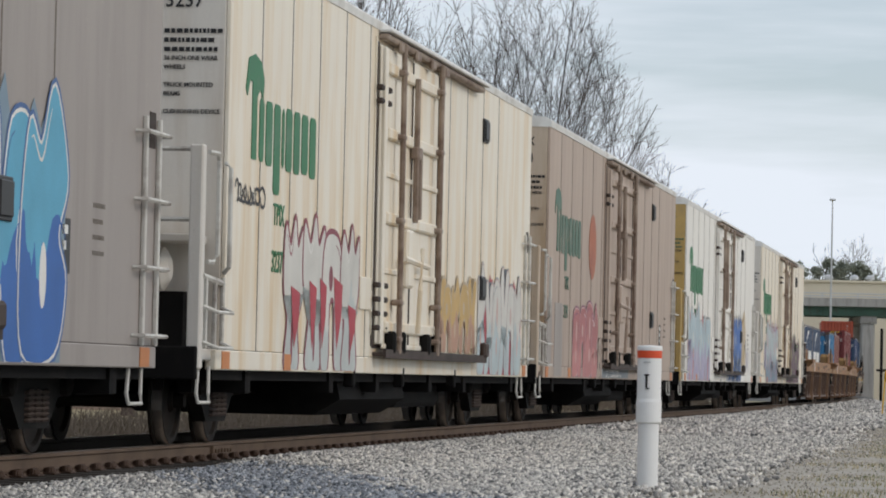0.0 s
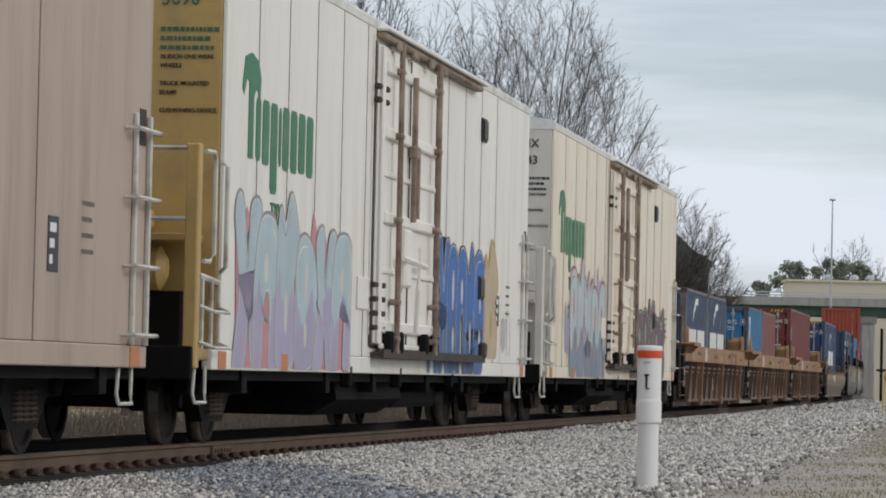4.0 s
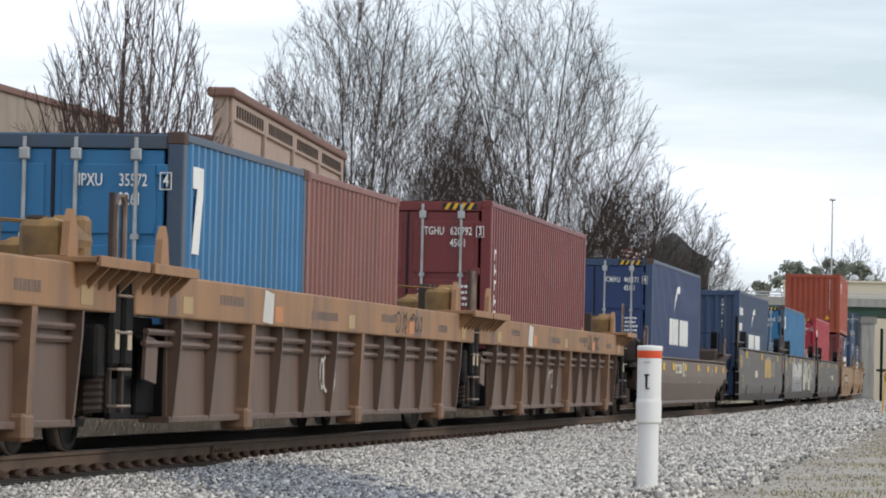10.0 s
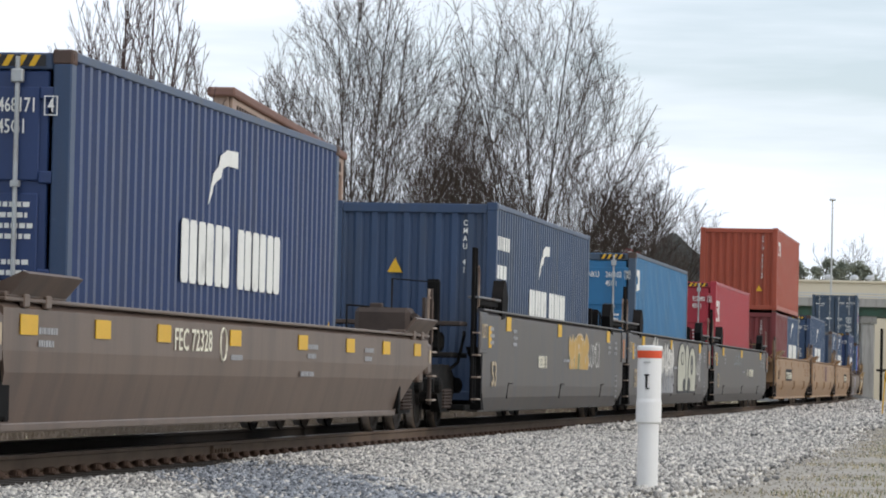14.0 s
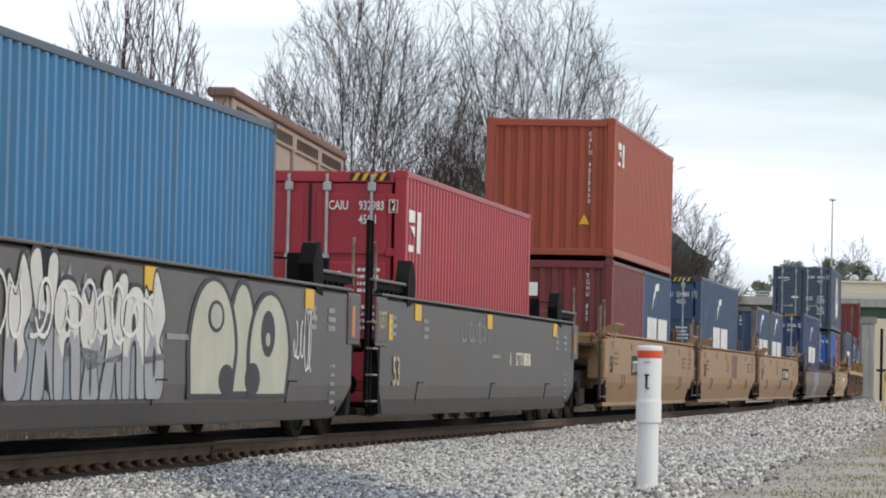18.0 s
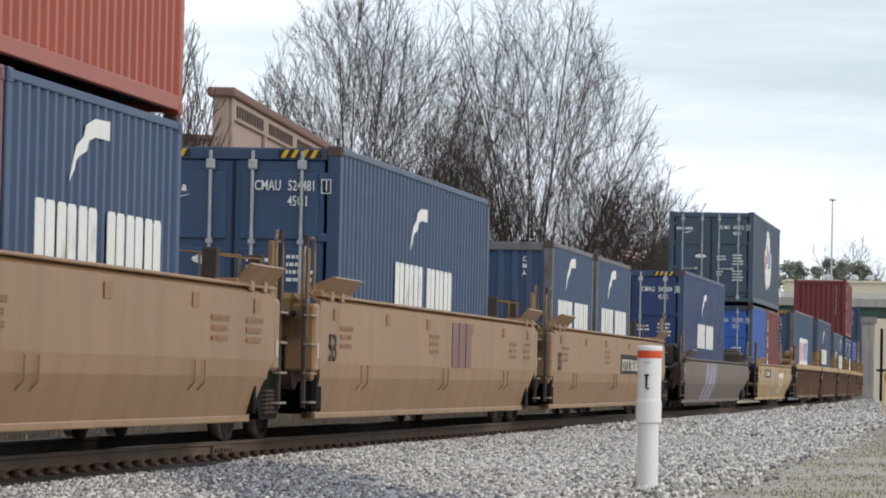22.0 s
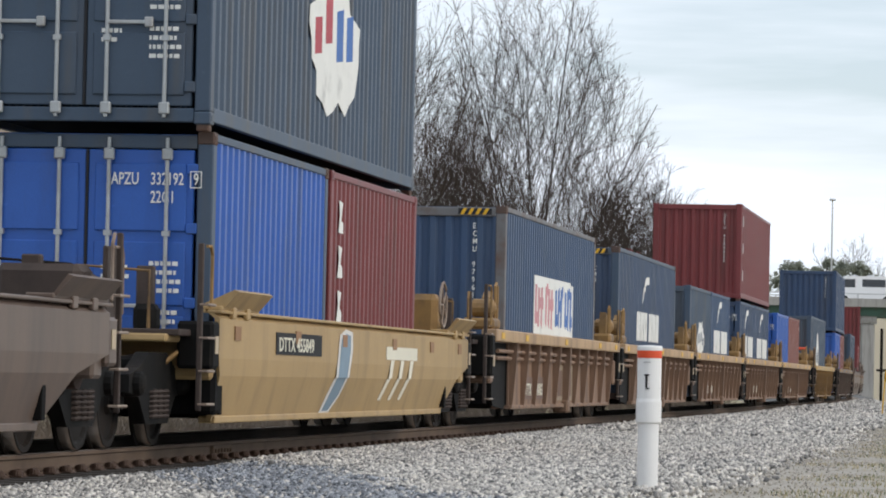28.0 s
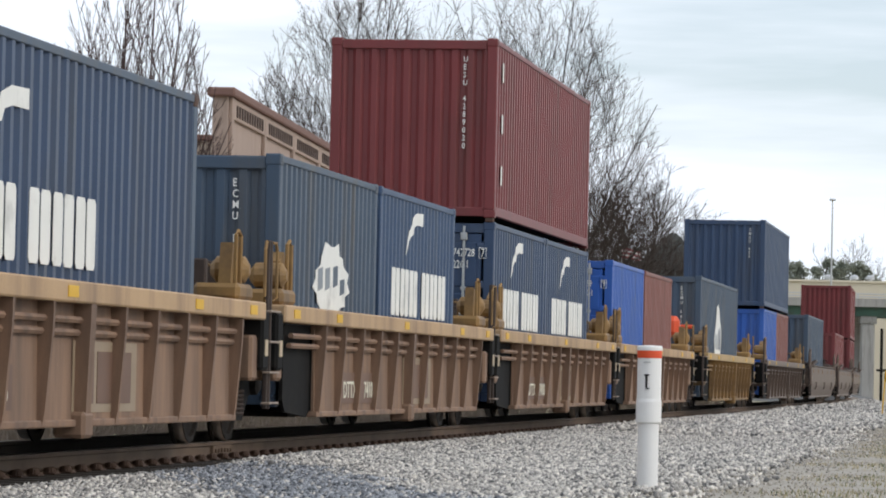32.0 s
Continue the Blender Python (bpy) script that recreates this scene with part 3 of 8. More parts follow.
def truck(parent, x, well=True):
    """A two-axle truck under a car, as a part with its wheels."""
    def frame_shape():
        poly = [(-1.12, 0.50), (-1.12, 0.66), (-0.72, 0.72), (-0.36, 0.86), (0.36, 0.86), (0.72, 0.72), (1.12, 0.66), (1.12, 0.50), (0.74, 0.46), (0.44, 0.22), (-0.44, 0.22), (-0.74, 0.46)]
        a = prism(poly, -1.06, -0.93)
        b = prism(poly, 0.93, 1.06)
        return join(a, b, box(-0.2, 0.2, -1.0, 1.0, 0.5, 0.82, 0.03))
    t = part("truck", mesh_of(("side_frames",), frame_shape, M["dark"]), parent, pose(x, 0, 0))
    whl = wheel_mesh()
    axle = mesh_of(("axle",), lambda: lathe([(0.075, -0.95), (0.085, -0.6), (0.08, 0.6), (0.075, 0.95)], 10), M["wheel"])
    cap = mesh_of(("bearing_cap",), lambda: lathe([(0.03, -0.10), (0.075, -0.085), (0.105, -0.06), (0.115, 0.08)], 12), M["dark"])
    spring = mesh_of(("spring",), lambda: join(*[tube([(0.09 * math.cos(k / 8 * 2 * math.pi), 0.09 * math.sin(k / 8 * 2 * math.pi), 0.26 + 0.26 * k / 48) for k in range(49)], 0.018, 5)]), M["rustdark"])
    for ax in (-0.89, 0.89):
        part("axle", axle, t, pose(ax, 0, 0.42))
        WHEELS.append((part("wheel", whl, t, pose(ax, -0.76, 0.42)), parent, ax, x + ax))
        part("wheel", whl, t, pose(ax, 0.76, 0.42, 0, 0, 180))
        part("bearing_cap", cap, t, pose(ax, -1.06, 0.58))
    for sx in (-0.22, 0.0, 0.22):
        part("spring", spring, t, pose(sx, -1.02, 0.0))
    return t


def coupler(parent, x0, x1):
    return part("coupler", mesh_of(("coupler", round(x1 - x0, 2)), lambda: join(box(0, x1 - x0, -0.09, 0.09, 0.74, 0.93, 0.02), box((x1 - x0) / 2 - 0.18, (x1 - x0) / 2 + 0.18, -0.19, 0.17, 0.68, 0.99, 0.05)), M["dark"]), parent, pose(x0, 0, 0))


def handrail(parent, pts, material, r=0.018, name="handrail"):
    return part(name, mesh_of((name, tuple(tuple(round(q, 3) for q in p) for p in pts)), lambda: tube(pts, r, 6), material), parent)


def end_gear(car, L, zt, paint, gear, front=True, style=0, wheel=False):
    """Platform, steps, rails and brake gear at one end of a well, all drawn for the end at -x and turned for the other."""
    e = Matrix.Translation((-L / 2, 0, 0)) if front else Matrix.Translation((L / 2, 0, 0)) @ Matrix.Diagonal((-1, 1, 1, 1))
    dark = M["dark"]
    post_paint = M["under"] if style == 1 else M["rustdark"]

    def put(name, key, make, material, m=None):
        return part(name, mesh_of((name, key), make, material), car, e @ m if m is not None else e)
    put("end_platform", 0, lambda: box(-0.85, 0.7, -1.15, 1.15, 0.96, 1.03, 0.015), paint if style == 2 else dark)
    if style == 1:
        put("end_plate", zt, lambda: join(box(-0.42, 0.34, -1.478, -1.455, zt - 0.58, zt - 0.02, 0.008), box(-0.36, 0.28, -1.484, -1.47, zt - 0.53, zt - 0.07, 0.008)), paint)
        put("curved_bracket", zt, lambda: prism([(0.02, 0.25), (0.30, 0.25), (0.16, 0.42), (0.12, 0.62), (0.16, 0.84), (0.3, zt - 0.5), (-0.5, zt - 0.5), (-0.34, zt - 0.6), (-0.14, zt - 0.64), (-0.06, 0.8), (-0.04, 0.4)], -1.45, -1.30), M["under"])
        put("end_beam", zt, lambda: box(-0.5, 0.1, -1.30, 1.30, 0.24, 0.32, 0.02), dark)
    else:
        # ribbed cars: near-black here puts the shade of the end gap into the colour
        put("end_beam", zt, lambda: box(-0.02, 0.28, -1.40, 1.40, 0.62, 1.06, 0.03), dark if paint is M["ribbrown"] else paint)
        put("corner_box", zt, lambda: box(-0.28, 0.02, -1.46, -1.12, 0.72, zt - 0.08, 0.03), dark if style == 2 or paint is M["ribbrown"] else paint)
    put("draft_box", 0, lambda: box(-1.0, 0.0, -0.42, 0.42, 0.6, 0.95, 0.05), dark)
    # tall ladder stile pair with looped grab iron
    if style != 1 or front:
        top = zt + (0.85 if style == 1 else 0.62)
        put("ladder_stile", zt, lambda: box(-0.59, -0.54, -1.42, -1.37, 0.34, top, 0.01), post_paint)
        if style == 1:
            put("ladder_stile", zt, lambda: box(-0.60, -0.53, -1.42, -1.36, 0.34, top, 0.01), post_paint, Matrix.Translation((0.22, 0, 0)))
    for i in range(4 if style != 1 or front else 0):
        put("ladder_rung", 0, lambda: tube([(-0.6, -1.40, 0), (-0.6, -1.47, 0), (-0.26, -1.47, 0), (-0.26, -1.40, 0)], 0.013, 6), M["rustywhite"], Matrix.Translation((0, 0, 0.4 + i * 0.3)))
    put("grab_iron", zt, lambda: tube([(-0.3, -1.40, zt + 0.02), (-0.2, -1.42, zt + 0.06), (-0.2, -1.42, zt + 0.52), (-0.26, -1.42, zt + 0.6), (-0.34, -1.40, zt + 0.6)], 0.016, 6), M["rustywhite"] if style != 2 else gear)
    put("handrail", zt, lambda: tube([(-0.7, -0.95, 1.0), (-0.7, -0.95, zt + 0.36), (-0.7, -0.3, zt + 0.4), (-0.7, -0.3, 1.0)], 0.018, 6), gear)
    put("guide_post", zt, lambda: box(-0.16, -0.04, -0.86, -0.70, 1.0, zt + 0.42, 0.015), post_paint)
    put("cross_walk", zt, lambda: box(-0.75, -0.05, -1.25, 1.25, zt - 0.22, zt - 0.16, 0.01), M["rustdark"])
    put("brake_cylinder", 0, lambda: moved(lathe([(0.05, -0.42), (0.15, -0.38), (0.16, 0.2), (0.10, 0.26), (0.09, 0.42)], 14), Matrix.Translation((-0.4, 0.1, 1.22)) @ Matrix.Rotation(radians(90), 4, "Z")), gear if style == 2 else dark)
    put("valve", 0, lambda: box(-0.55, -0.3, -0.98, -0.76, 1.04, 1.3, 0.05), dark)
    put("brake_pipe", zt, lambda: tube([(0.0, -1.2, zt - 0.3), (-0.15, -1.22, zt - 0.36), (-0.2, -1.15, 0.9), (-0.5, -1.0, 0.72), (-0.8, -0.6, 0.66)], 0.024, 6), dark if style != 2 else gear)
    put("brake_rod", 0, lambda: tube([(0.0, -0.9, 0.78), (-0.4, -0.95, 0.85), (-0.9, -0.7, 0.8)], 0.02, 6), M["rustdark"])
    put("air_hose", 0, lambda: tube([(-0.7, -0.35, 0.75), (-0.85, -0.35, 0.45), (-1.08, -0.32, 0.36), (-1.25, -0.3, 0.5)], 0.022, 6), M["gasket"])
    if style == 1:
        if front:
            put("stencil_plate", 1, lambda: box(0.58, 0.84, -1.468, -1.462, zt - 0.5, zt - 0.2), M["yellow"])
        else:
            put("stencil_plate", 2, lambda: box(-0.02, 0.16, -1.49, -1.482, zt - 0.5, zt - 0.16), M["orangemark"])
    else:
        put("stencil_plate", 0, lambda: box(-0.2, -0.06, -1.468, -1.462, 0.86, 1.02), M["g_tan"])
    if wheel:
        put("brake_wheel", zt, lambda: join(tube([(-0.1 + 0.30 * math.cos(k / 16 * 2 * math.pi), -1.1, zt + 0.42 + 0.30 * math.sin(k / 16 * 2 * math.pi)) for k in range(17)], 0.018, 6, False), *[tube([(-0.1, -1.1, zt + 0.42), (-0.1 + 0.3 * math.cos(k * 1.2566), -1.1, zt + 0.42 + 0.3 * math.sin(k * 1.2566))], 0.012, 5) for k in range(5)]), M["rustywhite"])
        put("brake_housing", zt, lambda: box(-0.32, 0.14, -1.05, -0.6, zt, zt + 0.56, 0.08), gear)


def well_smooth(s0, s1, paint, gear, label, zt=1.36, style=0, trucks=(True, True), couple=(False, False), slant=0.6, guides=True, wheel=False, squares=True):
    """A plain-sided well car: folded side sheets with raked lower ends."""
    car = thing("well_car", label, "railcar", "well cars of the train")
    L = s1 - s0

    def side():
        zb, zm = (0.24, 0.56) if style == 1 else (0.24, 0.80)
        rows = [(-L / 2, L / 2, -1.40, zt), (-L / 2, L / 2, -1.46, zt - 0.05), (-L / 2, L / 2, -1.46, zm + 0.02), (-L / 2 + 0.12, L / 2 - slant * 0.55, -1.445, zm - 0.14), (-L / 2 + 0.3, L / 2 - slant, -1.38 if style == 1 else -1.33, zb)]
        v, f = [], []
        for x0, x1, y, z in rows:
            v += [(x0, y, z), (x1, y, z), (x0, y + 0.05, z), (x1, y + 0.05, z)]
        for i in range(len(rows) - 1):
            a, b = 4 * i, 4 * i + 4
            f += [(a, b, b + 1, a + 1), (a + 2, a + 3, b + 3, b + 2), (a, a + 2, b + 2, b), (a + 1, b + 1, b + 3, a + 3)]
        f += [(0, 1, 3, 2), (16, 18, 19, 17)]
        return v, f
    me = mesh_of(("well_side", round(L, 2), zt, slant, style == 1), side, paint)
    part("side_sheet", me, car)
    part("side_sheet", me, car, Matrix.Diagonal((1, -1, 1, 1)))
    top = mesh_of(("top_chord", round(L, 2), zt), lambda: join(box(-L / 2, L / 2, -1.475, -1.30, zt, zt + 0.03, 0.008), box(-L / 2, L / 2, 1.30, 1.475, zt, zt + 0.03, 0.008)), paint)
    part("top_chord", top, car)
    part("bottom_sill", mesh_of(("bottom_sill", round(L, 2)), lambda: join(box(-L / 2 + 0.35, L / 2 - slant - 0.05, -1.36, -1.2, 0.22, 0.285, 0.01), box(-L / 2 + 0.35, L / 2 - slant - 0.05, 1.2, 1.36, 0.22, 0.285, 0.01)), paint), car)
    part("well_floor", mesh_of(("well_floor", round(L, 2)), lambda: join(*[box(x - 0.22, x + 0.22, -1.3, 1.3, 0.24, 0.33) for x in (-5.8, -3, 0, 3, 5.8)]), M["dark"]), car)
    loop = mesh_of(("side_bracket", style == 1), (lambda: tube([(0.0, -1.45, 0.40), (0.06, -1.472, 0.62), (0.5, -1.472, 0.62)], 0.008, 5)) if style == 1 else (lambda: tube([(-0.02, -1.40, 0.52), (-0.02, -1.475, 0.60), (0.0, -1.475, 0.8)], 0.009, 5)), M["dark"] if style == 1 else paint)
    for x in (-L * 0.36, -L * 0.02, L * 0.3) if zt > 1.25 else ():
        part("side_bracket", loop, car, pose(x, 0, 0))
        if style != 1:
            part("side_bracket", loop, car, pose(x + 0.42, 0, 0))
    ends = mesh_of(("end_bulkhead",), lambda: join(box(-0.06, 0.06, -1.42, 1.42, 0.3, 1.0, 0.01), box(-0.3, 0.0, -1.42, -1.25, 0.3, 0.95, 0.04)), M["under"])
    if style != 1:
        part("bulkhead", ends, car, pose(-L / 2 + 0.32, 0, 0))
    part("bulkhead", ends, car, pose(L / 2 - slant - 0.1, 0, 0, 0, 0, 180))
    if guides:
        def g():
            if style == 1:
                return join(prism([(1.72, -0.12), (2.0, -0.10), (2.28, 0.0), (2.34, 0.20), (2.12, 0.42), (1.92, 0.44), (1.74, 0.2)], -0.11, 0.05), box(-0.35, 1.75, -0.05, 0.05, 0.05, 0.13, 0.01), *[prism([(q - 0.05, 0), (q + 0.05, 0), (q + 0.03, 0.06), (q + 0.09, 0.07), (q - 0.03, 0.07)], -0.04, 0.04) for q in (0.05, 0.4, 0.75, 1.1, 1.45)])
            return join(box(-0.1, 1.7, -0.10, 0.12, 0.0, 0.04, 0.01), prism_x([(-0.24, 0.17), (-0.11, 0.02), (-0.07, 0.02), (-0.20, 0.19)], 0.0, 1.65), prism_x([(-0.20, 0.19), (-0.07, 0.02), (0.10, 0.02), (0.10, 0.05)], 0.0, 0.03), *[box(x, x + 0.16, -0.125, -0.08, -0.07, 0.03, 0.01) for x in (0.35, 1.0)])
        gm = mesh_of(("corner_guide", style), g, M["under"] if style == 1 else paint)
        part("corner_guide", gm, car, pose(-L / 2 + 0.15, -1.36, zt + 0.03))
        part("corner_guide", gm, car, Matrix.Translation((L / 2 - 0.15, -1.36, zt + 0.03)) @ Matrix.Diagonal((-1, 1, 1, 1)))
        if style == 1:
            bar = mesh_of(("guide_rail",), lambda: box(-0.55, 1.8, -0.09, 0.06, 0.131, 0.165, 0.01), M["railgrey"])
            part("guide_rail", bar, car, pose(-L / 2 + 0.15, -1.36, zt + 0.03))
            part("guide_rail", bar, car, Matrix.Translation((L / 2 - 0.15, -1.36, zt + 0.03)) @ Matrix.Diagonal((-1, 1, 1, 1)))
    wide_r = 0.25 if zt < 1.22 else (0.24 if style == 1 else 0.14)
    sq = mesh_of(("reflector", style == 1, zt), lambda: box(-wide_r, wide_r, -0.004, 0.004, 0, 0.15 if zt < 1.22 else (0.2 if style == 1 else 0.13)), M["yellow"] if style == 1 or zt < 1.22 else M["sill"])
    spots = (0.14, 0.47, 0.86) if style == 1 else ((0.035, 0.15, 0.26, 0.41, 0.58, 0.72, 0.84, 0.955) if zt < 1.22 else (0.05, 0.24, 0.41, 0.62, 0.80, 0.95))
    for f in spots if squares else ():
        part("reflector", sq, car, pose(-L / 2 + f * L, -1.468, zt - 0.24), "small yellow reflective square")
    end_gear(car, L, zt, paint, gear, True, style)
    end_gear(car, L, zt, paint, gear, False, style, wheel)
    if style == 0:
        # a closed grab panel with looped irons, a valve chest and the reservoir behind it at each end
        skin = gear if gear is M["gear"] else M["rustdark"]
        panel = mesh_of(("grab_panel", zt), lambda: box(-0.17, 0.17, -0.02, 0.02, zt - 0.42, zt + 0.50, 0.012), skin)
        iron = mesh_of(("looped_iron", zt), lambda: tube([(0.17, 0, zt - 0.1), (0.26, -0.02, zt - 0.1), (0.30, -0.02, zt - 0.04), (0.30, -0.02, zt + 0.44), (0.26, -0.02, zt + 0.5), (0.1, 0, zt + 0.5)], 0.014, 6), M["rustywhite"])
        chest = mesh_of(("valve_chest",), lambda: join(box(-0.25, 0.25, -0.5, 0.2, 0.0, 0.5, 0.06), box(-0.12, 0.16, -0.62, -0.48, 0.1, 0.3, 0.03), tube([(-0.2, -0.55, 0.4), (0.22, -0.55, 0.36)], 0.04, 8), tube([(0.1, -0.55, 0.05), (0.1, -0.6, -0.35)], 0.03, 6)), skin)
        tank = mesh_of(("reservoir_tank",), lambda: moved(lathe([(0.08, -0.5), (0.19, -0.45), (0.2, 0.4), (0.1, 0.48)], 16), Matrix.Translation((0, 0, 0))), M["casting"])
        for side in (-1, 1):
            part("grab_panel", panel, car, pose(side * (L / 2 + 0.36), -1.36, 0))
            part("looped_iron", iron, car, Matrix.Translation((side * (L / 2 + 0.36), -1.38, 0)) @ Matrix.Diagonal((side, 1, 1, 1)))
            part("valve_chest", chest, car, pose(side * (L / 2 + 0.05), -0.75, 1.04))
            part("reservoir_tank", tank, car, pose(side * (L / 2 + 0.02), -0.75, 0.72))
    if trucks[0]:
        truck(car, -L / 2 - (0.75 if couple[0] else 0.7))
    if trucks[1]:
        truck(car, L / 2 + (0.7 if couple[1] else 0.7))
    if couple[1]:
        coupler(car, L / 2 + 0.6, L / 2 + 0.6 + couple[1])
    car["L"] = L
    ride(car, (s0 + s1) / 2)
    return car


def well_ribbed(s0, s1, paint, beam, gear, label, zt=1.40, style=0, trucks=(True, True), couple=(False, False), ribs=12, wheel=False):
    """A well car whose side posts stand out under a deep top beam."""
    car = thing("well_car", label, "railcar", "well cars of the train")
    L = s1 - s0
    zb = zt - (0.365 if style == 0 else 0.17)
    lead = 1.8 if style == 0 else 2.35
    part("side_sheet", mesh_of(("rib_sheet", round(L, 2), zb), lambda: join(prism_x([(-1.335, zb), (-1.295, zb), (-1.31, 0.3), (-1.35, 0.3)][::-1], -L / 2 + lead, L / 2 - 0.9), prism_x([(1.335, zb), (1.295, zb), (1.31, 0.3), (1.35, 0.3)], -L / 2 + lead, L / 2 - 0.9)), paint), car)
    bm = mesh_of(("top_beam", round(L, 2), zb), lambda: box(-L / 2, L / 2, -0.12, 0.10, zb, zt, 0.015), beam)
    part("top_beam", bm, car, pose(0, -1.36, 0))
    part("top_beam", bm, car, pose(0, 1.36, 0, 0, 0, 180))
    part("bottom_sill", mesh_of(("rib_sill", round(L, 2), style), lambda: join(box(-L / 2 + lead, L / 2 - 0.9, -1.39, -1.1, 0.24, 0.30, 0.01), box(-L / 2 + lead, L / 2 - 0.9, 1.1, 1.39, 0.24, 0.30, 0.01)), paint), car)
    pipe = mesh_of(("air_pipe", round(L, 2), zb), lambda: tube([(-L / 2 + 0.8, -1.385, zb - 0.13), (L / 2 - 0.8, -1.385, zb - 0.13)], 0.03, 6), paint)
    part("air_pipe", pipe, car)
    part("air_pipe", pipe, car, pose(0, 0.02, -0.10))
    thin = mesh_of(("side_post", zb), lambda: prism_x([(-1.3, zb), (-1.465, zb), (-1.46, zb - 0.2), (-1.41, 0.36), (-1.39, 0.25), (-1.25, 0.25)], -0.03, 0.03), paint)
    wide = mesh_of(("main_post", zb), lambda: join(prism_x([(-1.25, zb), (-1.48, zb), (-1.45, 0.36), (-1.42, 0.16), (-1.2, 0.16)], -0.085, 0.085), box(-0.15, 0.15, -1.46, -1.2, 0.15, 0.36, 0.03)), M["posttan"] if style == 0 else paint)
    for i in range(ribs):
        x = -L / 2 + lead + 0.08 + i * (L - lead - 1.1) / (ribs - 1)
        big = i % 4 == 2 if style == 0 else i in (ribs // 2,)
        part("side_post", wide if big else thin, car, pose(x, 0, 0))
        if i % 2 == 0:
            part("side_post", thin, car, Matrix.Translation((x, 0, 0)) @ Matrix.Diagonal((1, -1, 1, 1)))
    part("well_floor", mesh_of(("well_floor", round(L, 2)), lambda: join(*[box(x - 0.22, x + 0.22, -1.2, 1.2, 0.24, 0.3) for x in (-5.8, -3, 0, 3, 5.8)]), M["dark"]), car)
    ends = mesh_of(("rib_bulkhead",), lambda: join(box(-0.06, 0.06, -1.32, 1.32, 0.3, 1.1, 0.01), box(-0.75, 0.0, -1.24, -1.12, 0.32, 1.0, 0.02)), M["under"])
    part("bulkhead", ends, car, pose(-L / 2 + lead + 0.05, 0, 0))
    if style == 2:
        part("end_panel", mesh_of(("dark_end_panel",), lambda: prism([(0.85, 0.42), (1.0, 0.3), (2.2, 0.24), (2.36, 0.32), (2.36, 1.2), (0.85, 1.2)], -1.30, -1.26), M["dark"]), car, pose(-L / 2, 0, 0))
        yr = mesh_of(("beam_reflector",), lambda: box(-0.16, 0.16, -0.004, 0.004, 0, 0.09), M["yellow"])
        for f in (0.04, 0.2, 0.5, 0.8, 0.96):
            part("reflector", yr, car, pose((f - 0.5) * L, -1.484, zt - 0.13), "small yellow reflective strip")
    part("bulkhead", ends, car, pose(L / 2 - 0.95, 0, 0, 0, 0, 180))

    def bracket():
        return join(box(-0.85, 0.85, -0.36, 0.16, 0.0, 0.05, 0.01), box(-0.85, 0.85, -0.37, -0.33, -0.03, 0.055, 0.005), *[prism_x([(-0.15, -0.20), (-0.15, 0.0), (-0.34, 0.0), (-0.30, -0.05)], x - 0.03, x + 0.03) for x in (-0.72, -0.36, 0, 0.36, 0.72)], prism([(-0.85, 0.05), (-0.5, 0.05), (-0.56, 0.30), (-0.68, 0.42), (-0.78, 0.32)], -0.1, -0.04))

    def lever():
        return join(box(-0.35, 0.35, -0.2, 0.25, 0, 0.16, 0.04), prism([(-0.3, 0.1), (0.0, 0.1), (0.05, 0.45), (-0.2, 0.55)], -0.1, 0.02), moved(lathe([(0.05, -0.2), (0.13, -0.15), (0.13, 0.12), (0.06, 0.18)], 12), Matrix.Translation((0.15, 0, 0.3))), tube([(-0.3, -0.15, 0), (-0.3, -0.15, 0.62), (-0.2, -0.15, 0.66), (-0.08, -0.15, 0.62), (-0.08, -0.15, 0.1)], 0.022, 6))
    if style == 0:
        # dark sheet added across the open bay in place of the shade inside
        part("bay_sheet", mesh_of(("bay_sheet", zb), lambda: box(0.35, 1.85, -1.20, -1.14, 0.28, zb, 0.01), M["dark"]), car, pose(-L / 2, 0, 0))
        part("bay_plate", mesh_of(("bay_plate",), lambda: prism([(0.9, 0.62), (1.35, 0.58), (1.4, 0.95), (0.95, 1.0)], -1.36, -1.33), paint), car, pose(-L / 2, 0, 0))
        coil = mesh_of(("coil_spring",), lambda: tube([(0.15 * math.cos(k / 8 * 2 * math.pi), 0.15 * math.sin(k / 8 * 2 * math.pi), 0.34 + 0.34 * k / 48) for k in range(49)], 0.03, 5), M["rustdark"])
        part("coil_spring", coil, car, pose(L / 2 + 0.2, -1.22, 0))
        part("spring_cap", mesh_of(("spring_cap",), lambda: lathe([(0.16, 0.69), (0.17, 0.76), (0.1, 0.84), (0.0, 0.86)], 14, "z"), M["railgrey"]), car, pose(L / 2 + 0.2, -1.22, 0))
        drum = mesh_of(("locking_drum",), lambda: join(moved(lathe([(0.06, -0.5), (0.15, -0.46), (0.16, 0.40), (0.1, 0.46), (0.06, 0.5)], 14), Matrix.Rotation(radians(90), 4, "Z")), box(-0.62, -0.3, -0.18, 0.18, -0.2, 0.12, 0.04), box(0.2, 0.5, -0.14, 0.14, -0.2, 0.2, 0.04)), M["gear"])
        part("locking_drum", drum, car, pose(L / 2 - 0.7, -1.18, zt + 0.2))
        part("locking_drum", drum, car, pose(-L / 2 + 0.2, -0.5, zt + 0.1))
    bk = mesh_of(("end_bracket", style), bracket if style == 0 else lever, beam if style == 0 else gear)
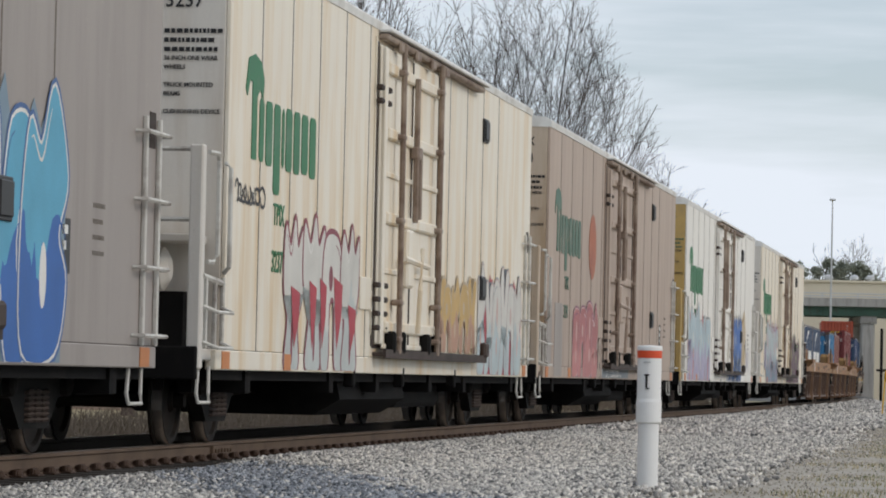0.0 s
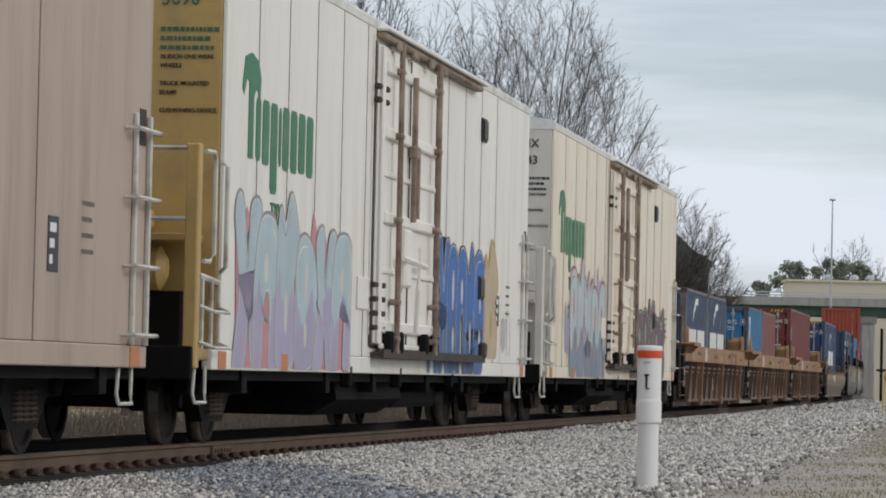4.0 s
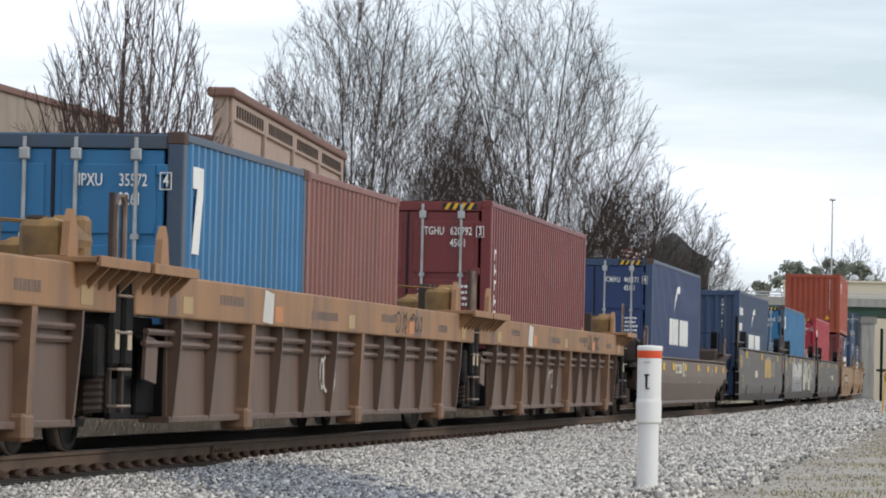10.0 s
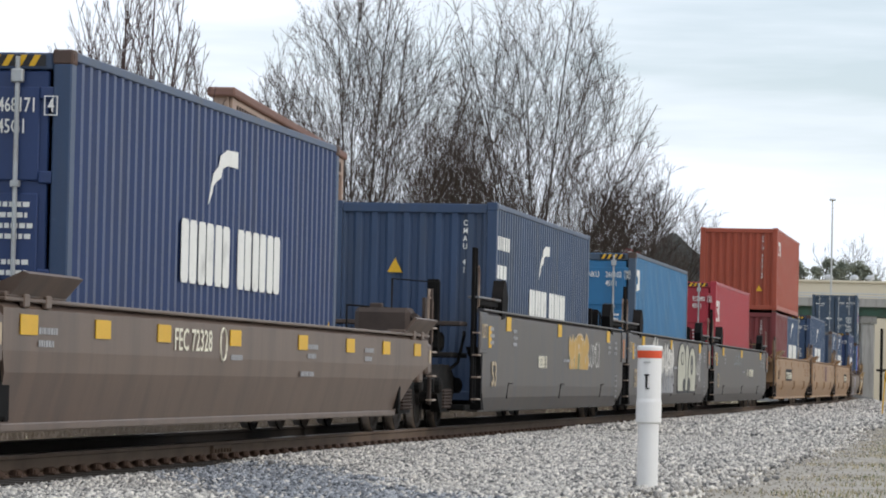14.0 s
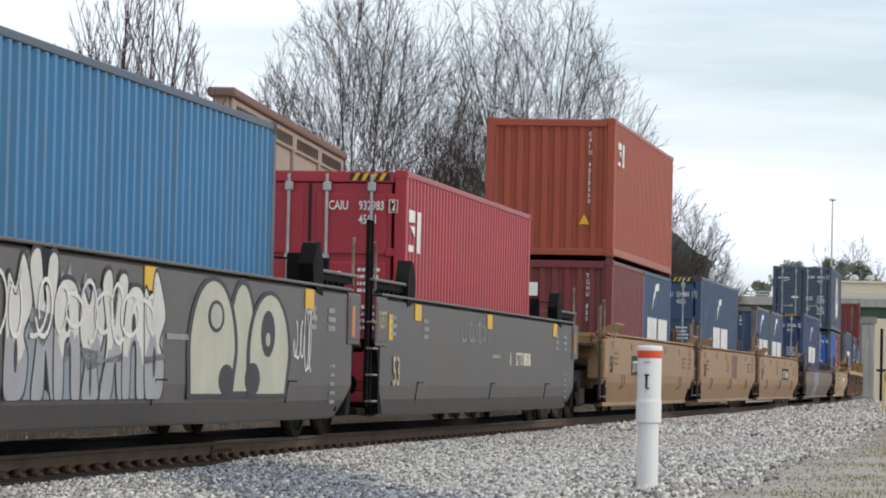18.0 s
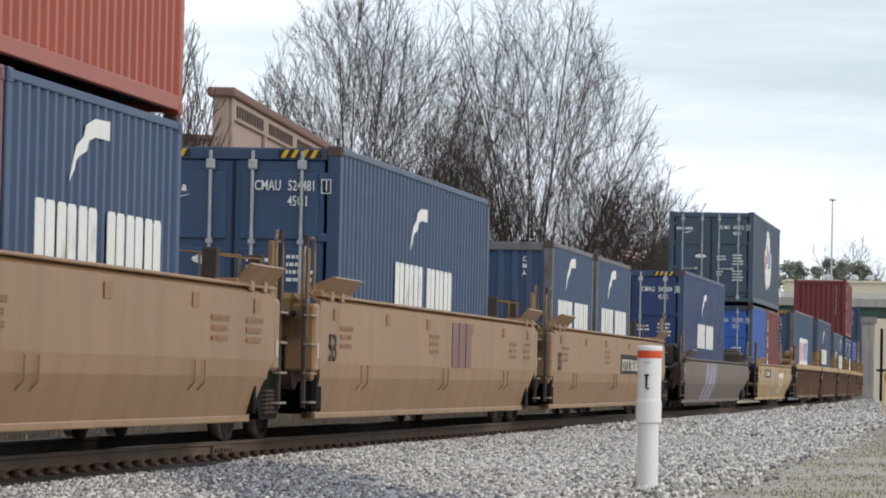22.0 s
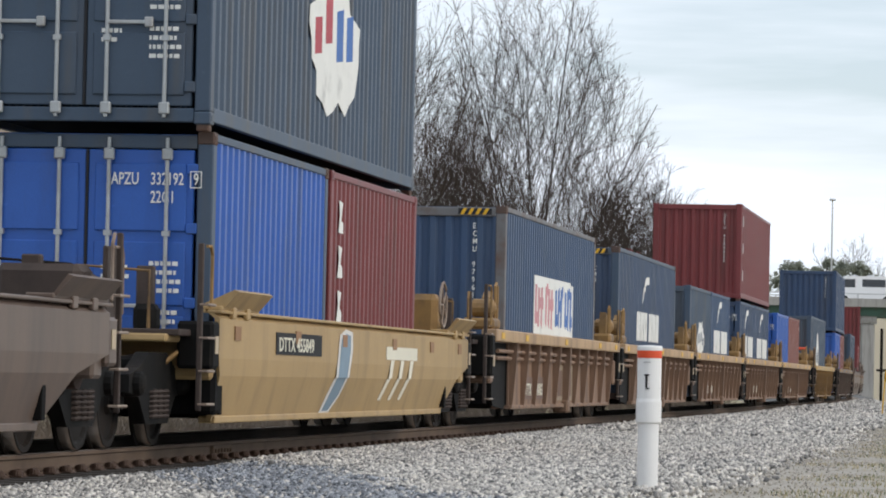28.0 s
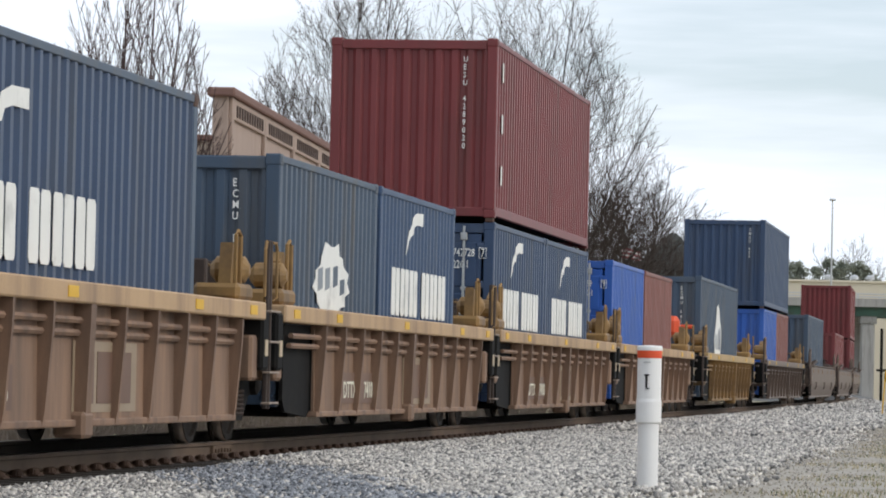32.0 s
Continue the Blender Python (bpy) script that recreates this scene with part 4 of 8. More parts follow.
    for x, m in ((-L / 2 + 0.6, 1), (L / 2 - 0.6, -1)):
        part("end_bracket", bk, car, Matrix.Translation((x, -1.33 if style == 0 else -1.2, zt)) @ Matrix.Diagonal((-m, 1, 1, 1)))
        part("end_bracket", bk, car, Matrix.Translation((x, 1.33 if style == 0 else 1.2, zt)) @ Matrix.Diagonal((-m, -1, 1, 1)))
    end_gear(car, L, zt, paint, gear, True, style)
    end_gear(car, L, zt, paint, gear, False, style, wheel)
    if trucks[0]:
        truck(car, -L / 2 - 0.45)
    if trucks[1]:
        truck(car, L / 2 + 0.2)
    if couple[1]:
        coupler(car, L / 2 + 0.3, L / 2 + 0.3 + couple[1])
    car["L"] = L
    ride(car, (s0 + s1) / 2)
    return car


def reefer(s0, s1, paint, label, letter, end_paint=None, number="", mark_on=True):
    """A refrigerator car: insulated body of upright panels, plug door, open end platform with gear."""
    car = thing("refrigerator_car", label, "railcar", "refrigerator cars of the train")
    L = s1 - s0
    h = L / 2
    zt, zb, w = 4.62, 0.90, 1.50
    end_paint = end_paint or paint
    fw = -w - 0.022
    part("body_core", mesh_of(("body_core", round(L, 2)), lambda: box(-h + 0.05, h - 0.05, -w + 0.015, w - 0.015, zb + 0.02, zt - 0.02), M["gasket"]), car)
    edges = [-h] + [-h + 1.5 + 1.53 * i for i in range(int((L - 2.2) / 1.53))] + [h]
    for a, b in zip(edges[:-1], edges[1:]):
        pm = mesh_of(("wall_panel", round(b - a, 3)), lambda: box(0.006, b - a - 0.006, -0.02, 0.02, zb, zt, 0.006), paint)
        part("wall_panel", pm, car, pose(a, -w, 0))
        part("wall_panel", pm, car, pose(a, w, 0))
    seam = mesh_of(("panel_seam",), lambda: box(-0.014, 0.014, -0.024, -0.01, zb, zt - 0.03), M["seam"])
    for a in edges[1:-1]:
        part("panel_seam", seam, car, pose(a, -w, 0))
    for x, p in ((-h + 0.02, end_paint), (h - 0.02, paint)):
        part("end_wall", mesh_of(("end_wall_panel",), lambda: box(-0.02, 0.02, -w + 0.025, w - 0.025, zb, zt, 0.01), p), car, pose(x, 0, 0))
    part("roof", mesh_of(("car_roof", round(L, 2)), lambda: prism_x([(-w - 0.03, zt - 0.03), (-w - 0.04, zt + 0.06), (-w + 0.05, zt + 0.12), (-w * 0.6, zt + 0.19), (0, zt + 0.23), (w * 0.6, zt + 0.19), (w - 0.05, zt + 0.12), (w + 0.04, zt + 0.06), (w + 0.03, zt - 0.03)][::-1], -h - 0.01, h + 0.01), M["roof"]), car)
    part("side_sill", mesh_of(("side_sill", round(L, 2)), lambda: box(-h - 0.35, h, -0.02, 0.08, 0.715, zb - 0.004, 0.01), paint), car, pose(0, -w - 0.005, 0))
    part("side_sill", mesh_of(("side_sill", round(L, 2)), lambda: box(-h - 0.35, h, -0.02, 0.08, 0.715, zb - 0.004, 0.01), paint), car, pose(0, w - 0.06, 0))
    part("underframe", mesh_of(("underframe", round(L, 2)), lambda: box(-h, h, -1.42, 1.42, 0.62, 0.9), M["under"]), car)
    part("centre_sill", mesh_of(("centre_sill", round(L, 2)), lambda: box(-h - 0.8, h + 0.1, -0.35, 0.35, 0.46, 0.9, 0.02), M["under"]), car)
    # tank and box are drawn deep and near-black for the shade under the car
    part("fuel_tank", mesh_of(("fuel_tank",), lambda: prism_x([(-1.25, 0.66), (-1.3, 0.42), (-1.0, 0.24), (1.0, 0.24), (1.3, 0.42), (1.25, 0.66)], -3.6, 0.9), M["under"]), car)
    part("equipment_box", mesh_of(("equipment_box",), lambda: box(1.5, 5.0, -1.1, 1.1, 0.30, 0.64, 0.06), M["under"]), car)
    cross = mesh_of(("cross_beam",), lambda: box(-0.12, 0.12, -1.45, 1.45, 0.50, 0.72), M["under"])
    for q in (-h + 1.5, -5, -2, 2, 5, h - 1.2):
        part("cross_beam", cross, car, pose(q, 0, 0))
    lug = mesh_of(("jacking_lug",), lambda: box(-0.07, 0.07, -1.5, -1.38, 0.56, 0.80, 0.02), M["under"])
    for q in (-4, -0.6, 3.6):
        part("jacking_lug", lug, car, pose(q, -0.03, 0))
    # plug door with its hardware
    dx, dw = -h + 8.15, 4.5
    d = part("door", mesh_of(("plug_door",), lambda: box(0, dw, -0.05, 0.0, 1.05, 4.42, 0.02), paint), car, pose(dx, fw, 0))
    beam = mesh_of(("door_beam",), lambda: box(0.25, dw - 0.1, -0.10, -0.04, 0, 0.13, 0.02), paint)
    for z in (1.18, 2.42, 3.38, 4.12):
        part("door_beam", beam, d, pose(0, 0, z))
    part("door_seal", mesh_of(("door_seal",), lambda: join(box(-0.14, 0.0, -0.012, 0.0, 1.02, 4.45), box(dw, dw + 0.07, -0.012, 0.0, 1.02, 4.45), box(-0.04, dw + 0.04, -0.012, 0.0, 1.0, 1.04)), M["rustdark"]), car, pose(dx, fw, 0))
    thin = mesh_of(("door_rib",), lambda: box(0.25, dw - 0.2, -0.075, -0.045, 0, 0.06, 0.01), paint)
    for z in (1.0, 1.85, 2.95):
        part("door_beam", thin, d, pose(0, 0, z))
    post = mesh_of(("door_post",), lambda: box(-0.10, 0.10, -0.09, -0.03, 1.05, 4.40, 0.01), paint)
    for x in (0.12, dw - 0.1):
        part("door_post", post, d, pose(x, 0, 0))
    bar = mesh_of(("locking_bar",), lambda: join(tube([(0, -0.15, 0.95), (0, -0.15, 4.5)], 0.034, 8), *[box(-0.09, 0.09, -0.185, -0.06, z, z + 0.07, 0.02) for z in (1.08, 1.5, 2.44, 3.4, 4.14)]), M["rustywhite"])
    for x in (0.95, dw - 0.62):
        part("locking_bar", bar, d, pose(x, 0, 0))
    short = mesh_of(("short_bar",), lambda: join(tube([(0, -0.13, 2.5), (0, -0.13, 4.2)], 0.035, 6), tube([(0.25, -0.13, 2.55), (0.25, -0.13, 3.35)], 0.035, 6), box(-0.05, 0.3, -0.16, -0.06, 3.25, 3.4, 0.02)), M["rustywhite"])
    part("locking_bar", short, d, pose(2.1, 0, 0))
    part("door_lever", mesh_of(("door_lever",), lambda: join(box(-0.22, 0.22, -0.16, -0.06, 1.72, 2.4, 0.03), tube([(-0.5, -0.16, 2.05), (1.3, -0.16, 2.0)], 0.035, 6), tube([(0.5, -0.17, 1.2), (0.45, -0.2, 1.7), (0.7, -0.18, 2.2)], 0.03, 6)), paint), d, pose(1.7, 0, 0))
    for x0 in (0.05, 0.55):
        for z in (1.2, 1.36, 1.52, 1.68, 3.75, 3.9):
            part("door_hinge", mesh_of(("door_hinge",), lambda: box(-0.09, 0.09, -0.10, -0.03, 0, 0.06, 0.015), M["rustdark"]), d, pose(x0 - 0.2, 0, z))
    for x in (0.5, 1.2, 3.1, 3.9):
        part("door_latch", mesh_of(("door_latch",), lambda: box(0, 0.14, -0.18, -0.05, 0.95, 1.2, 0.03), M["dark"]), d, pose(x, 0, 0))
    rim = mesh_of(("door_edge",), lambda: box(-0.02, 0.02, -0.062, -0.045, 1.06, 4.4), M["rustdark"])
    for x in (0.23, 2.2, dw - 0.24):
        part("door_edge", rim, d, pose(x, 0, 0))
    part("door_track", mesh_of(("door_track",), lambda: join(box(0, 8.3, -0.15, 0.0, 0.91, 0.96, 0.015), box(0, 8.3, -0.16, -0.13, 0.89, 0.99), box(8.0, 8.3, -0.19, -0.1, 0.96, 1.16, 0.03)), M["rustdark"]), car, pose(dx, fw, 0))
    part("door_track", mesh_of(("upper_track",), lambda: join(box(0, 7.9, -0.12, 0.0, 4.48, 4.55, 0.02), *[box(q, q + 0.3, -0.15, -0.1, 4.40, 4.52, 0.02) for q in (0.7, 1.9, 3.1, 4.2)]), M["rustywhite"]), car, pose(dx, fw, 0))
    part("track_cover", mesh_of(("track_cover",), lambda: box(0, 8.1, -0.16, 0.0, 4.565, 4.60, 0.01), M["roof"]), car, pose(dx, fw, 0))
    vent = mesh_of(("vent_hatch",), lambda: join(box(-0.22, 0.22, -0.03, 0.0, 0, 0.32, 0.01), box(-0.18, 0.18, -0.05, -0.02, 0.03, 0.29, 0.01)), M["black"])
    part("vent_hatch", vent, car, pose(-h + 16.95, fw, 3.87), "small black rectangular hatch")
    part("vent_hatch", vent, car, pose(-h + 16.9, fw, 1.74), "small black rectangular hatch")
    part("placard_holder", mesh_of(("placard_holder",), lambda: box(-0.35, 0.35, -0.02, 0.0, 0, 0.36, 0.01), paint), car, pose(-h + 7.55, fw, 1.42))
    part("drip_rail", mesh_of(("drip_rail",), lambda: box(-0.02, 0.02, -0.02, 0.0, 1.15, 4.5), paint), car, pose(-h + 7.95, fw, 0))
    # rungs near the rear corner, rails and platform at the front
    rung = mesh_of(("ladder_rung",), lambda: tube([(0, 0, 0), (0, -0.1, 0), (0.85, -0.1, 0.0), (0.85, 0, 0)], 0.02, 6), M["railwhite"])
    for i in range(4):
        part("ladder_rung", rung, car, pose(h - 0.9, fw, 0.98 + i * 0.56))
    stile = mesh_of(("ladder_stile",), lambda: box(-0.03, 0.03, -0.04, 0.0, 0.9, 2.8, 0.008), M["railwhite"])
    for x in (h - 0.12, h - 0.62):
        part("ladder_stile", stile, car, pose(x, fw, 0))
    # flat dark plate on the wall stands for the shade in a ladder slot
    part("ladder_recess", mesh_of(("ladder_recess",), lambda: box(-0.42, -0.2, -0.006, 0.0, 2.55, 2.85), M["rustdark"]), car, pose(h, fw, 0))
    part("data_panel", mesh_of(("data_panel",), lambda: box(0, 0.32, -0.004, 0.0, 0, 0.42), M["black"]), car, pose(h - 3.35, fw, 1.42), "small black stencil panel")
    for k in range(3):
        part("stencil_bar", mesh_of(("stencil_bar", k), lambda: box(0.05, 0.14 + 0.05 * k, -0.006, 0.0, 0, 0.07), M["ink"]), car, pose(h - 3.35, fw, 1.48 + 0.12 * k))
    part("small_print", bars(4, 0.45, 0.035, 0.09, M["seam"], 23), car, pose(h - 2.3, fw - 0.001, 2.0))["kind"] = "stuff"
    pf = -h - 1.0
    part("end_platform", mesh_of(("reefer_platform",), lambda: box(pf - 0.05, -h + 0.0, -w + 0.02, w - 0.02, 0.80, 0.90, 0.01), end_paint), car)
    part("end_sill", mesh_of(("reefer_end_sill",), lambda: box(pf - 0.12, pf - 0.04, -w, w, 0.62, 0.92, 0.015), M["under"]), car)
    post = mesh_of(("corner_post",), lambda: box(-0.11, 0.05, -0.06, 0.06, 0.72, 2.72, 0.015), end_paint)
    part("corner_post", post, car, pose(pf + 0.1, -w + 0.05, 0))
    part("corner_post", post, car, pose(pf + 0.1, w - 0.05, 0))
    part("corner_post", post, car, pose(pf + 0.16, -w + 0.62, 0))
    for z in (2.68, 2.05):
        handrail(car, [(pf + 0.08, -w + 0.02, z), (pf + 0.08, 0.9, z)], M["railwhite"], 0.024)
    handrail(car, [(pf + 0.2, -w - 0.02, 2.66), (pf + 0.45, -w - 0.05, 2.66), (pf + 0.5, -w - 0.05, 2.6), (pf + 0.5, -w - 0.05, 1.75), (pf + 0.45, -w - 0.02, 1.68), (pf + 0.2, -w - 0.02, 1.68)], M["railwhite"], 0.022)
    handrail(car, [(-h - 0.06, -w - 0.02, 2.6), (-h - 0.12, -w - 0.08, 2.55), (-h - 0.12, -w - 0.08, 1.65), (-h - 0.06, -w - 0.02, 1.6)], M["railwhite"], 0.022)
    for x in (pf + 0.22, pf + 0.62, pf + 0.95):
        handrail(car, [(x, -w - 0.01, 0.9), (x, -w - 0.01, 1.55)], M["railwhite"], 0.022)
    handrail(car, [(pf + 0.1, -w, 1.55), (-h, -w, 1.5)], M["railwhite"], 0.03)
    for z in (0.96, 1.28):
        handrail(car, [(pf + 0.12, -w - 0.01, z), (pf + 0.2, -w - 0.13, z - 0.05), (pf + 0.85, -w - 0.13, z - 0.05), (pf + 0.92, -w - 0.01, z)], M["railwhite"], 0.018, "ladder_rung")
    part("air_reservoir", mesh_of(("air_reservoir",), lambda: moved(lathe([(0.1, -0.8), (0.2, -0.74), (0.2, 0.74), (0.1, 0.8)], 16), Matrix.Translation((-0.4, -0.3, 1.62))), end_paint), car, pose(-h, 0, 0))
    part("equipment_shelf", mesh_of(("equipment_shelf",), lambda: box(-0.75, -0.02, -1.35, 1.2, 1.86, 1.93, 0.01), end_paint), car, pose(-h, 0, 0))
    part("gear_box", mesh_of(("gear_box",), lambda: box(-0.45, -0.04, -0.9, 0.2, 1.98, 2.16, 0.03), end_paint), car, pose(-h, 0, 0))
    # solid near-black block paints in the shade of the opening below the shelf
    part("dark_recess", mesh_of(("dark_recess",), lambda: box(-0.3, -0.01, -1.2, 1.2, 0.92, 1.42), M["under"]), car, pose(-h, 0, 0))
    part("grille", mesh_of(("grille",), lambda: join(*[box(-0.03, 0.0, -0.35, 0.5, 2.45 + 0.14 * k, 2.53 + 0.14 * k) for k in range(6)]), M["rustdark"]), car, pose(-h, 0.55, 0))
    step = mesh_of(("stirrup",), lambda: tube([(0, 0, 0.74), (-0.06, 0, 0.5), (-0.06, -0.02, 0.42), (0.36, -0.03, 0.42), (0.36, -0.02, 0.5), (0.45, 0, 0.74)], 0.017, 6), M["railwhite"])
    part("stirrup", step, car, pose(pf + 0.15, -w + 0.03, 0))
    part("stirrup", step, car, pose(h - 0.75, -w + 0.03, 0))
    ref = mesh_of(("side_reflector",), lambda: box(0, 0.34, -0.006, 0.004, -0.01, 0.15), M["orangemark"])
    for x in (-h - 0.1, -h + 6.4, h - 0.6, -h + 2.9):
        part("reflector", ref, car, pose(x, -w - 0.026, 0.735), "small orange reflector")
    truck(car, -h + 1.9)
    truck(car, h - 2.2)
    coupler(car, h - 0.1, h + 1.6)
    car["L"], car["W"] = L, w + 0.022
    if mark_on:
        for i, shape in enumerate(company_mark()):
            part("painted_stroke", mesh_of(("company_mark", i), lambda: shape, letter), car, pose(-h + 0.95, fw - 0.003, 2.69), "green company mark")
        part("lettering", text_mesh("TPIX", 0.22, letter, narrow=0.9), car, pose(-h + 2.2, fw - 0.003, 2.14))
        if number:
            part("lettering", text_mesh(number, 0.22, letter, narrow=0.95), car, pose(-h + 2.15, fw - 0.003, 1.68))
    for i, ln in enumerate(("36 INCH ONE WEAR", "WHEELS", "", "TRUCK MOUNTED", "BEAMS", "", "CUSHIONING DEVICE")):
        if ln:
            part("lettering", text_mesh(ln, 0.042, M["black"], narrow=0.95), car, Matrix.Translation((-h - 0.006, -w + 0.60, 3.55 - i * 0.082)) @ ROT["front"])
    end_ink = M["black"] if end_paint is not M["yellowed"] else M["dullgreen"]
    for i, ln in enumerate(("TPIX", number)):
        if ln:
            part("lettering", text_mesh(ln, 0.14, end_ink, narrow=0.95), car, Matrix.Translation((-h - 0.006, -w + 0.60, 4.30 - i * 0.26)) @ ROT["front"])
    part("small_print", bars(3, 0.62, 0.04, 0.045, end_ink, 21), car, Matrix.Translation((-h - 0.006, -w + 0.60, 3.84)) @ ROT["front"])["kind"] = "stuff"
    ride(car, (s0 + s1) / 2)
    return car


def company_mark():
    """A broad leaf, then plain rounded bars in a row, 3.6 long and 0.65 high: one shape each."""
    P = lambda pts: prism(pts, -0.003, 0.003)
    out = [P([(0.10, 0.02), (0.33, 0.02), (0.33, 0.62), (0.45, 0.70), (0.62, 0.62), (0.66, 0.80), (0.52, 0.96), (0.20, 1.02), (-0.10, 0.96), (-0.22, 0.66), (-0.14, 0.60), (-0.02, 0.76), (0.10, 0.74)])]
    for x, w, z0, z1 in ((0.46, 0.22, 0.02, 0.62), (0.78, 0.32, 0.0, 0.62), (1.19, 0.32, -0.26, 0.62), (1.60, 0.12, 0.02, 0.60), (1.80, 0.32, 0.0, 0.62), (2.22, 0.32, 0.0, 0.62), (2.64, 0.34, 0.02, 0.62), (3.08, 0.34, 0.0, 0.62)):
        c = 0.05
        out.append(P([(x + c, z0), (x + w - c, z0), (x + w, z0 + c), (x + w, z1 - c), (x + w - c, z1), (x + c, z1), (x, z1 - c), (x, z0 + c)]))
    return out


def ribbon(path, width, taper=0.75):
    """A flat painted stroke along a path of (x, z) points."""
    v, n = [], len(path)
    for k in range(n):
        p, q = path[max(0, k - 1)], path[min(n - 1, k + 1)]
        dx, dz = q[0] - p[0], q[1] - p[1]
        m = max(1e-4, math.hypot(dx, dz))
        w = width * (taper + (1 - taper) * math.sin(math.pi * (k + 0.5) / n))
        v += [(path[k][0] - dz / m * w, 0.0, path[k][1] + dx / m * w), (path[k][0] + dz / m * w, 0.0, path[k][1] - dx / m * w)]
    return v, [(2 * k, 2 * k + 2, 2 * k + 3, 2 * k + 1) for k in range(n - 1)]


def spline(pts, steps=5):
    """A closed smooth outline through points."""
    out, n = [], len(pts)
    for i in range(n):
        p0, p1, p2, p3 = (Vector(pts[(i + k) % n]) for k in (-1, 0, 1, 2))
        for q in range(steps):
            t = q / steps
            out.append(0.5 * ((2 * p1) + (p2 - p0) * t + (2 * p0 - 5 * p1 + 4 * p2 - p3) * t * t + (3 * p1 - p0 - 3 * p2 + p3) * t ** 3))
    return out


def swell(pts, d):
    """The outline pushed outwards by d."""
    n, out = len(pts), []
    for i in range(n):
        a, b = pts[i - 1], pts[(i + 1) % n]
        t = b - a
        m = max(1e-5, t.length)
        out.append(pts[i] + Vector((t.y, -t.x)) / m * d)
    return out


FORMS = dict(
    arch=([(0.0, 0.0), (0.30, 0.0), (0.34, 0.42), (0.5, 0.52), (0.62, 0.42), (0.66, 0.0), (1.0, 0.0), (1.0, 0.6), (0.86, 0.92), (0.5, 1.0), (0.14, 0.92), (-0.02, 0.55)], [(0.42, 0.66, 0.10, 0.10)]),
    bowl=([(0.05, 0.0), (0.55, 0.0), (0.95, 0.12), (1.05, 0.5), (0.95, 0.86), (0.5, 1.0), (0.08, 0.9), (-0.04, 0.5)], [(0.5, 0.66, 0.09, 0.16), (0.5, 0.28, 0.08, 0.10)]),
    spike=([(0.1, 0.0), (0.75, 0.0), (0.9, 0.30), (0.7, 0.5), (0.95, 0.75), (0.55, 1.12), (0.32, 0.86), (0.05, 0.95), (0.0, 0.5)], [(0.45, 0.32, 0.07, 0.14)]),
    slant=([(0.0, 0.0), (0.4, 0.02), (0.55, 0.35), (0.72, 0.0), (1.08, 0.0), (0.82, 0.5), (1.02, 0.98), (0.66, 1.0), (0.5, 0.66), (0.3, 1.04), (-0.02, 0.94), (0.22, 0.48)], []),
    tooth=([(0.16, 0.0), (0.8, 0.0), (0.72, 0.35), (0.98, 0.62), (0.92, 0.98), (0.66, 0.86), (0.5, 1.06), (0.32, 0.86), (0.06, 1.0), (0.02, 0.6), (0.26, 0.36)], [(0.5, 0.2, 0.05, 0.16)]),
)


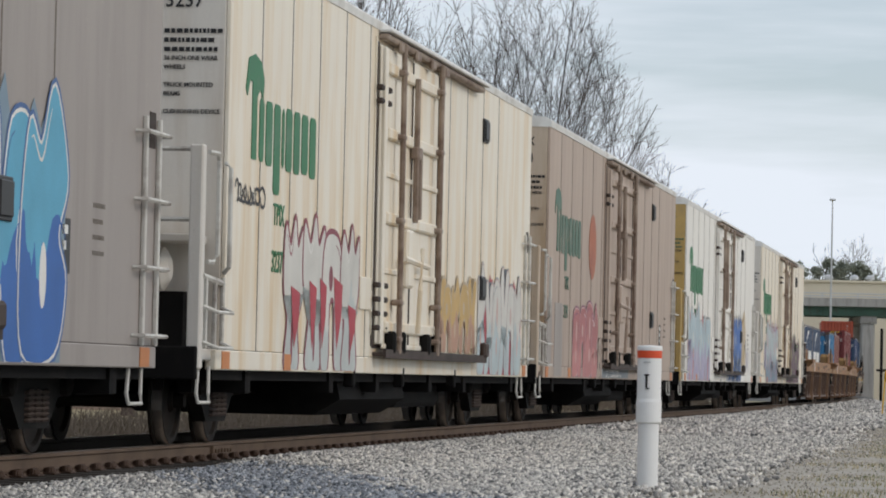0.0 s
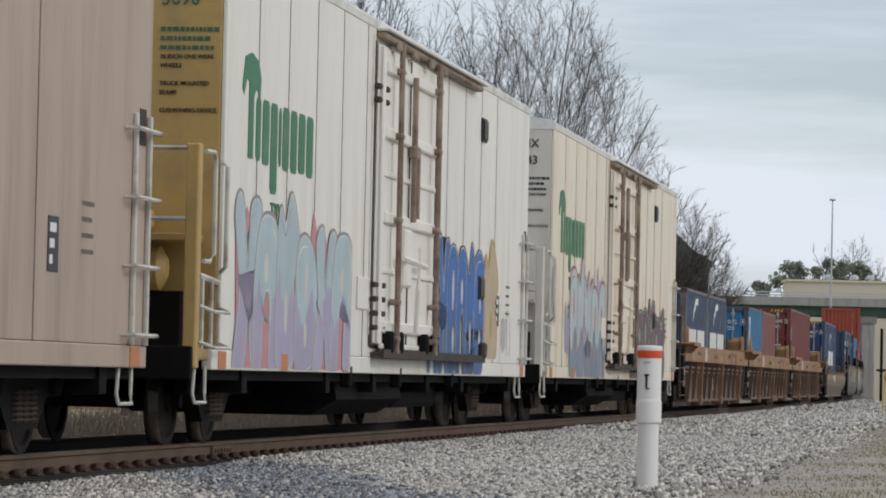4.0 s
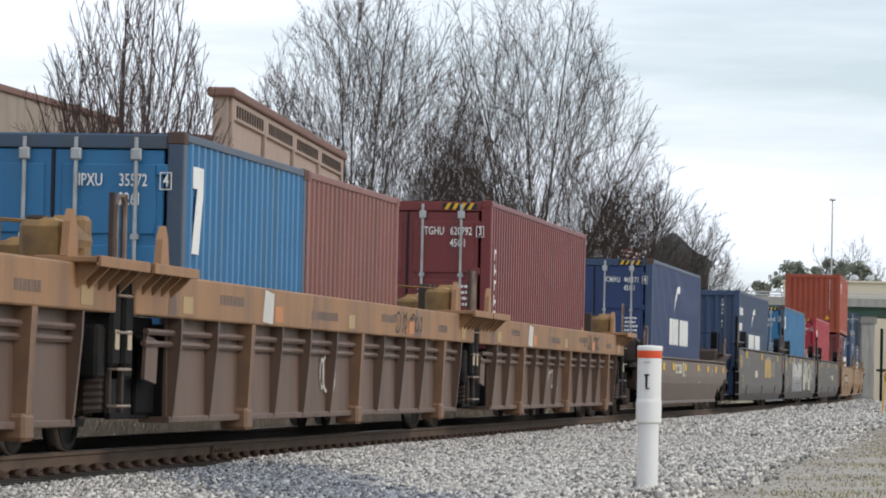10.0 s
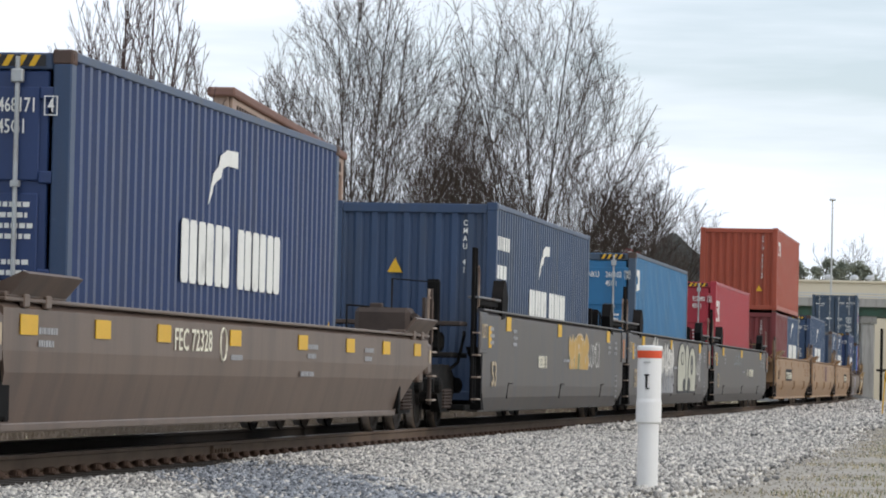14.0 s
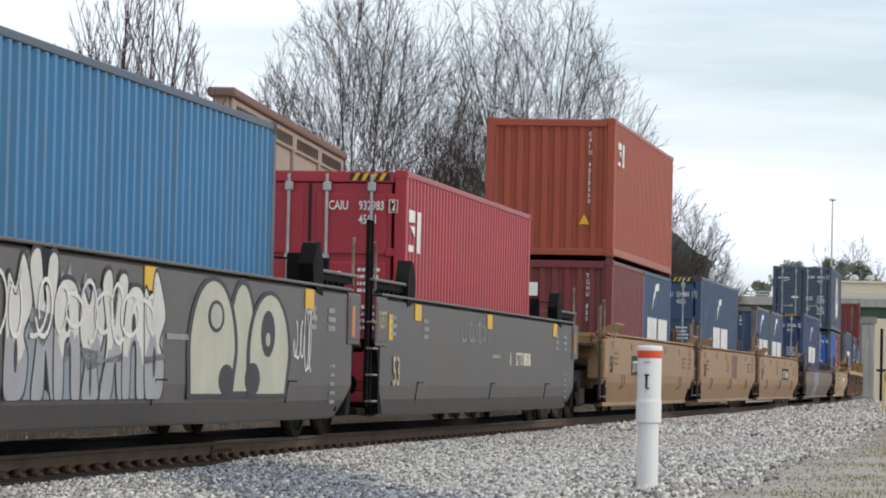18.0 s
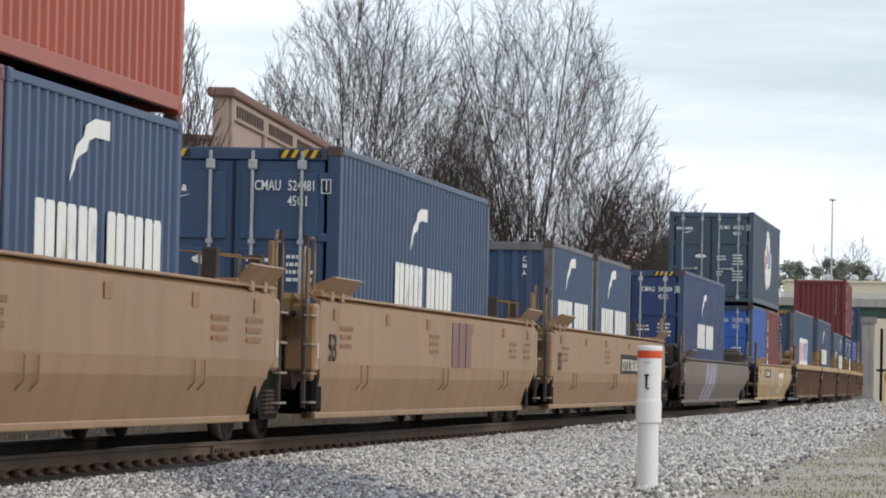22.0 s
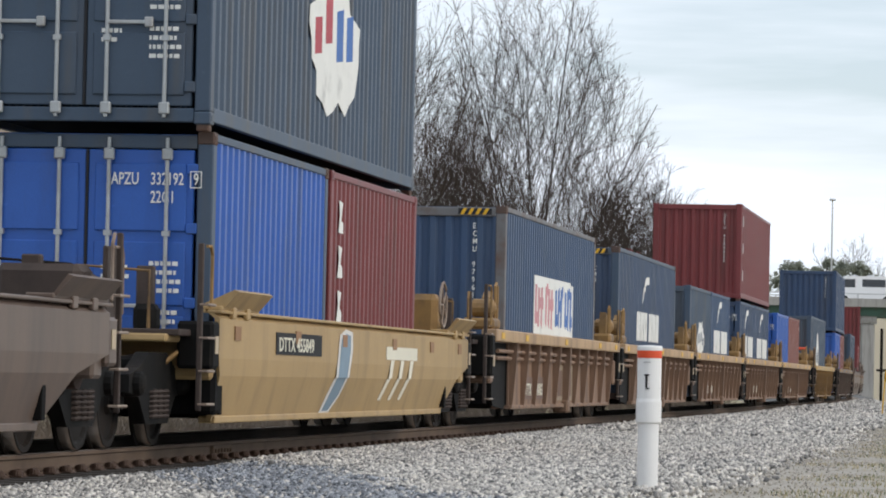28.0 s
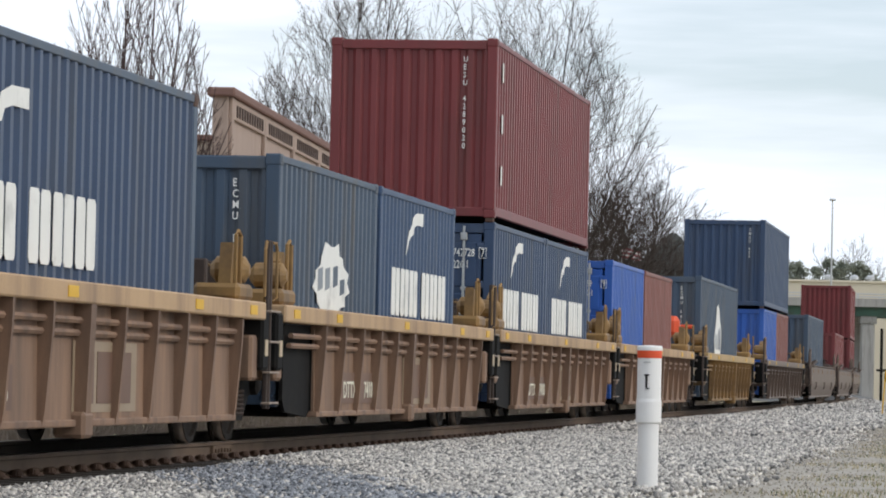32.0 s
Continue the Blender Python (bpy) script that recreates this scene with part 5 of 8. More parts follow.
def graffiti(car, x, z, w, h, fill, line, seed, forms="arch bowl spike slant", y=None, second=None, rim=None, shade=None, cloud=True):
    """A sprayed piece: a ragged cloud, then fat overlapping figures in a row, each with an outer line, a rim, a filling shaded towards its foot, slots and a gleam."""
    rnd = random.Random(seed)
    y = -car["W"] - 0.006 if y is None else y
    flat = lambda pts: ([(p[0], 0.0, p[1]) for p in pts], [tuple(range(len(pts)))])
    row = forms.split()
    cell = w / len(row)
    if second is not None and cloud:
        k = len(row) * 6
        top = [(w * i / k, h * (0.80 + 0.18 * noise.noise(Vector((i * 0.45, seed, 0))) + (0.16 if i % 2 else 0.0) * rnd.random())) for i in range(k + 1)]
        part("graffiti_halo", mesh_of(("graffiti_halo", seed), lambda: flat([(w * 0.98, 0.01), (0.02 * w, 0.01)] + top), second), car, pose(x, y, z), "sprayed background cloud")
    fat = min(cell, h) * 0.055
    for i, name in enumerate(row):
        pts, slots = FORMS[name]
        wide, tall, tip, lean = cell * rnd.uniform(1.02, 1.22), h * rnd.uniform(0.80, 0.97), rnd.uniform(-0.02, 0.04) * h, rnd.uniform(-0.10, 0.14)
        place = lambda a, b: Vector((min(w, max(0.0, cell * i + (a + rnd.uniform(-0.03, 0.03)) * wide - 0.05 * cell + lean * (b - 0.5) * cell)), min(h * 1.04, max(0.012, b * tall + tip))))
        rim_pts = spline([place(a, b) for a, b in pts])
        hold = lambda q: [(min(w + fat, max(-fat, p[0])), max(0.006, p[1])) for p in q]
        lay = 0.0010 * i
        part("graffiti_edge", mesh_of(("graffiti_edge", seed, i), lambda: flat(hold(swell(rim_pts, fat))), line), car, pose(x, y - 0.0010 - lay, z), "sprayed outline")
        if rim is not None:
            part("graffiti_rim", mesh_of(("graffiti_rim", seed, i), lambda: flat(hold(swell(rim_pts, fat * 0.45))), rim), car, pose(x, y - 0.0012 - lay, z), "sprayed inner outline")
        part("graffiti_fill", mesh_of(("graffiti_fill", seed, i), lambda: flat(hold(rim_pts)), fill), car, pose(x, y - 0.0014 - lay, z), "sprayed filling")
        if shade is not None:
            cut = tall * rnd.uniform(0.36, 0.52)
            low = [Vector((p[0], min(p[1], cut + h * (0.10 * math.sin(7 * p[0] / cell + seed) + 0.14 * noise.noise(Vector((p[0] * 9, seed, 0))))))) for p in rim_pts]
            part("graffiti_shade", mesh_of(("graffiti_shade", seed, i), lambda: flat(hold(low)), shade), car, pose(x, y - 0.0016 - lay, z), "second colour sprayed over the foot")
        for j, (a, b, rx, rz) in enumerate(slots):
            c = place(a, b)
            part("graffiti_slot", mesh_of(("graffiti_slot", seed, i, j), lambda: flat([(c[0] + rx * wide * math.cos(q * 0.5236), c[1] + rz * tall * math.sin(q * 0.5236)) for q in range(12)]), rim or line), car, pose(x, y - 0.0018 - lay, z), "sprayed slot")
        g = rim_pts[len(rim_pts) // 2 + 4:len(rim_pts) // 2 + 14]
        part("graffiti_stroke", mesh_of(("graffiti_stroke", seed, i), lambda: ribbon([(p[0] * 0.94 + (cell * i + wide * 0.5) * 0.06, p[1] * 0.93) for p in g], fat * 0.22, 0.2), M["g_white"] if i % 2 else line), car, pose(x, y - 0.0018 - lay, z), "thin sprayed highlight")


def scrawl(car, x, z, w, h, material, seed, strokes=7, y=None, width=0.022):
    """A quick sprayed tag: thin looping strokes, each its own ribbon."""
    rnd = random.Random(seed)
    y = -car["W"] - 0.0035 if y is None else y
    for i in range(strokes):
        cx = w * (i + rnd.uniform(0.2, 0.8)) / strokes
        a0, turn = rnd.uniform(0, 6.28), rnd.choice((-1, 1)) * rnd.uniform(2.5, 6.5)
        rx, rz = w / strokes * rnd.uniform(0.4, 0.8), h * rnd.uniform(0.25, 0.5)
        mid = [(cx + rx * math.cos(a0 + turn * k / 14) + rx * 0.5 * (k / 14 - 0.5), min(h, max(0.0, h * 0.5 + rz * math.sin(a0 + turn * k / 14)))) for k in range(15)]
        left, right = [], []
        for k in range(15):
            p, q = mid[max(0, k - 1)], mid[min(14, k + 1)]
            dx, dz = q[0] - p[0], q[1] - p[1]
            n = max(1e-4, math.hypot(dx, dz))
            left.append((mid[k][0] - dz / n * width, mid[k][1] + dx / n * width))
            right.append((mid[k][0] + dz / n * width, mid[k][1] - dx / n * width))
        v = [(px, 0.0, pz) for px, pz in left] + [(px, 0.0, pz) for px, pz in right]
        f = [(k, k + 1, k + 16, k + 15) for k in range(14)]
        part("tag_stroke", mesh_of(("tag_stroke", seed, i), lambda: (v, f), material), car, pose(x, y - 0.0003 * i, z), "thin sprayed tag stroke")


def bubble_face(car, x, z, w, h, fill, line, y):
    """Two tall rounded sprayed forms with a smaller one between, thick outlined, a dark pupil in one."""
    def arch(cx, rx, top, lay, key, fat):
        rise = min(rx * 1.5, top * 0.62)
        pts = [(cx + rx * math.cos(a * math.pi / 16), top - rise + rise * math.sin(a * math.pi / 16)) for a in range(17)]
        foot = [(cx - rx * 0.95, 0.0), (cx + rx * 0.8, 0.0)]
        pts = [foot[1]] + pts + [foot[0]]
        mx, mz = cx, top * 0.5
        part("graffiti_edge", mesh_of(("bubble_edge", key), lambda: prism(pts, -0.002 - lay, 0.0), line), car, pose(x, y, z), "sprayed black outline")
        part("graffiti_fill", mesh_of(("bubble_fill", key), lambda: prism([(mx + (a - mx) * fat, max(0.01, mz + (b - mz) * (1 - (1 - fat) * 0.6))) for a, b in pts], -0.003 - lay, 0.0), fill), car, pose(x, y, z), "pale sprayed fill")
    arch(w * 0.50, w * 0.14, h * 1.0, 0.0, 0, 0.80)
    arch(w * 0.24, w * 0.22, h * 0.98, 0.002, 1, 0.86)
    arch(w * 0.76, w * 0.22, h * 0.92, 0.004, 2, 0.86)
    for cx, cz, rx, rz, m, lay in ((0.74, 0.55, 0.07, 0.2, line, 0.008), (0.74, 0.5, 0.022, 0.06, fill, 0.0095), (0.26, 0.66, 0.07, 0.13, line, 0.008), (0.26, 0.66, 0.05, 0.1, fill, 0.0095), (0.36, 0.15, 0.07, 0.13, line, 0.008), (0.6, 0.16, 0.07, 0.14, line, 0.008)):
        part("graffiti_stroke", mesh_of(("bubble_spot", cx, rx, lay), lambda: prism([(w * (cx + rx * math.cos(a * 0.3927)), h * (cz + rz * math.sin(a * 0.3927))) for a in range(16)], -lay, 0.0), m), car, pose(x, y, z), "sprayed round shape")


# ---- ground, ballast, track ----
M["ballast_bed"] = mat("grey_ballast_bed", (0.15, 0.147, 0.14), 0.95, var=0.4, scale=22, bump=0.8, fine=70, dirt=(0.12, 0.11, 0.10), dirt_amount=0.35)
M["ballast_stone"] = mat("crushed_granite", (0.485, 0.465, 0.435), 0.9, var=0.25, scale=12, bump=0.3, fine=90)
M["ballast_blue"] = mat("fresh_bluish_granite", (0.225, 0.245, 0.275), 0.85, var=0.45, scale=14, bump=0.3, fine=90)
# stone between the rails: the train's shade is put into this near-black colour
M["ballast_oily"] = mat("shade_blackened_granite", (0.035, 0.031, 0.028), 0.9, var=0.4, scale=14, bump=0.3, fine=90)
M["ballast_rusty"] = mat("rust_stained_granite", (0.215, 0.172, 0.135), 0.9, var=0.5, scale=14, bump=0.3, fine=90)
M["gravel_dark"] = mat("dirty_tan_gravel", (0.40, 0.365, 0.31), 0.9, var=0.55, scale=9, bump=0.2, fine=60)
M["earth"] = mat("winter_grass_and_dirt", (0.42, 0.36, 0.235), 0.95, var=0.3, scale=1.2, bump=0.6, fine=25, dirt=(0.24, 0.22, 0.12), dirt_amount=0.45)
M["dirt"] = mat("grey_brown_dirt", (0.40, 0.365, 0.31), 0.95, var=0.3, scale=2.5, bump=0.3, fine=40, dirt=(0.22, 0.20, 0.17), dirt_amount=0.35)
M["asphalt"] = mat("old_asphalt", (0.11, 0.11, 0.11), 0.9, var=0.25, scale=6, bump=0.3)


def stone_tones(m, low, high):
    """Gives each loose stone a tone of its own."""
    nt = m.node_tree
    geo, vary, mixn = nt.nodes.new("ShaderNodeNewGeometry"), nt.nodes.new("ShaderNodeValToRGB"), nt.nodes.new("ShaderNodeMix")
    mixn.data_type, mixn.blend_type = "RGBA", "MULTIPLY"
    mixn.inputs["Factor"].default_value = 1.0
    vary.color_ramp.elements[0].color, vary.color_ramp.elements[1].color = low, high
    bs = nt.nodes["Principled BSDF"]
    src = bs.inputs["Base Color"].links[0].from_socket
    nt.links.new(geo.outputs["Random Per Island"], vary.inputs["Fac"])
    nt.links.new(src, mixn.inputs["A"])
    nt.links.new(vary.outputs["Color"], mixn.inputs["B"])
    nt.links.new(mixn.outputs["Result"], bs.inputs["Base Color"])


stone_tones(M["ballast_stone"], (0.20, 0.21, 0.23, 1), (1.8, 1.76, 1.7, 1))
stone_tones(M["ballast_blue"], (0.2, 0.22, 0.24, 1), (2.1, 2.0, 1.9, 1))
stone_tones(M["ballast_rusty"], (0.4, 0.4, 0.4, 1), (1.6, 1.6, 1.6, 1))
stone_tones(M["gravel_dark"], (0.35, 0.35, 0.35, 1), (1.5, 1.5, 1.5, 1))


def ground_height(n, u):
    """The lie of the land across the line: ballast crown, shoulder, verge."""
    pts = [(-60, -0.5), (-9, -0.45), (-4, -0.35), (-1.9, -0.20), (-1.3, -0.2), (0, -0.21), (0.6, -0.22), (1.0, -0.235), (1.22, -0.215), (1.45, -0.15), (1.75, -0.125), (2.4, -0.15), (4.2, -0.2), (6.0, -0.125), (9, -0.10), (16, -0.15), (60, -0.4)]
    z = float(np.interp(n, [p[0] for p in pts], [p[1] for p in pts]))
    if 0.6 < n < 3.2 and u < -11.5:
        z -= 0.055 * min(1.0, (-11.5 - u) / 2) * min(1.0, (3.2 - n) / 1.2)
    return z + 0.025 * noise.noise(Vector((u * 0.35, n * 0.35, 0))) * min(1, max(0, abs(n) - 1.2)) - max(0.0, u - 120) * 0.0045 * min(1, max(0, abs(n) - 2.2))


def strip(name, n0, n1, u0, u1, dn, du, material, label, lift=0.0, kind="structure", category="ground"):
    ns = np.arange(n0, n1 + 1e-6, dn)
    us = np.arange(u0, u1 + 1e-6, du)
    v, f = [], []
    for u in us:
        for n in ns:
            x, y, _ = track(float(u), float(n))
            v.append((x, y, ground_height(float(n), float(u)) + lift))
    k = len(ns)
    for i in range(len(us) - 1):
        for j in range(k - 1):
            f.append((i * k + j, i * k + j + 1, (i + 1) * k + j + 1, (i + 1) * k + j))
    me = bpy.data.meshes.new(name)
    me.from_pydata(v, [], f)
    me.materials.append(material)
    for p in me.polygons:
        p.use_smooth = True
    return tagged(new(name, me), label, category, kind=kind)


def wide_ground():
    v = [(x, y, -1.35) for y in (-300, 2500) for x in (-1500, 1500)]
    me = bpy.data.meshes.new("ground")
    me.from_pydata(v, [], [(0, 1, 3, 2)])
    me.materials.append(M["earth"])
    tagged(new("ground", me), "dull brown winter grass and bare earth", "ground", kind="structure")


wide_ground()
strip("verge", -60, 60, -60, 620, 1.0, 4.0, M["earth"], "thin brown winter grass beside the line", -0.03)
strip("ballast_bed", -4.2, 5.85, -60, 620, 0.15, 2.0, M["ballast_bed"], "bed of grey crushed stone under the track", 0.0)
strip("tie_dust", 0.68, 1.3, -60, 300, 0.155, 2.0, M["ballast_rusty"], "dusty tan fines beside the near rail", 0.008)
# near-black strip paints in the shade under the train
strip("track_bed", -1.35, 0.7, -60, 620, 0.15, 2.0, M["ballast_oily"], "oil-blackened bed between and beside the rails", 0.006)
strip("dirt_path", 4.9, 14.0, -60, 160, 0.35, 1.0, M["dirt"], "worn grey dirt and gravel strip beside the ballast", 0.004)


def stones(name, u0, u1, n0, n1, per, size, seed, label, material="ballast_stone", fade=None, patch=0):
    """Loose ballast: broken eight-faced stones, strewn."""
    rng = np.random.default_rng(seed)
    cnt = int((u1 - u0) * (n1 - n0) * per)
    uu, nn = rng.uniform(u0, u1, cnt), rng.uniform(n0, n1, cnt)
    if fade is not None:
        wave = np.array([noise.noise(Vector((float(a) * 0.5, float(b) * 0.8, 7))) + 0.5 * noise.noise(Vector((float(a) * 2.0, float(b) * 2.5, 2))) for a, b in zip(uu, nn)])
        keep = rng.uniform(0, 1, cnt) > np.clip((nn + 0.55 * wave - fade) / (n1 - fade), 0, 1)
        uu, nn, cnt = uu[keep], nn[keep], int(keep.sum())
    if patch:
        # a fresh heap lies along one slanting strip of the shoulder
        a, b = np.array((-14.0, 1.75)), np.array((-23.0, 4.7))
        q = np.stack([uu, nn], 1)
        t = np.clip(((q - a) @ (b - a)) / ((b - a) @ (b - a)), 0, 1)
        off = np.linalg.norm((q - a - t[:, None] * (b - a)) * np.array((0.55, 1.0)), axis=1)
        off += 0.25 * np.array([noise.noise(Vector((float(x), float(y), 5))) for x, y in zip(uu, nn)])
        lot = rng.uniform(0, 1, cnt)
        keep = (lot > 0.85) | (off > 0.8) if patch < 0 else (off < 0.95) & (lot > off - 0.35)
        uu, nn, cnt = uu[keep], nn[keep], int(keep.sum())
    base = np.array([(1, 0, 0), (-1, 0, 0), (0, 1, 0), (0, -1, 0), (0, 0, 1), (0, 0, -1)], float)
    tri = np.array([(0, 2, 4), (2, 1, 4), (1, 3, 4), (3, 0, 4), (2, 0, 5), (1, 2, 5), (3, 1, 5), (0, 3, 5)])
    c = np.empty((cnt, 3))
    for i in range(cnt):
        x, y, _ = track(float(uu[i]), float(nn[i]))
        c[i] = x, y, ground_height(float(nn[i]), float(uu[i]))
    q = rng.normal(size=(cnt, 4))
    q /= np.linalg.norm(q, axis=1)[:, None]
    w, x, y, z = q.T
    R = np.stack([1 - 2 * (y * y + z * z), 2 * (x * y - z * w), 2 * (x * z + y * w), 2 * (x * y + z * w), 1 - 2 * (x * x + z * z), 2 * (y * z - x * w), 2 * (x * z - y * w), 2 * (y * z + x * w), 1 - 2 * (x * x + y * y)], 1).reshape(cnt, 3, 3)
    sc = size * rng.uniform(0.55, 1.25, (cnt, 1, 1)) * rng.uniform(0.6, 1.25, (cnt, 6, 1))
    loc = base[None] * sc * rng.uniform(0.7, 1.2, (cnt, 1, 3))
    pts = np.einsum("nij,nkj->nki", R, loc) + c[:, None] + np.array([0, 0, size * 0.2]) + rng.uniform(0, size * 0.9, (cnt, 1, 1)) * np.array([0, 0, 1.0])
    faces = (tri[None] + (6 * np.arange(cnt))[:, None, None]).reshape(-1, 3)
    me = bpy.data.meshes.new(name)
    me.vertices.add(6 * cnt)
    me.vertices.foreach_set("co", pts.reshape(-1))
    me.loops.add(faces.size)
    me.loops.foreach_set("vertex_index", faces.reshape(-1).astype(np.int32))
    me.polygons.add(len(faces))
    me.polygons.foreach_set("loop_start", np.arange(0, faces.size, 3, dtype=np.int32))
    me.polygons.foreach_set("loop_total", np.full(len(faces), 3, dtype=np.int32))
    me.update(calc_edges=True)
    me.materials.append(M[material])
    return tagged(new(name, me), label, "stones", kind="stuff")


stones("ballast_stones", -26, -2, 1.3, 6.7, 640, 0.027, 3, "loose grey crushed-stone ballast", fade=4.7, patch=-1)
stones("ballast_stones", -2, 14, 1.3, 6.6, 560, 0.026, 11, "loose grey crushed-stone ballast", fade=4.6)
stones("gravel_fringe", -26, 30, 5.0, 8.0, 110, 0.012, 8, "scatter of fine tan gravel on dirt", "gravel_dark", fade=6.0)
stones("fresh_ballast", -26, -11, 1.2, 5.6, 700, 0.027, 9, "fresh bluish-grey crushed-stone ballast", "ballast_blue", patch=1)
stones("ballast_stones", 14, 70, 1.25, 6.2, 125, 0.044, 4, "loose grey crushed-stone ballast", fade=4.2)
stones("ballast_stones", 70, 160, 1.25, 5.0, 34, 0.075, 5, "loose grey crushed-stone ballast")
stones("ballast_stones", -26, 40, -3.4, -1.3, 60, 0.04, 6, "loose grey crushed-stone ballast")
# crib stones share the colour darkened for the train's shade
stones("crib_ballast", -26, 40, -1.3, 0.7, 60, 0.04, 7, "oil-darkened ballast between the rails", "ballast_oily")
stones("crib_ballast", -26, 60, 0.85, 1.35, 110, 0.034, 10, "rust-stained ballast between the tie ends", "ballast_rusty")


def rail_line(n, name, steel):
    """One rail: foot, web and head along the line."""
    prof = [(-0.07, -0.17), (0.07, -0.17), (0.07, -0.158), (0.012, -0.13), (0.012, -0.045), (0.036, -0.035), (0.036, -0.006), (0.028, 0.0), (-0.028, 0.0), (-0.036, -0.006), (-0.036, -0.035), (-0.012, -0.045), (-0.012, -0.13), (-0.07, -0.158)]
    us = list(np.arange(-60, 150, 6.0)) + list(np.arange(150, 621, 6.0))
    v, f = [], []
    for u in us:
        for dn, z in prof:
            x, y, _ = track(float(u), n + dn)
            v.append((x, y, z))
    k = len(prof)
    for i in range(len(us) - 1):
        for j in range(k):
            f.append((i * k + j, i * k + (j + 1) % k, (i + 1) * k + (j + 1) % k, (i + 1) * k + j))
    me = bpy.data.meshes.new(name)
    me.from_pydata(v, [], f)
    me.materials.append(steel)
    me.materials.append(M["railtop"])
    for i, p in enumerate(me.polygons):
        p.material_index = 1 if i % k in (6, 7, 8) else 0
    return tagged(new(name, me), "rusty steel rail with a worn head", "rail", kind="structure")


rail_line(0.752, "rail", M["rail"])
rail_line(-0.752, "rail", M["oilyrail"])
tie_me = mesh_of(("tie",), lambda: box(-0.115, 0.115, -1.3, 1.3, -0.36, -0.172, 0.012), M["tie"])
plate_me = mesh_of(("tie_plate",), lambda: join(box(-0.1, 0.1, -0.17, 0.17, -0.172, -0.158, 0.003), *[box(sx - 0.014, sx + 0.014, sy - 0.016, sy + 0.016, -0.16, -0.112, 0.005) for sx in (-0.06, 0.06) for sy in (-0.105, 0.105)]), M["spike"])
anchor_me = mesh_of(("rail_anchor",), lambda: join(moved(lathe([(0.066, -0.03), (0.062, 0.02), (0.045, 0.05), (0.0, 0.06)], 10, "z"), Matrix.Translation((-0.15, -0.10, -0.17))), box(-0.016, 0.016, -0.085, 0.085, -0.20, -0.15, 0.006), tube([(0, -0.085, -0.175), (0, -0.115, -0.15), (0, -0.06, -0.13)], 0.022, 6)), M["spike"])
sleepers = thing("track_panel", "creosoted wooden ties with rusty plates and spikes", "railway track", kind="structure")
for i in range(200):
    u = -26 + i * 0.535
    m = on_track(u)
    t = part("tie", tie_me, sleepers, m)
    if i < 170:
        part("tie_plate", plate_me, t, pose(0, -0.752, 0))
        part("rail_anchor", anchor_me, t, pose(0.15, -0.752, 0))
me_j = mesh_of(("joint_bar",), lambda: join(box(-0.45, 0.45, -0.045, 0.045, -0.14, -0.04, 0.008), *[box(q - 0.02, q + 0.02, -0.065, 0.065, -0.11, -0.07, 0.006) for q in (-0.36, -0.22, -0.08, 0.08, 0.22, 0.36)]), M["rail"])
part("joint_bar", me_j, sleepers, on_track(-9.7, 0.752))


# ---- marker post beside the line ----
def marker_post():
    ob = thing("marker_post", "white plastic pipe marker post with a red band under its cap", "post")
    ob.matrix_basis = pose(1.568, 28.7, -0.125)
    part("pipe", mesh_of(("post_pipe",), lambda: lathe([(0.0785, -0.3), (0.0785, 0.62)], 32, "z"), M["pvc"]), ob)
    part("sleeve", mesh_of(("post_sleeve",), lambda: lathe([(0.085, 0.505), (0.096, 0.515), (0.096, 0.665), (0.0915, 0.69)], 32, "z"), M["pvc"]), ob)
    part("upper_pipe", mesh_of(("post_upper",), lambda: lathe([(0.0905, 0.67), (0.0905, 1.02)], 32, "z"), M["pvc"]), ob)
    part("band", mesh_of(("post_band",), lambda: lathe([(0.092, 0.995), (0.0935, 0.997), (0.0935, 1.052), (0.092, 1.054)], 32, "z"), M["redband"]), ob, None, "orange-red reflective band")
    part("cap", mesh_of(("post_cap",), lambda: lathe([(0.089, 1.04), (0.0955, 1.055), (0.0955, 1.075), (0.088, 1.088), (0.0, 1.092)], 32, "z"), M["pvc"]), ob)
    part("small_sign", mesh_of(("post_mark",), lambda: join(box(-0.034, -0.018, -0.096, -0.08, 0.775, 0.865), box(-0.042, -0.006, -0.096, -0.08, 0.862, 0.875), box(-0.034, -0.002, -0.096, -0.08, 0.763, 0.773)), M["gasket"]), ob)
    part("small_print", mesh_of(("post_print",), lambda: join(*[box(-0.045 + 0.018 * k, -0.037 + 0.018 * k, -0.096, -0.08, 0.958, 0.966) for k in range(3)]), M["gasket"]), ob)


marker_post()


# ---- trees ----
M["bark"] = mat("grey_brown_bark", (0.045, 0.036, 0.031), 0.9, var=0.3, scale=3, bump=0.5, fine=30)
M["twig"] = mat("brown_twigs", (0.062, 0.047, 0.039), 0.9, var=0.3, scale=0.6, bump=0)
M["bark_red"] = mat("dark_reddish_bark", (0.075, 0.050, 0.047), 0.9, var=0.25, scale=2, bump=0.3)
M["needles"] = mat("dark_evergreen_leaves", (0.23, 0.25, 0.20), 0.9, var=0.4, scale=1.2, bump=0.2)
M["scrub"] = mat("brown_scrub_twigs", (0.15, 0.12, 0.095), 0.95, var=0.3, scale=0.8, bump=0)


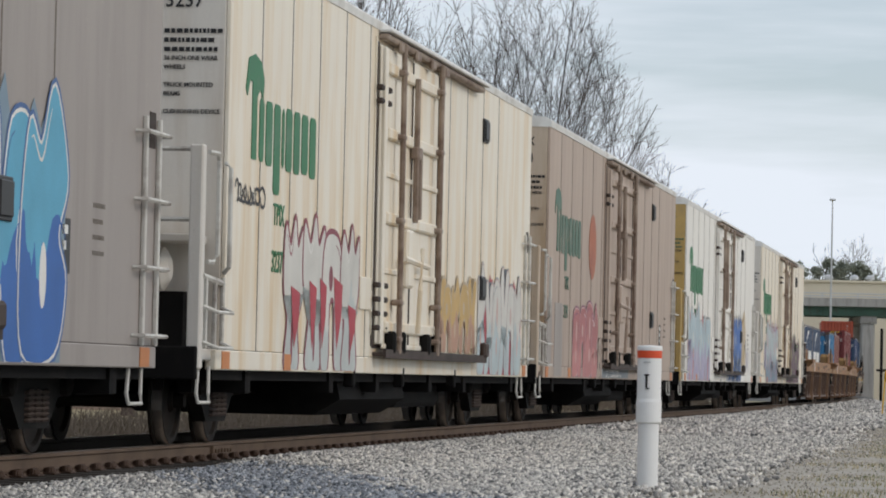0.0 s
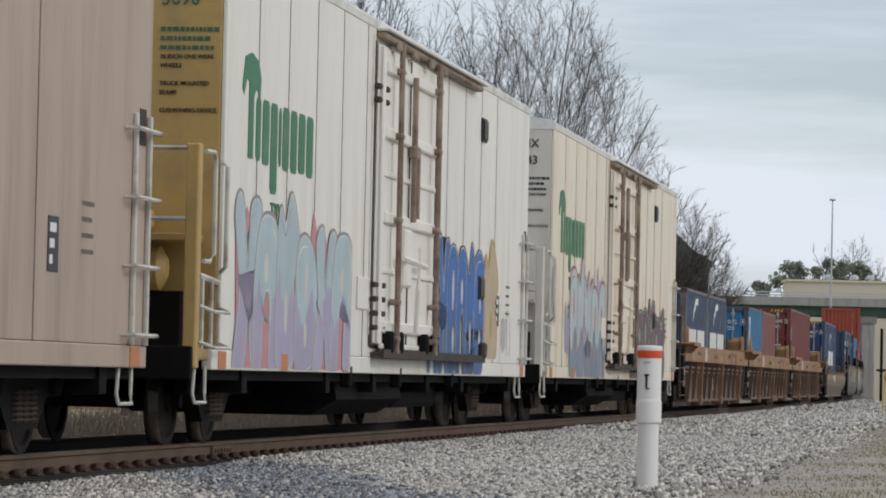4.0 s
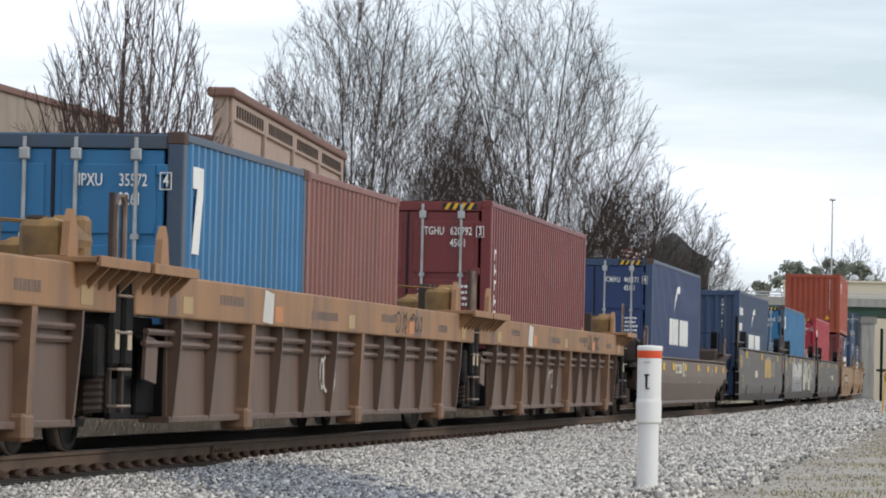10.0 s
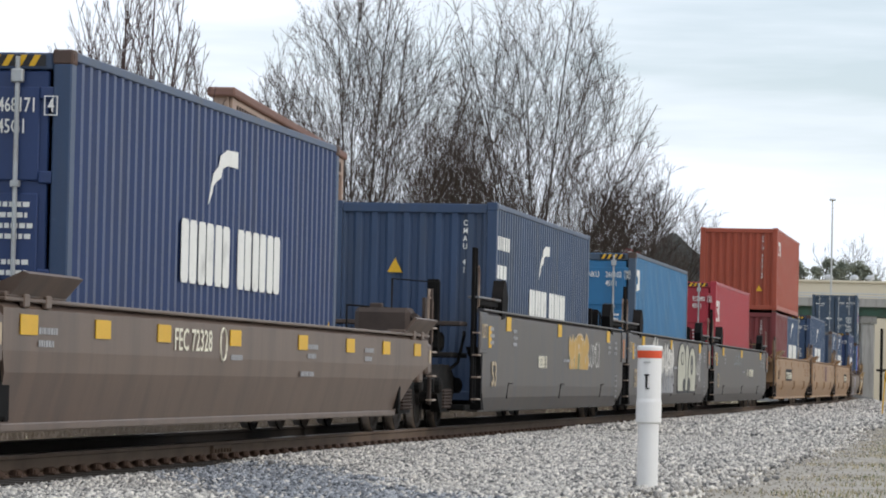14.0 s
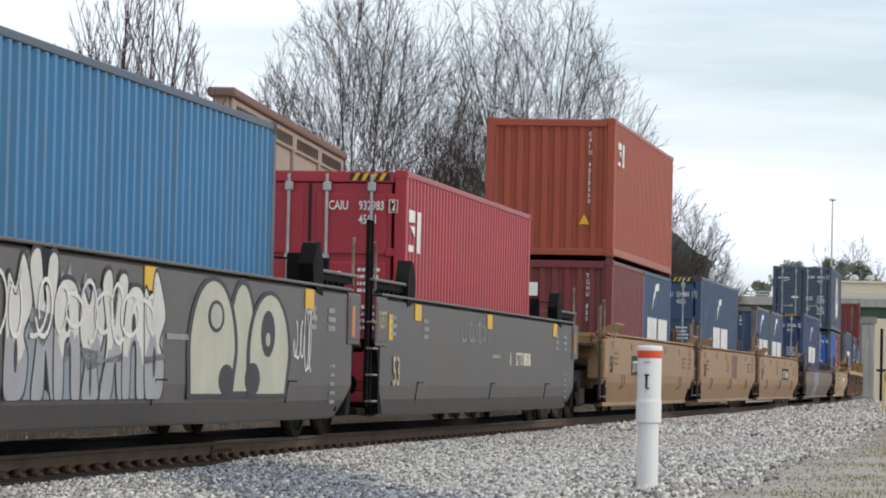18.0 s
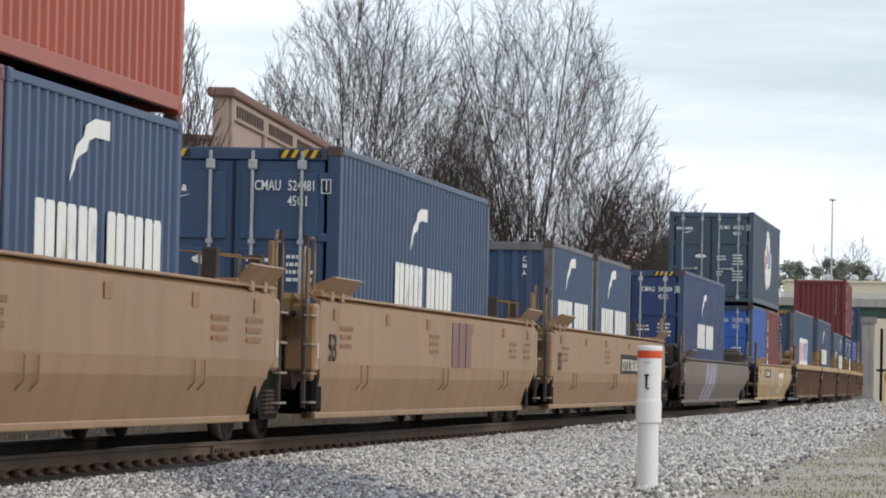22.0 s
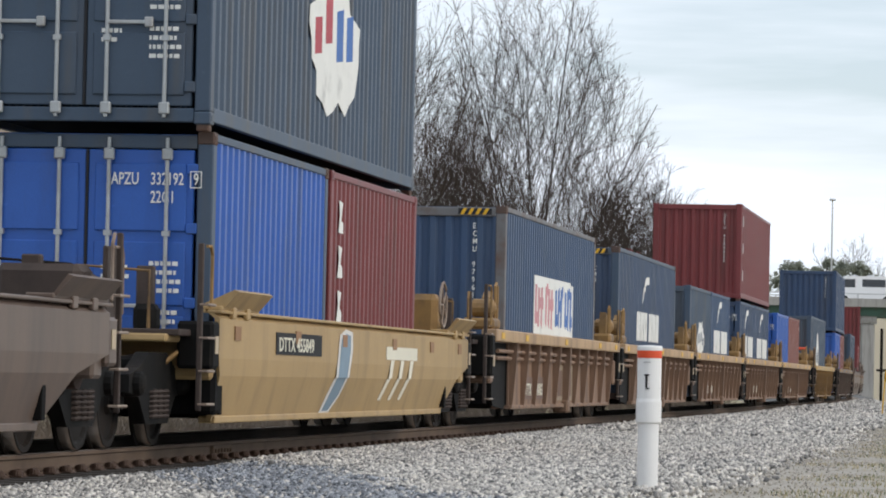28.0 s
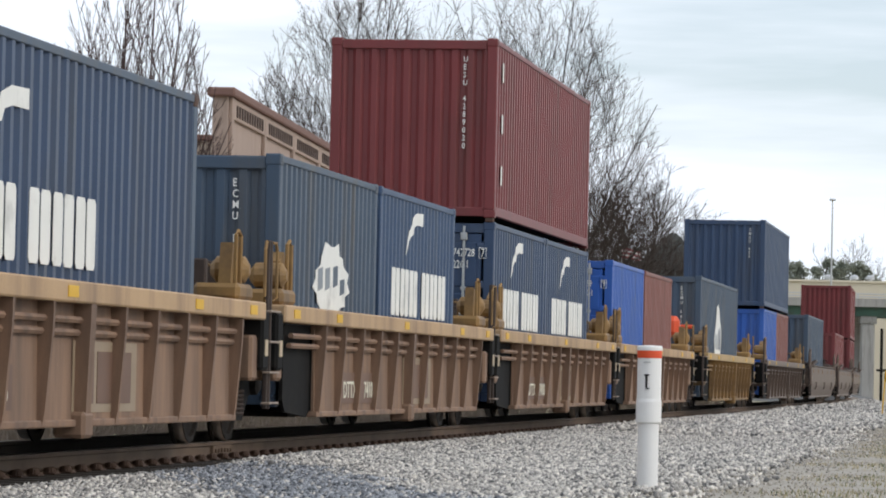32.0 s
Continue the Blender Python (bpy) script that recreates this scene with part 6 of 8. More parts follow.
def branch_mesh(name, lines, sides, material):
    v, f = [], []
    for pts, r0, r1 in lines:
        k = len(pts)
        rr = [r0 + (r1 - r0) * i / (k - 1) for i in range(k)]
        o = len(v)
        a = tube(pts, rr, sides, False)
        v += a[0]
        f += [tuple(q + o for q in t) for t in a[1]]
    me = bpy.data.meshes.new(name)
    me.from_pydata(v, [], f)
    me.materials.append(material)
    me.update()
    return me


def bare_tree(x, y, z, height, spread, seed, label, limbs=14, forks=(11, 8, 6), bark=None, twig=None, upright=0.5, fork=0.1, thick=0.016, low=-0.3, lean=0.62, limit=0.88):
    """A leafless broadleaf: limbs fan from a short trunk and branch three times over into fine twigs that fill a rounded crown."""
    rnd = random.Random(seed)
    tree = thing("bare_tree", label, "tree", "bare trees behind the line")
    tree.matrix_basis = pose(x, y, z)
    big, small = [], []
    cz, rz = height * (0.5 + low * 0.5), height * (0.5 - low * 0.5)
    trunk_h = height * fork
    r = height * 0.017
    big.append(([Vector((0, 0, -0.3)), Vector((0.05, 0, trunk_h * 0.5)), Vector((0, 0.05, trunk_h * 1.1))], r, r * 0.8))
    radii = ((thick * 4.4, thick * 0.9), (thick * 1.25, thick * 0.5), (thick * 0.66, thick * 0.36), (thick * 0.52, thick * 0.30))
    shift = Vector((seed * 1.7, seed * 0.3, 0))

    def inside(p):
        d = Vector((p.x / spread, p.y / spread, (p.z - cz) / rz))
        return d.length * (1.0 + 0.16 * noise.noise(d * 2.3 + shift) + 0.10 * noise.noise(d * 6.5 + shift)) < limit

    def grow(a, d, ln, lev):
        steps = (9, 6, 4, 2)[lev]
        pts, p = [a], a
        for k in range(steps):
            d = (d + Vector((rnd.gauss(0, 1), rnd.gauss(0, 1), rnd.gauss(0, 0.7))) * (0.03, 0.045, 0.07, 0.10)[lev] + Vector((0, 0, upright * (0.045, 0.10, 0.15, 0.15)[lev]))).normalized()
            p = p + d * ln / steps
            pts.append(p)
            if not inside(p):
                break
        k = len(pts)
        if k < 3 and lev == 0:
            return
        r0, r1 = radii[lev]
        (big if lev == 0 else small).append((pts, r0 * rnd.uniform(0.8, 1.15), r1))
        if lev == 3:
            return
        spin = rnd.uniform(0, 6.28)
        done = (k - 1) / steps
        cnt = max(2, round(forks[lev] * done))
        for i in range(cnt):
            t = (0.22, 0.12, 0.1)[lev] + (0.96 - (0.22, 0.12, 0.1)[lev]) * (i + rnd.random()) / cnt
            q = min(k - 2, int(t * (k - 1)))
            base = pts[q].lerp(pts[q + 1], t * (k - 1) - q)
            run = (pts[q + 1] - pts[q]).normalized()
            spin += 2.4 + rnd.uniform(-0.4, 0.4)
            e = run.cross(Vector((0.3, 0.2, 1))).normalized()
            side = e * math.cos(spin) + run.cross(e) * math.sin(spin)
            ang = radians(rnd.uniform(20, 42))
            grow(base, run * math.cos(ang) + side * math.sin(ang), ln * ((0.50, 0.46, 0.5)[lev] - (0.26, 0.2, 0.2)[lev] * t) * rnd.uniform(0.75, 1.25), lev + 1)

    for i in range(limbs):
        f = math.sqrt((i + 0.3) / limbs)
        a = 2.4 * i + rnd.uniform(-0.3, 0.3)
        tilt = lean * 1.35 * f
        reach = height * (1.05 - 0.2 * f)
        start = Vector((0, 0, trunk_h * rnd.uniform(0.6, 1.1 + 0.9 * (1 - f))))
        grow(start, Vector((math.cos(a) * math.sin(tilt), math.sin(a) * math.sin(tilt), math.cos(tilt))), reach, 0)
    part("trunk", branch_mesh("trunk", big, 6, bark or M["bark"]), tree)
    part("twig_mass", branch_mesh("twig_mass", small, 3, twig or M["twig"]), tree)
    return tree


bare_tree(-8.0, 98, -0.5, 12.2, 2.95, 11, "leafless tree with dark upright twigs", 36, (9, 6, 2), M["bark_red"], M["bark_red"], upright=1.15, thick=0.0145, lean=0.46)
bare_tree(-3.7, 165, -0.5, 19.9, 6.6, 12, "tall leafless grey tree with a wide fan of twigs", 30, (14, 12, 8), upright=0.5, lean=0.78)
bare_tree(4.1, 172, -0.5, 20.8, 6.4, 13, "tall leafless grey tree with a wide fan of twigs", 32, (14, 12, 8), upright=0.45, lean=0.86)
bare_tree(9.6, 186, -0.6, 12.6, 5.4, 14, "leafless grey tree with drooping outer twigs", 24, (13, 9, 7), upright=0.1, low=-0.4, lean=0.9)
bare_tree(14.4, 230, -0.6, 11.8, 4.4, 15, "small leafless tree beside a roof", 14, (11, 8, 6), upright=0.3)
bare_tree(0.4, 178, -0.5, 13.5, 5.6, 17, "leafless understorey tree between taller ones", 24, (13, 9, 7), low=-0.4, lean=0.9)
bare_tree(6.5, 182, -0.5, 12.0, 6.6, 18, "leafless understorey tree between taller ones", 26, (13, 9, 7), low=-0.5, lean=1.0)
bare_tree(-12.0, 150, -0.5, 9.0, 3.0, 16, "leafless grey tree behind a building", 8, (8, 6, 4))


def leafy_crown(name, x, y, z, height, width, seed, label, leaf=0.3, cnt=1500):
    """An evergreen: trunk, limbs and a ragged crown of small leaf clumps with gaps."""
    rnd = random.Random(seed)
    tree = thing(name, label, "tree", "evergreens beyond the bridge")
    tree.matrix_basis = pose(x, y, z)
    lines = [([Vector((0, 0, -0.3)), Vector((0.1, 0, height * 0.5)), Vector((0, 0, height * 0.92))], height * 0.02, 0.05)]
    centres = []
    for i in range(14):
        a, zz = rnd.uniform(0, 6.28), height * rnd.uniform(0.3, 0.97)
        rr = width * 0.5 * rnd.uniform(0.35, 1.0) * (1 - 0.55 * max(0, zz / height - 0.5) * 2)
        c = Vector((math.cos(a) * rr, math.sin(a) * rr, zz))
        centres.append((c, width * rnd.uniform(0.11, 0.2)))
        lines.append(([Vector((0, 0, zz * 0.8)), c * 0.6 + Vector((0, 0, zz * 0.36)), c], 0.09, 0.03))
    part("trunk", branch_mesh("trunk", lines, 5, M["bark"]), tree)
    v, f = [], []
    for i in range(cnt):
        c, r = centres[i % 14]
        d = Vector((rnd.gauss(0, 1), rnd.gauss(0, 1), rnd.gauss(0, 0.8))).normalized() * r * rnd.uniform(0.3, 1.1)
        p = c + d
        s = leaf * rnd.uniform(0.5, 1.2)
        e1 = Vector((rnd.gauss(0, 1), rnd.gauss(0, 1), rnd.gauss(0, 1))).normalized()
        e2 = e1.cross(Vector((rnd.gauss(0, 1), rnd.gauss(0, 1), rnd.gauss(0, 1)))).normalized()
        o = len(v)
        v += [tuple(p - e1 * s), tuple(p + e2 * s * 0.5), tuple(p + e1 * s), tuple(p - e2 * s * 0.5)]
        f.append((o, o + 1, o + 2, o + 3))
    me = bpy.data.meshes.new("crown")
    me.from_pydata(v, [], f)
    me.materials.append(M["needles"])
    part("crown", me, tree)


for i, (bx, d, hh, ww) in enumerate(((0.0850, 520, 16.4, 5.5), (0.0895, 525, 18.4, 6.5), (0.0945, 530, 18.8, 7.5), (0.0995, 520, 19.2, 6.5), (0.1045, 525, 18.8, 7), (0.110, 515, 18.4, 7))):
    leafy_crown("evergreen_tree", bx * d, d, -1.2, hh, ww, 30 + i, "dark evergreen tree beyond the bridge", 0.30, 4200)
bare_tree(0.1065 * 545, 545, -1.2, 23.0, 6.2, 41, "leafless tree beyond the flat-roofed building", 11, (9, 6, 4), thick=0.032, fork=0.4, low=0.35)


def scrub_along(u0, u1, n0, n1, h, cnt, seed):
    rnd = random.Random(seed)
    lines = []
    for i in range(cnt):
        u, n = rnd.uniform(u0, u1), rnd.uniform(n0, n1)
        x, y, _ = track(u, n)
        hh = h * rnd.uniform(0.3, 1.0)
        p = Vector((x, y, ground_height(n, u) - 0.03))
        d = Vector((rnd.gauss(0, 0.4), rnd.gauss(0, 0.4), 1)).normalized()
        q = p + d * hh * 0.5
        lines.append(([p, q, q + (d + Vector((rnd.gauss(0, 0.4), rnd.gauss(0, 0.4), 0))) * hh * 0.5], 0.012, 0.004))
    me = branch_mesh("dry_grass", lines, 3, M["scrub"])
    tagged(new("dry_grass", me), "dead brown grass and brush beyond the track", "grass", kind="stuff")


scrub_along(-25, 60, -9, -4.2, 0.55, 9000, 51)
scrub_along(60, 160, -14, -5, 1.0, 5000, 52)


def short_grass(u0, u1, n0, n1, cnt, seed, material, label):
    """Thin tufts of low grass: single bent blades."""
    rng = np.random.default_rng(seed)
    v, f = [], []
    for i in range(cnt):
        u, n = rng.uniform(u0, u1), n0 + (n1 - n0) * rng.uniform(0, 1)
        if noise.noise(Vector((u * 0.9, n * 0.9, 3))) < -0.1 + 0.5 * max(0.0, 1 - (n - n0) / 0.8):
            continue
        x, y, _ = track(float(u), float(n))
        z = ground_height(float(n), float(u)) - 0.01
        a, hh, w = rng.uniform(0, 6.28), rng.uniform(0.02, 0.06), 0.006
        dx, dy = math.cos(a), math.sin(a)
        o = len(v)
        v += [(x - dy * w, y + dx * w, z), (x + dy * w, y - dx * w, z), (x + dx * 0.025, y + dy * 0.025, z + hh)]
        f.append((o, o + 1, o + 2))
    me = bpy.data.meshes.new("grass")
    me.from_pydata(v, [], f)
    me.materials.append(material)
    tagged(new("grass", me), label, "grass", kind="stuff")


M["green_blade"] = mat("dull_green_grass", (0.13, 0.15, 0.05), 0.8, var=0.3, bump=0)
M["dry_blade"] = mat("straw_coloured_grass", (0.44, 0.37, 0.23), 0.8, var=0.3, bump=0)
short_grass(-25, 30, 6.3, 13, 50000, 61, M["dry_blade"], "short straw-coloured winter grass")
short_grass(-25, 12, 6.7, 13, 26000, 62, M["green_blade"], "short dull green grass tufts")


# ---- buildings ----
M["stucco"] = mat("pinkish_tan_stucco", (0.40, 0.305, 0.255), 0.85, var=0.1, scale=0.8, bump=0.2, dirt=(0.33, 0.24, 0.2), dirt_amount=0.3, streak=True)
M["greystucco"] = mat("grey_tan_stucco", (0.33, 0.28, 0.23), 0.85, var=0.15, scale=0.8, bump=0.2, dirt=(0.22, 0.18, 0.15), dirt_amount=0.35, streak=True)
M["slotdark"] = mat("shadowed_brown_slot", (0.06, 0.04, 0.034), 0.9)
M["coping"] = mat("red_brown_coping", (0.20, 0.115, 0.095), 0.8, var=0.15, scale=2, bump=0.2)
M["shingle"] = mat("grey_green_shingles", (0.105, 0.118, 0.118), 0.85, var=0.2, scale=5, bump=0.3)
M["siding"] = mat("grey_siding", (0.23, 0.22, 0.21), 0.8, var=0.1, scale=2)
M["concrete"] = mat("weathered_concrete", (0.36, 0.35, 0.33), 0.9, var=0.15, scale=0.8, bump=0.3, dirt=(0.2, 0.19, 0.18), dirt_amount=0.35, streak=True)
M["girder"] = mat("green_bridge_paint", (0.065, 0.135, 0.10), 0.6, var=0.15, scale=0.5, dirt=(0.08, 0.07, 0.05), dirt_amount=0.3)
M["beige"] = mat("beige_wall_panel", (0.62, 0.56, 0.44), 0.8, var=0.06, scale=0.3, bump=0.05)
M["galvrail"] = mat("galvanised_guard_rail", (0.5, 0.51, 0.52), 0.5, metal=0.4, var=0.1)
M["carglass"] = mat("dark_car_glass", (0.02, 0.024, 0.03), 0.08, spec=0.6, bump=0)
M["carwhite"] = mat("white_car_paint", (0.8, 0.8, 0.8), 0.25, var=0.03, bump=0, spec=0.6)
M["carsilver"] = mat("silver_car_paint", (0.45, 0.46, 0.47), 0.25, metal=0.5, var=0.03, bump=0)
M["cardark"] = mat("dark_car_paint", (0.03, 0.032, 0.036), 0.25, var=0.1, bump=0)
M["tyre"] = mat("tyre_rubber", (0.02, 0.02, 0.02), 0.85, bump=0.1)


def stucco_building():
    """A low hall behind a tall front wall that runs beside the line: piers, bands of slots and a coping."""
    ob = thing("hall", "pinkish tan hall with slotted parapet and brown coping", "building")
    x0, y0, x1, y1 = -6.34, 111.0, -3.88, 142.6
    L = math.hypot(x1 - x0, y1 - y0)
    ang = math.degrees(math.atan2(y1 - y0, x1 - x0))
    ob.matrix_basis = pose(x0, y0, -0.6, 0, 0, ang)
    H = 9.56
    part("front_wall", mesh_of(("hall_wall",), lambda: box(0, L, 0.0, 0.45, 0, H - 0.26), M["stucco"]), ob)
    part("body", mesh_of(("hall_body",), lambda: box(0.3, L - 0.3, 0.46, 14.0, 0, 5.0), M["stucco"]), ob)
    part("coping", mesh_of(("hall_coping",), lambda: box(-0.2, L + 0.2, -0.22, 0.6, H - 0.26, H, 0.05), M["coping"]), ob)
    pier = mesh_of(("pier",), lambda: box(-0.22, 0.22, -0.12, 0.0, 0, H - 0.26, 0.02), M["stucco"])
    slot = mesh_of(("slot",), lambda: prism([(-0.13, 0.04), (0.0, 0), (0.13, 0.04), (0.13, 0.36), (-0.13, 0.36)], -0.132, -0.05), M["slotdark"])
    ledge = mesh_of(("ledge",), lambda: box(0, L, -0.12, 0.0, 0, 0.16, 0.02), M["stucco"])
    band = mesh_of(("slot_wall",), lambda: box(0.2, L - 0.2, -0.10, 0.0, 0, 0.62, 0.02), M["stucco"])
    part("ledge", ledge, ob, pose(0, 0, 5.2))
    part("slot_band", band, ob, pose(0, 0, H - 0.88))
    for xa, ya, xb, yb, zz in ((-15.4, 96.0, -10.7, 124.6, 9.3), (-10.75, 126.0, -5.4, 127.5, 8.95)):
        ll = math.hypot(xb - xa, yb - ya)
        wm = ob.matrix_basis.inverted() @ pose(xa, ya, -0.6, 0, 0, math.degrees(math.atan2(yb - ya, xb - xa)))
        part("wing_wall", mesh_of(("wing_wall", zz), lambda: box(0, ll, 0, 0.4, 0, zz), M["greystucco"]), ob, wm)
        part("wing_coping", mesh_of(("wing_coping", zz), lambda: box(-0.1, ll + 0.1, -0.1, 0.5, zz, zz + 0.2, 0.03), M["coping"]), ob, wm)
    bays = 4
    for b in range(bays + 1):
        part("pier", pier, ob, pose(0.4 + b * (L - 0.8) / bays, 0, 0))
    for b in range(bays):
        for k in range(11):
            part("slot", slot, ob, pose(0.4 + (b + (k + 1.5) / 13) * (L - 0.8) / bays, 0, H - 0.8))


def gable_house():
    """A house whose dark roof and small dormer show over the train."""
    ob = thing("house", "grey house with a dark shingled gable roof among bare trees", "house")
    d = 262.0
    ob.matrix_basis = pose(0.0618 * d, d, -0.9, 0, 0, 0)
    part("wall", mesh_of(("house_wall",), lambda: box(-4.6, 1.3, -4, 4, 0, 7.3), M["siding"]), ob)
    part("roof", mesh_of(("house_roof",), lambda: prism([(-5.0, 7.2), (-0.8, 11.6), (-0.5, 11.6), (1.6, 9.6), (1.75, 7.3), (1.6, 7.2)], -4.6, 4.6), M["shingle"]), ob)
    part("dormer", mesh_of(("house_dormer",), lambda: join(box(0.5, 1.7, -5.3, -3.0, 8.3, 9.6), prism([(0.3, 9.5), (1.1, 10.2), (1.9, 9.7), (1.9, 9.5)], -5.5, -2.8)), M["shingle"]), ob)
    part("window", mesh_of(("house_window",), lambda: box(0.8, 1.4, -5.34, -5.28, 8.6, 9.3), M["carglass"]), ob)


def overpass():
    """A road bridge on green girders, with columns beside the line and banks at its ends."""
    ob = thing("road_bridge", "concrete road overpass on green steel girders", "bridge")
    ob.matrix_basis = pose(0, 322.0, 0)
    xa, xb = -40, 90
    part("deck", mesh_of(("deck",), lambda: box(-340, 420, -0.1, 10.4, 7.42, 7.72), M["concrete"]), ob)
    for y in (-0.3, 10.1):
        part("parapet", mesh_of(("parapet",), lambda: join(box(-340, 420, 0, 0.35, 7.3, 8.02, 0.03)), M["concrete"]), ob, pose(0, y, 0))
        part("guard_rail", mesh_of(("bridge_rail",), lambda: join(box(-340, 420, -0.05, 0.05, 8.36, 8.46, 0.01), *[box(q - 0.06, q + 0.06, -0.06, 0.06, 8.02, 8.36) for q in range(xa, xb, 3)]), M["galvrail"]), ob, pose(0, y + 0.17, 0))
    for y in (0.5, 3.7, 6.9, 9.8):
        part("girder", mesh_of(("girder",), lambda: join(box(xa, xb, -0.04, 0.04, 6.6, 7.42), box(xa, xb, -0.2, 0.2, 6.55, 6.62), box(xa, xb, -0.2, 0.2, 7.35, 7.42), *[box(q - 0.03, q + 0.03, -0.19, -0.03, 6.62, 7.35) for q in range(xa, xb, 3)]), M["girder"]), ob, pose(0, y, 0))
    for y in (1.2, 8.8):
        part("column", mesh_of(("bridge_column",), lambda: join(box(-0.58, 0.58, -0.58, 0.58, -2.4, 5.9, 0.12), box(-0.72, 0.72, -0.7, 0.7, 5.9, 6.5, 0.05)), M["concrete"]), ob, pose(36.0, y, 0))
    part("pier_cap", mesh_of(("pier_cap",), lambda: box(-0.6, 0.6, 0.4, 10.0, 6.1, 6.54), M["concrete"]), ob, pose(36.0, 0, 0))
    for x0, x1 in ((-340, xa), (xb, 420)):
        part("bank", mesh_of(("bank", x0), lambda: box(x0, x1, 0.2, 10.0, -2.4, 7.4), M["earth"]), ob)


def flat_building():
    ob = thing("warehouse", "long beige flat-roofed warehouse beyond the bridge", "building")
    d = 400.0
    ob.matrix_basis = pose(0, d, -1.2)
    part("wall", mesh_of(("ware_wall",), lambda: box(36.2, 130, 0, 6, 0, 12.7), M["beige"]), ob)
    part("roof_edge", mesh_of(("ware_edge",), lambda: box(36.0, 130.2, -0.2, 6.2, 12.6, 12.85, 0.05), M["beige"]), ob)
    vent = mesh_of(("roof_vent",), lambda: lathe([(0.25, 0), (0.25, 0.25), (0.5, 0.3), (0.48, 0.55), (0.2, 0.75), (0.0, 0.78)], 10, "z"), M["galvrail"])
    for x in (40.8, 43.5, 45.2):
        part("roof_vent", vent, ob, pose(x, 4, 12.8))


def thin_mast():
    ob = thing("mast", "thin grey metal mast with a small lamp head", "mast")
    d = 318.0
    ob.matrix_basis = pose(0.1017 * d, d, 8.0)
    part("pole", mesh_of(("mast_pole",), lambda: tube([(0, 0, -9.2), (0, 0, 4.0), (0, 0, 8.0)], [0.09, 0.075, 0.05], 8), M["galvrail"]), ob)
    part("head", mesh_of(("mast_head",), lambda: box(-0.25, 0.25, -0.12, 0.12, 8.0, 8.18, 0.04), M["galvrail"]), ob)


def fence_posts():
    """Slim dark posts and a yellow guy marker to the right of the column."""
    ob = thing("signal_post", "slim dark steel post with a small crossarm", "post")
    d = 240.0
    ob.matrix_basis = pose(0.1152 * d, d, -1.0)
    part("pole", mesh_of(("signal_pole",), lambda: tube([(0, 0, 0), (0, 0, 5.3)], 0.09, 8), M["dark"]), ob)
    part("arm", mesh_of(("signal_arm",), lambda: join(box(-0.3, 0.5, -0.05, 0.05, 2.6, 2.75), box(0.2, 0.5, -0.15, 0.1, 2.0, 2.5, 0.04)), M["dark"]), ob)
    gm = thing("guy_marker", "thin yellow plastic guy-wire marker", "marker")
    gm.matrix_basis = pose(0.1155 * 110, 110, -0.35)
    part("sleeve", mesh_of(("guy_sleeve",), lambda: tube([(0, 0, 0), (0.1, 0, 1.5)], 0.022, 6), M["yellow"]), gm)


def striped_flag():
    ob = thing("flag", "small red and white striped flag on a pole among trees", "flag")
    d = 178.0
    ob.matrix_basis = pose(0.0466 * d, d, -0.9)
    part("pole", mesh_of(("flag_pole",), lambda: tube([(0, 0, 0), (0, 0, 7.9)], [0.05, 0.03], 6), M["galvrail"]), ob)
    for i in range(5):
        part("stripe", mesh_of(("flag_stripe", i % 2), lambda: prism([(0.02 + 0.22 * k, 0.03 * math.sin(k * 1.3) - 0.03 * k) for k in range(5)] + [(0.02 + 0.22 * k, 0.09 + 0.03 * math.sin(k * 1.3) - 0.03 * k) for k in range(4, -1, -1)], -0.01, 0.01), M["g_red"] if i % 2 == 0 else M["ink"]), ob, pose(0, 0, 7.3 + 0.092 * i))


striped_flag()
stucco_building()
gable_house()
overpass()
flat_building()
thin_mast()
fence_posts()


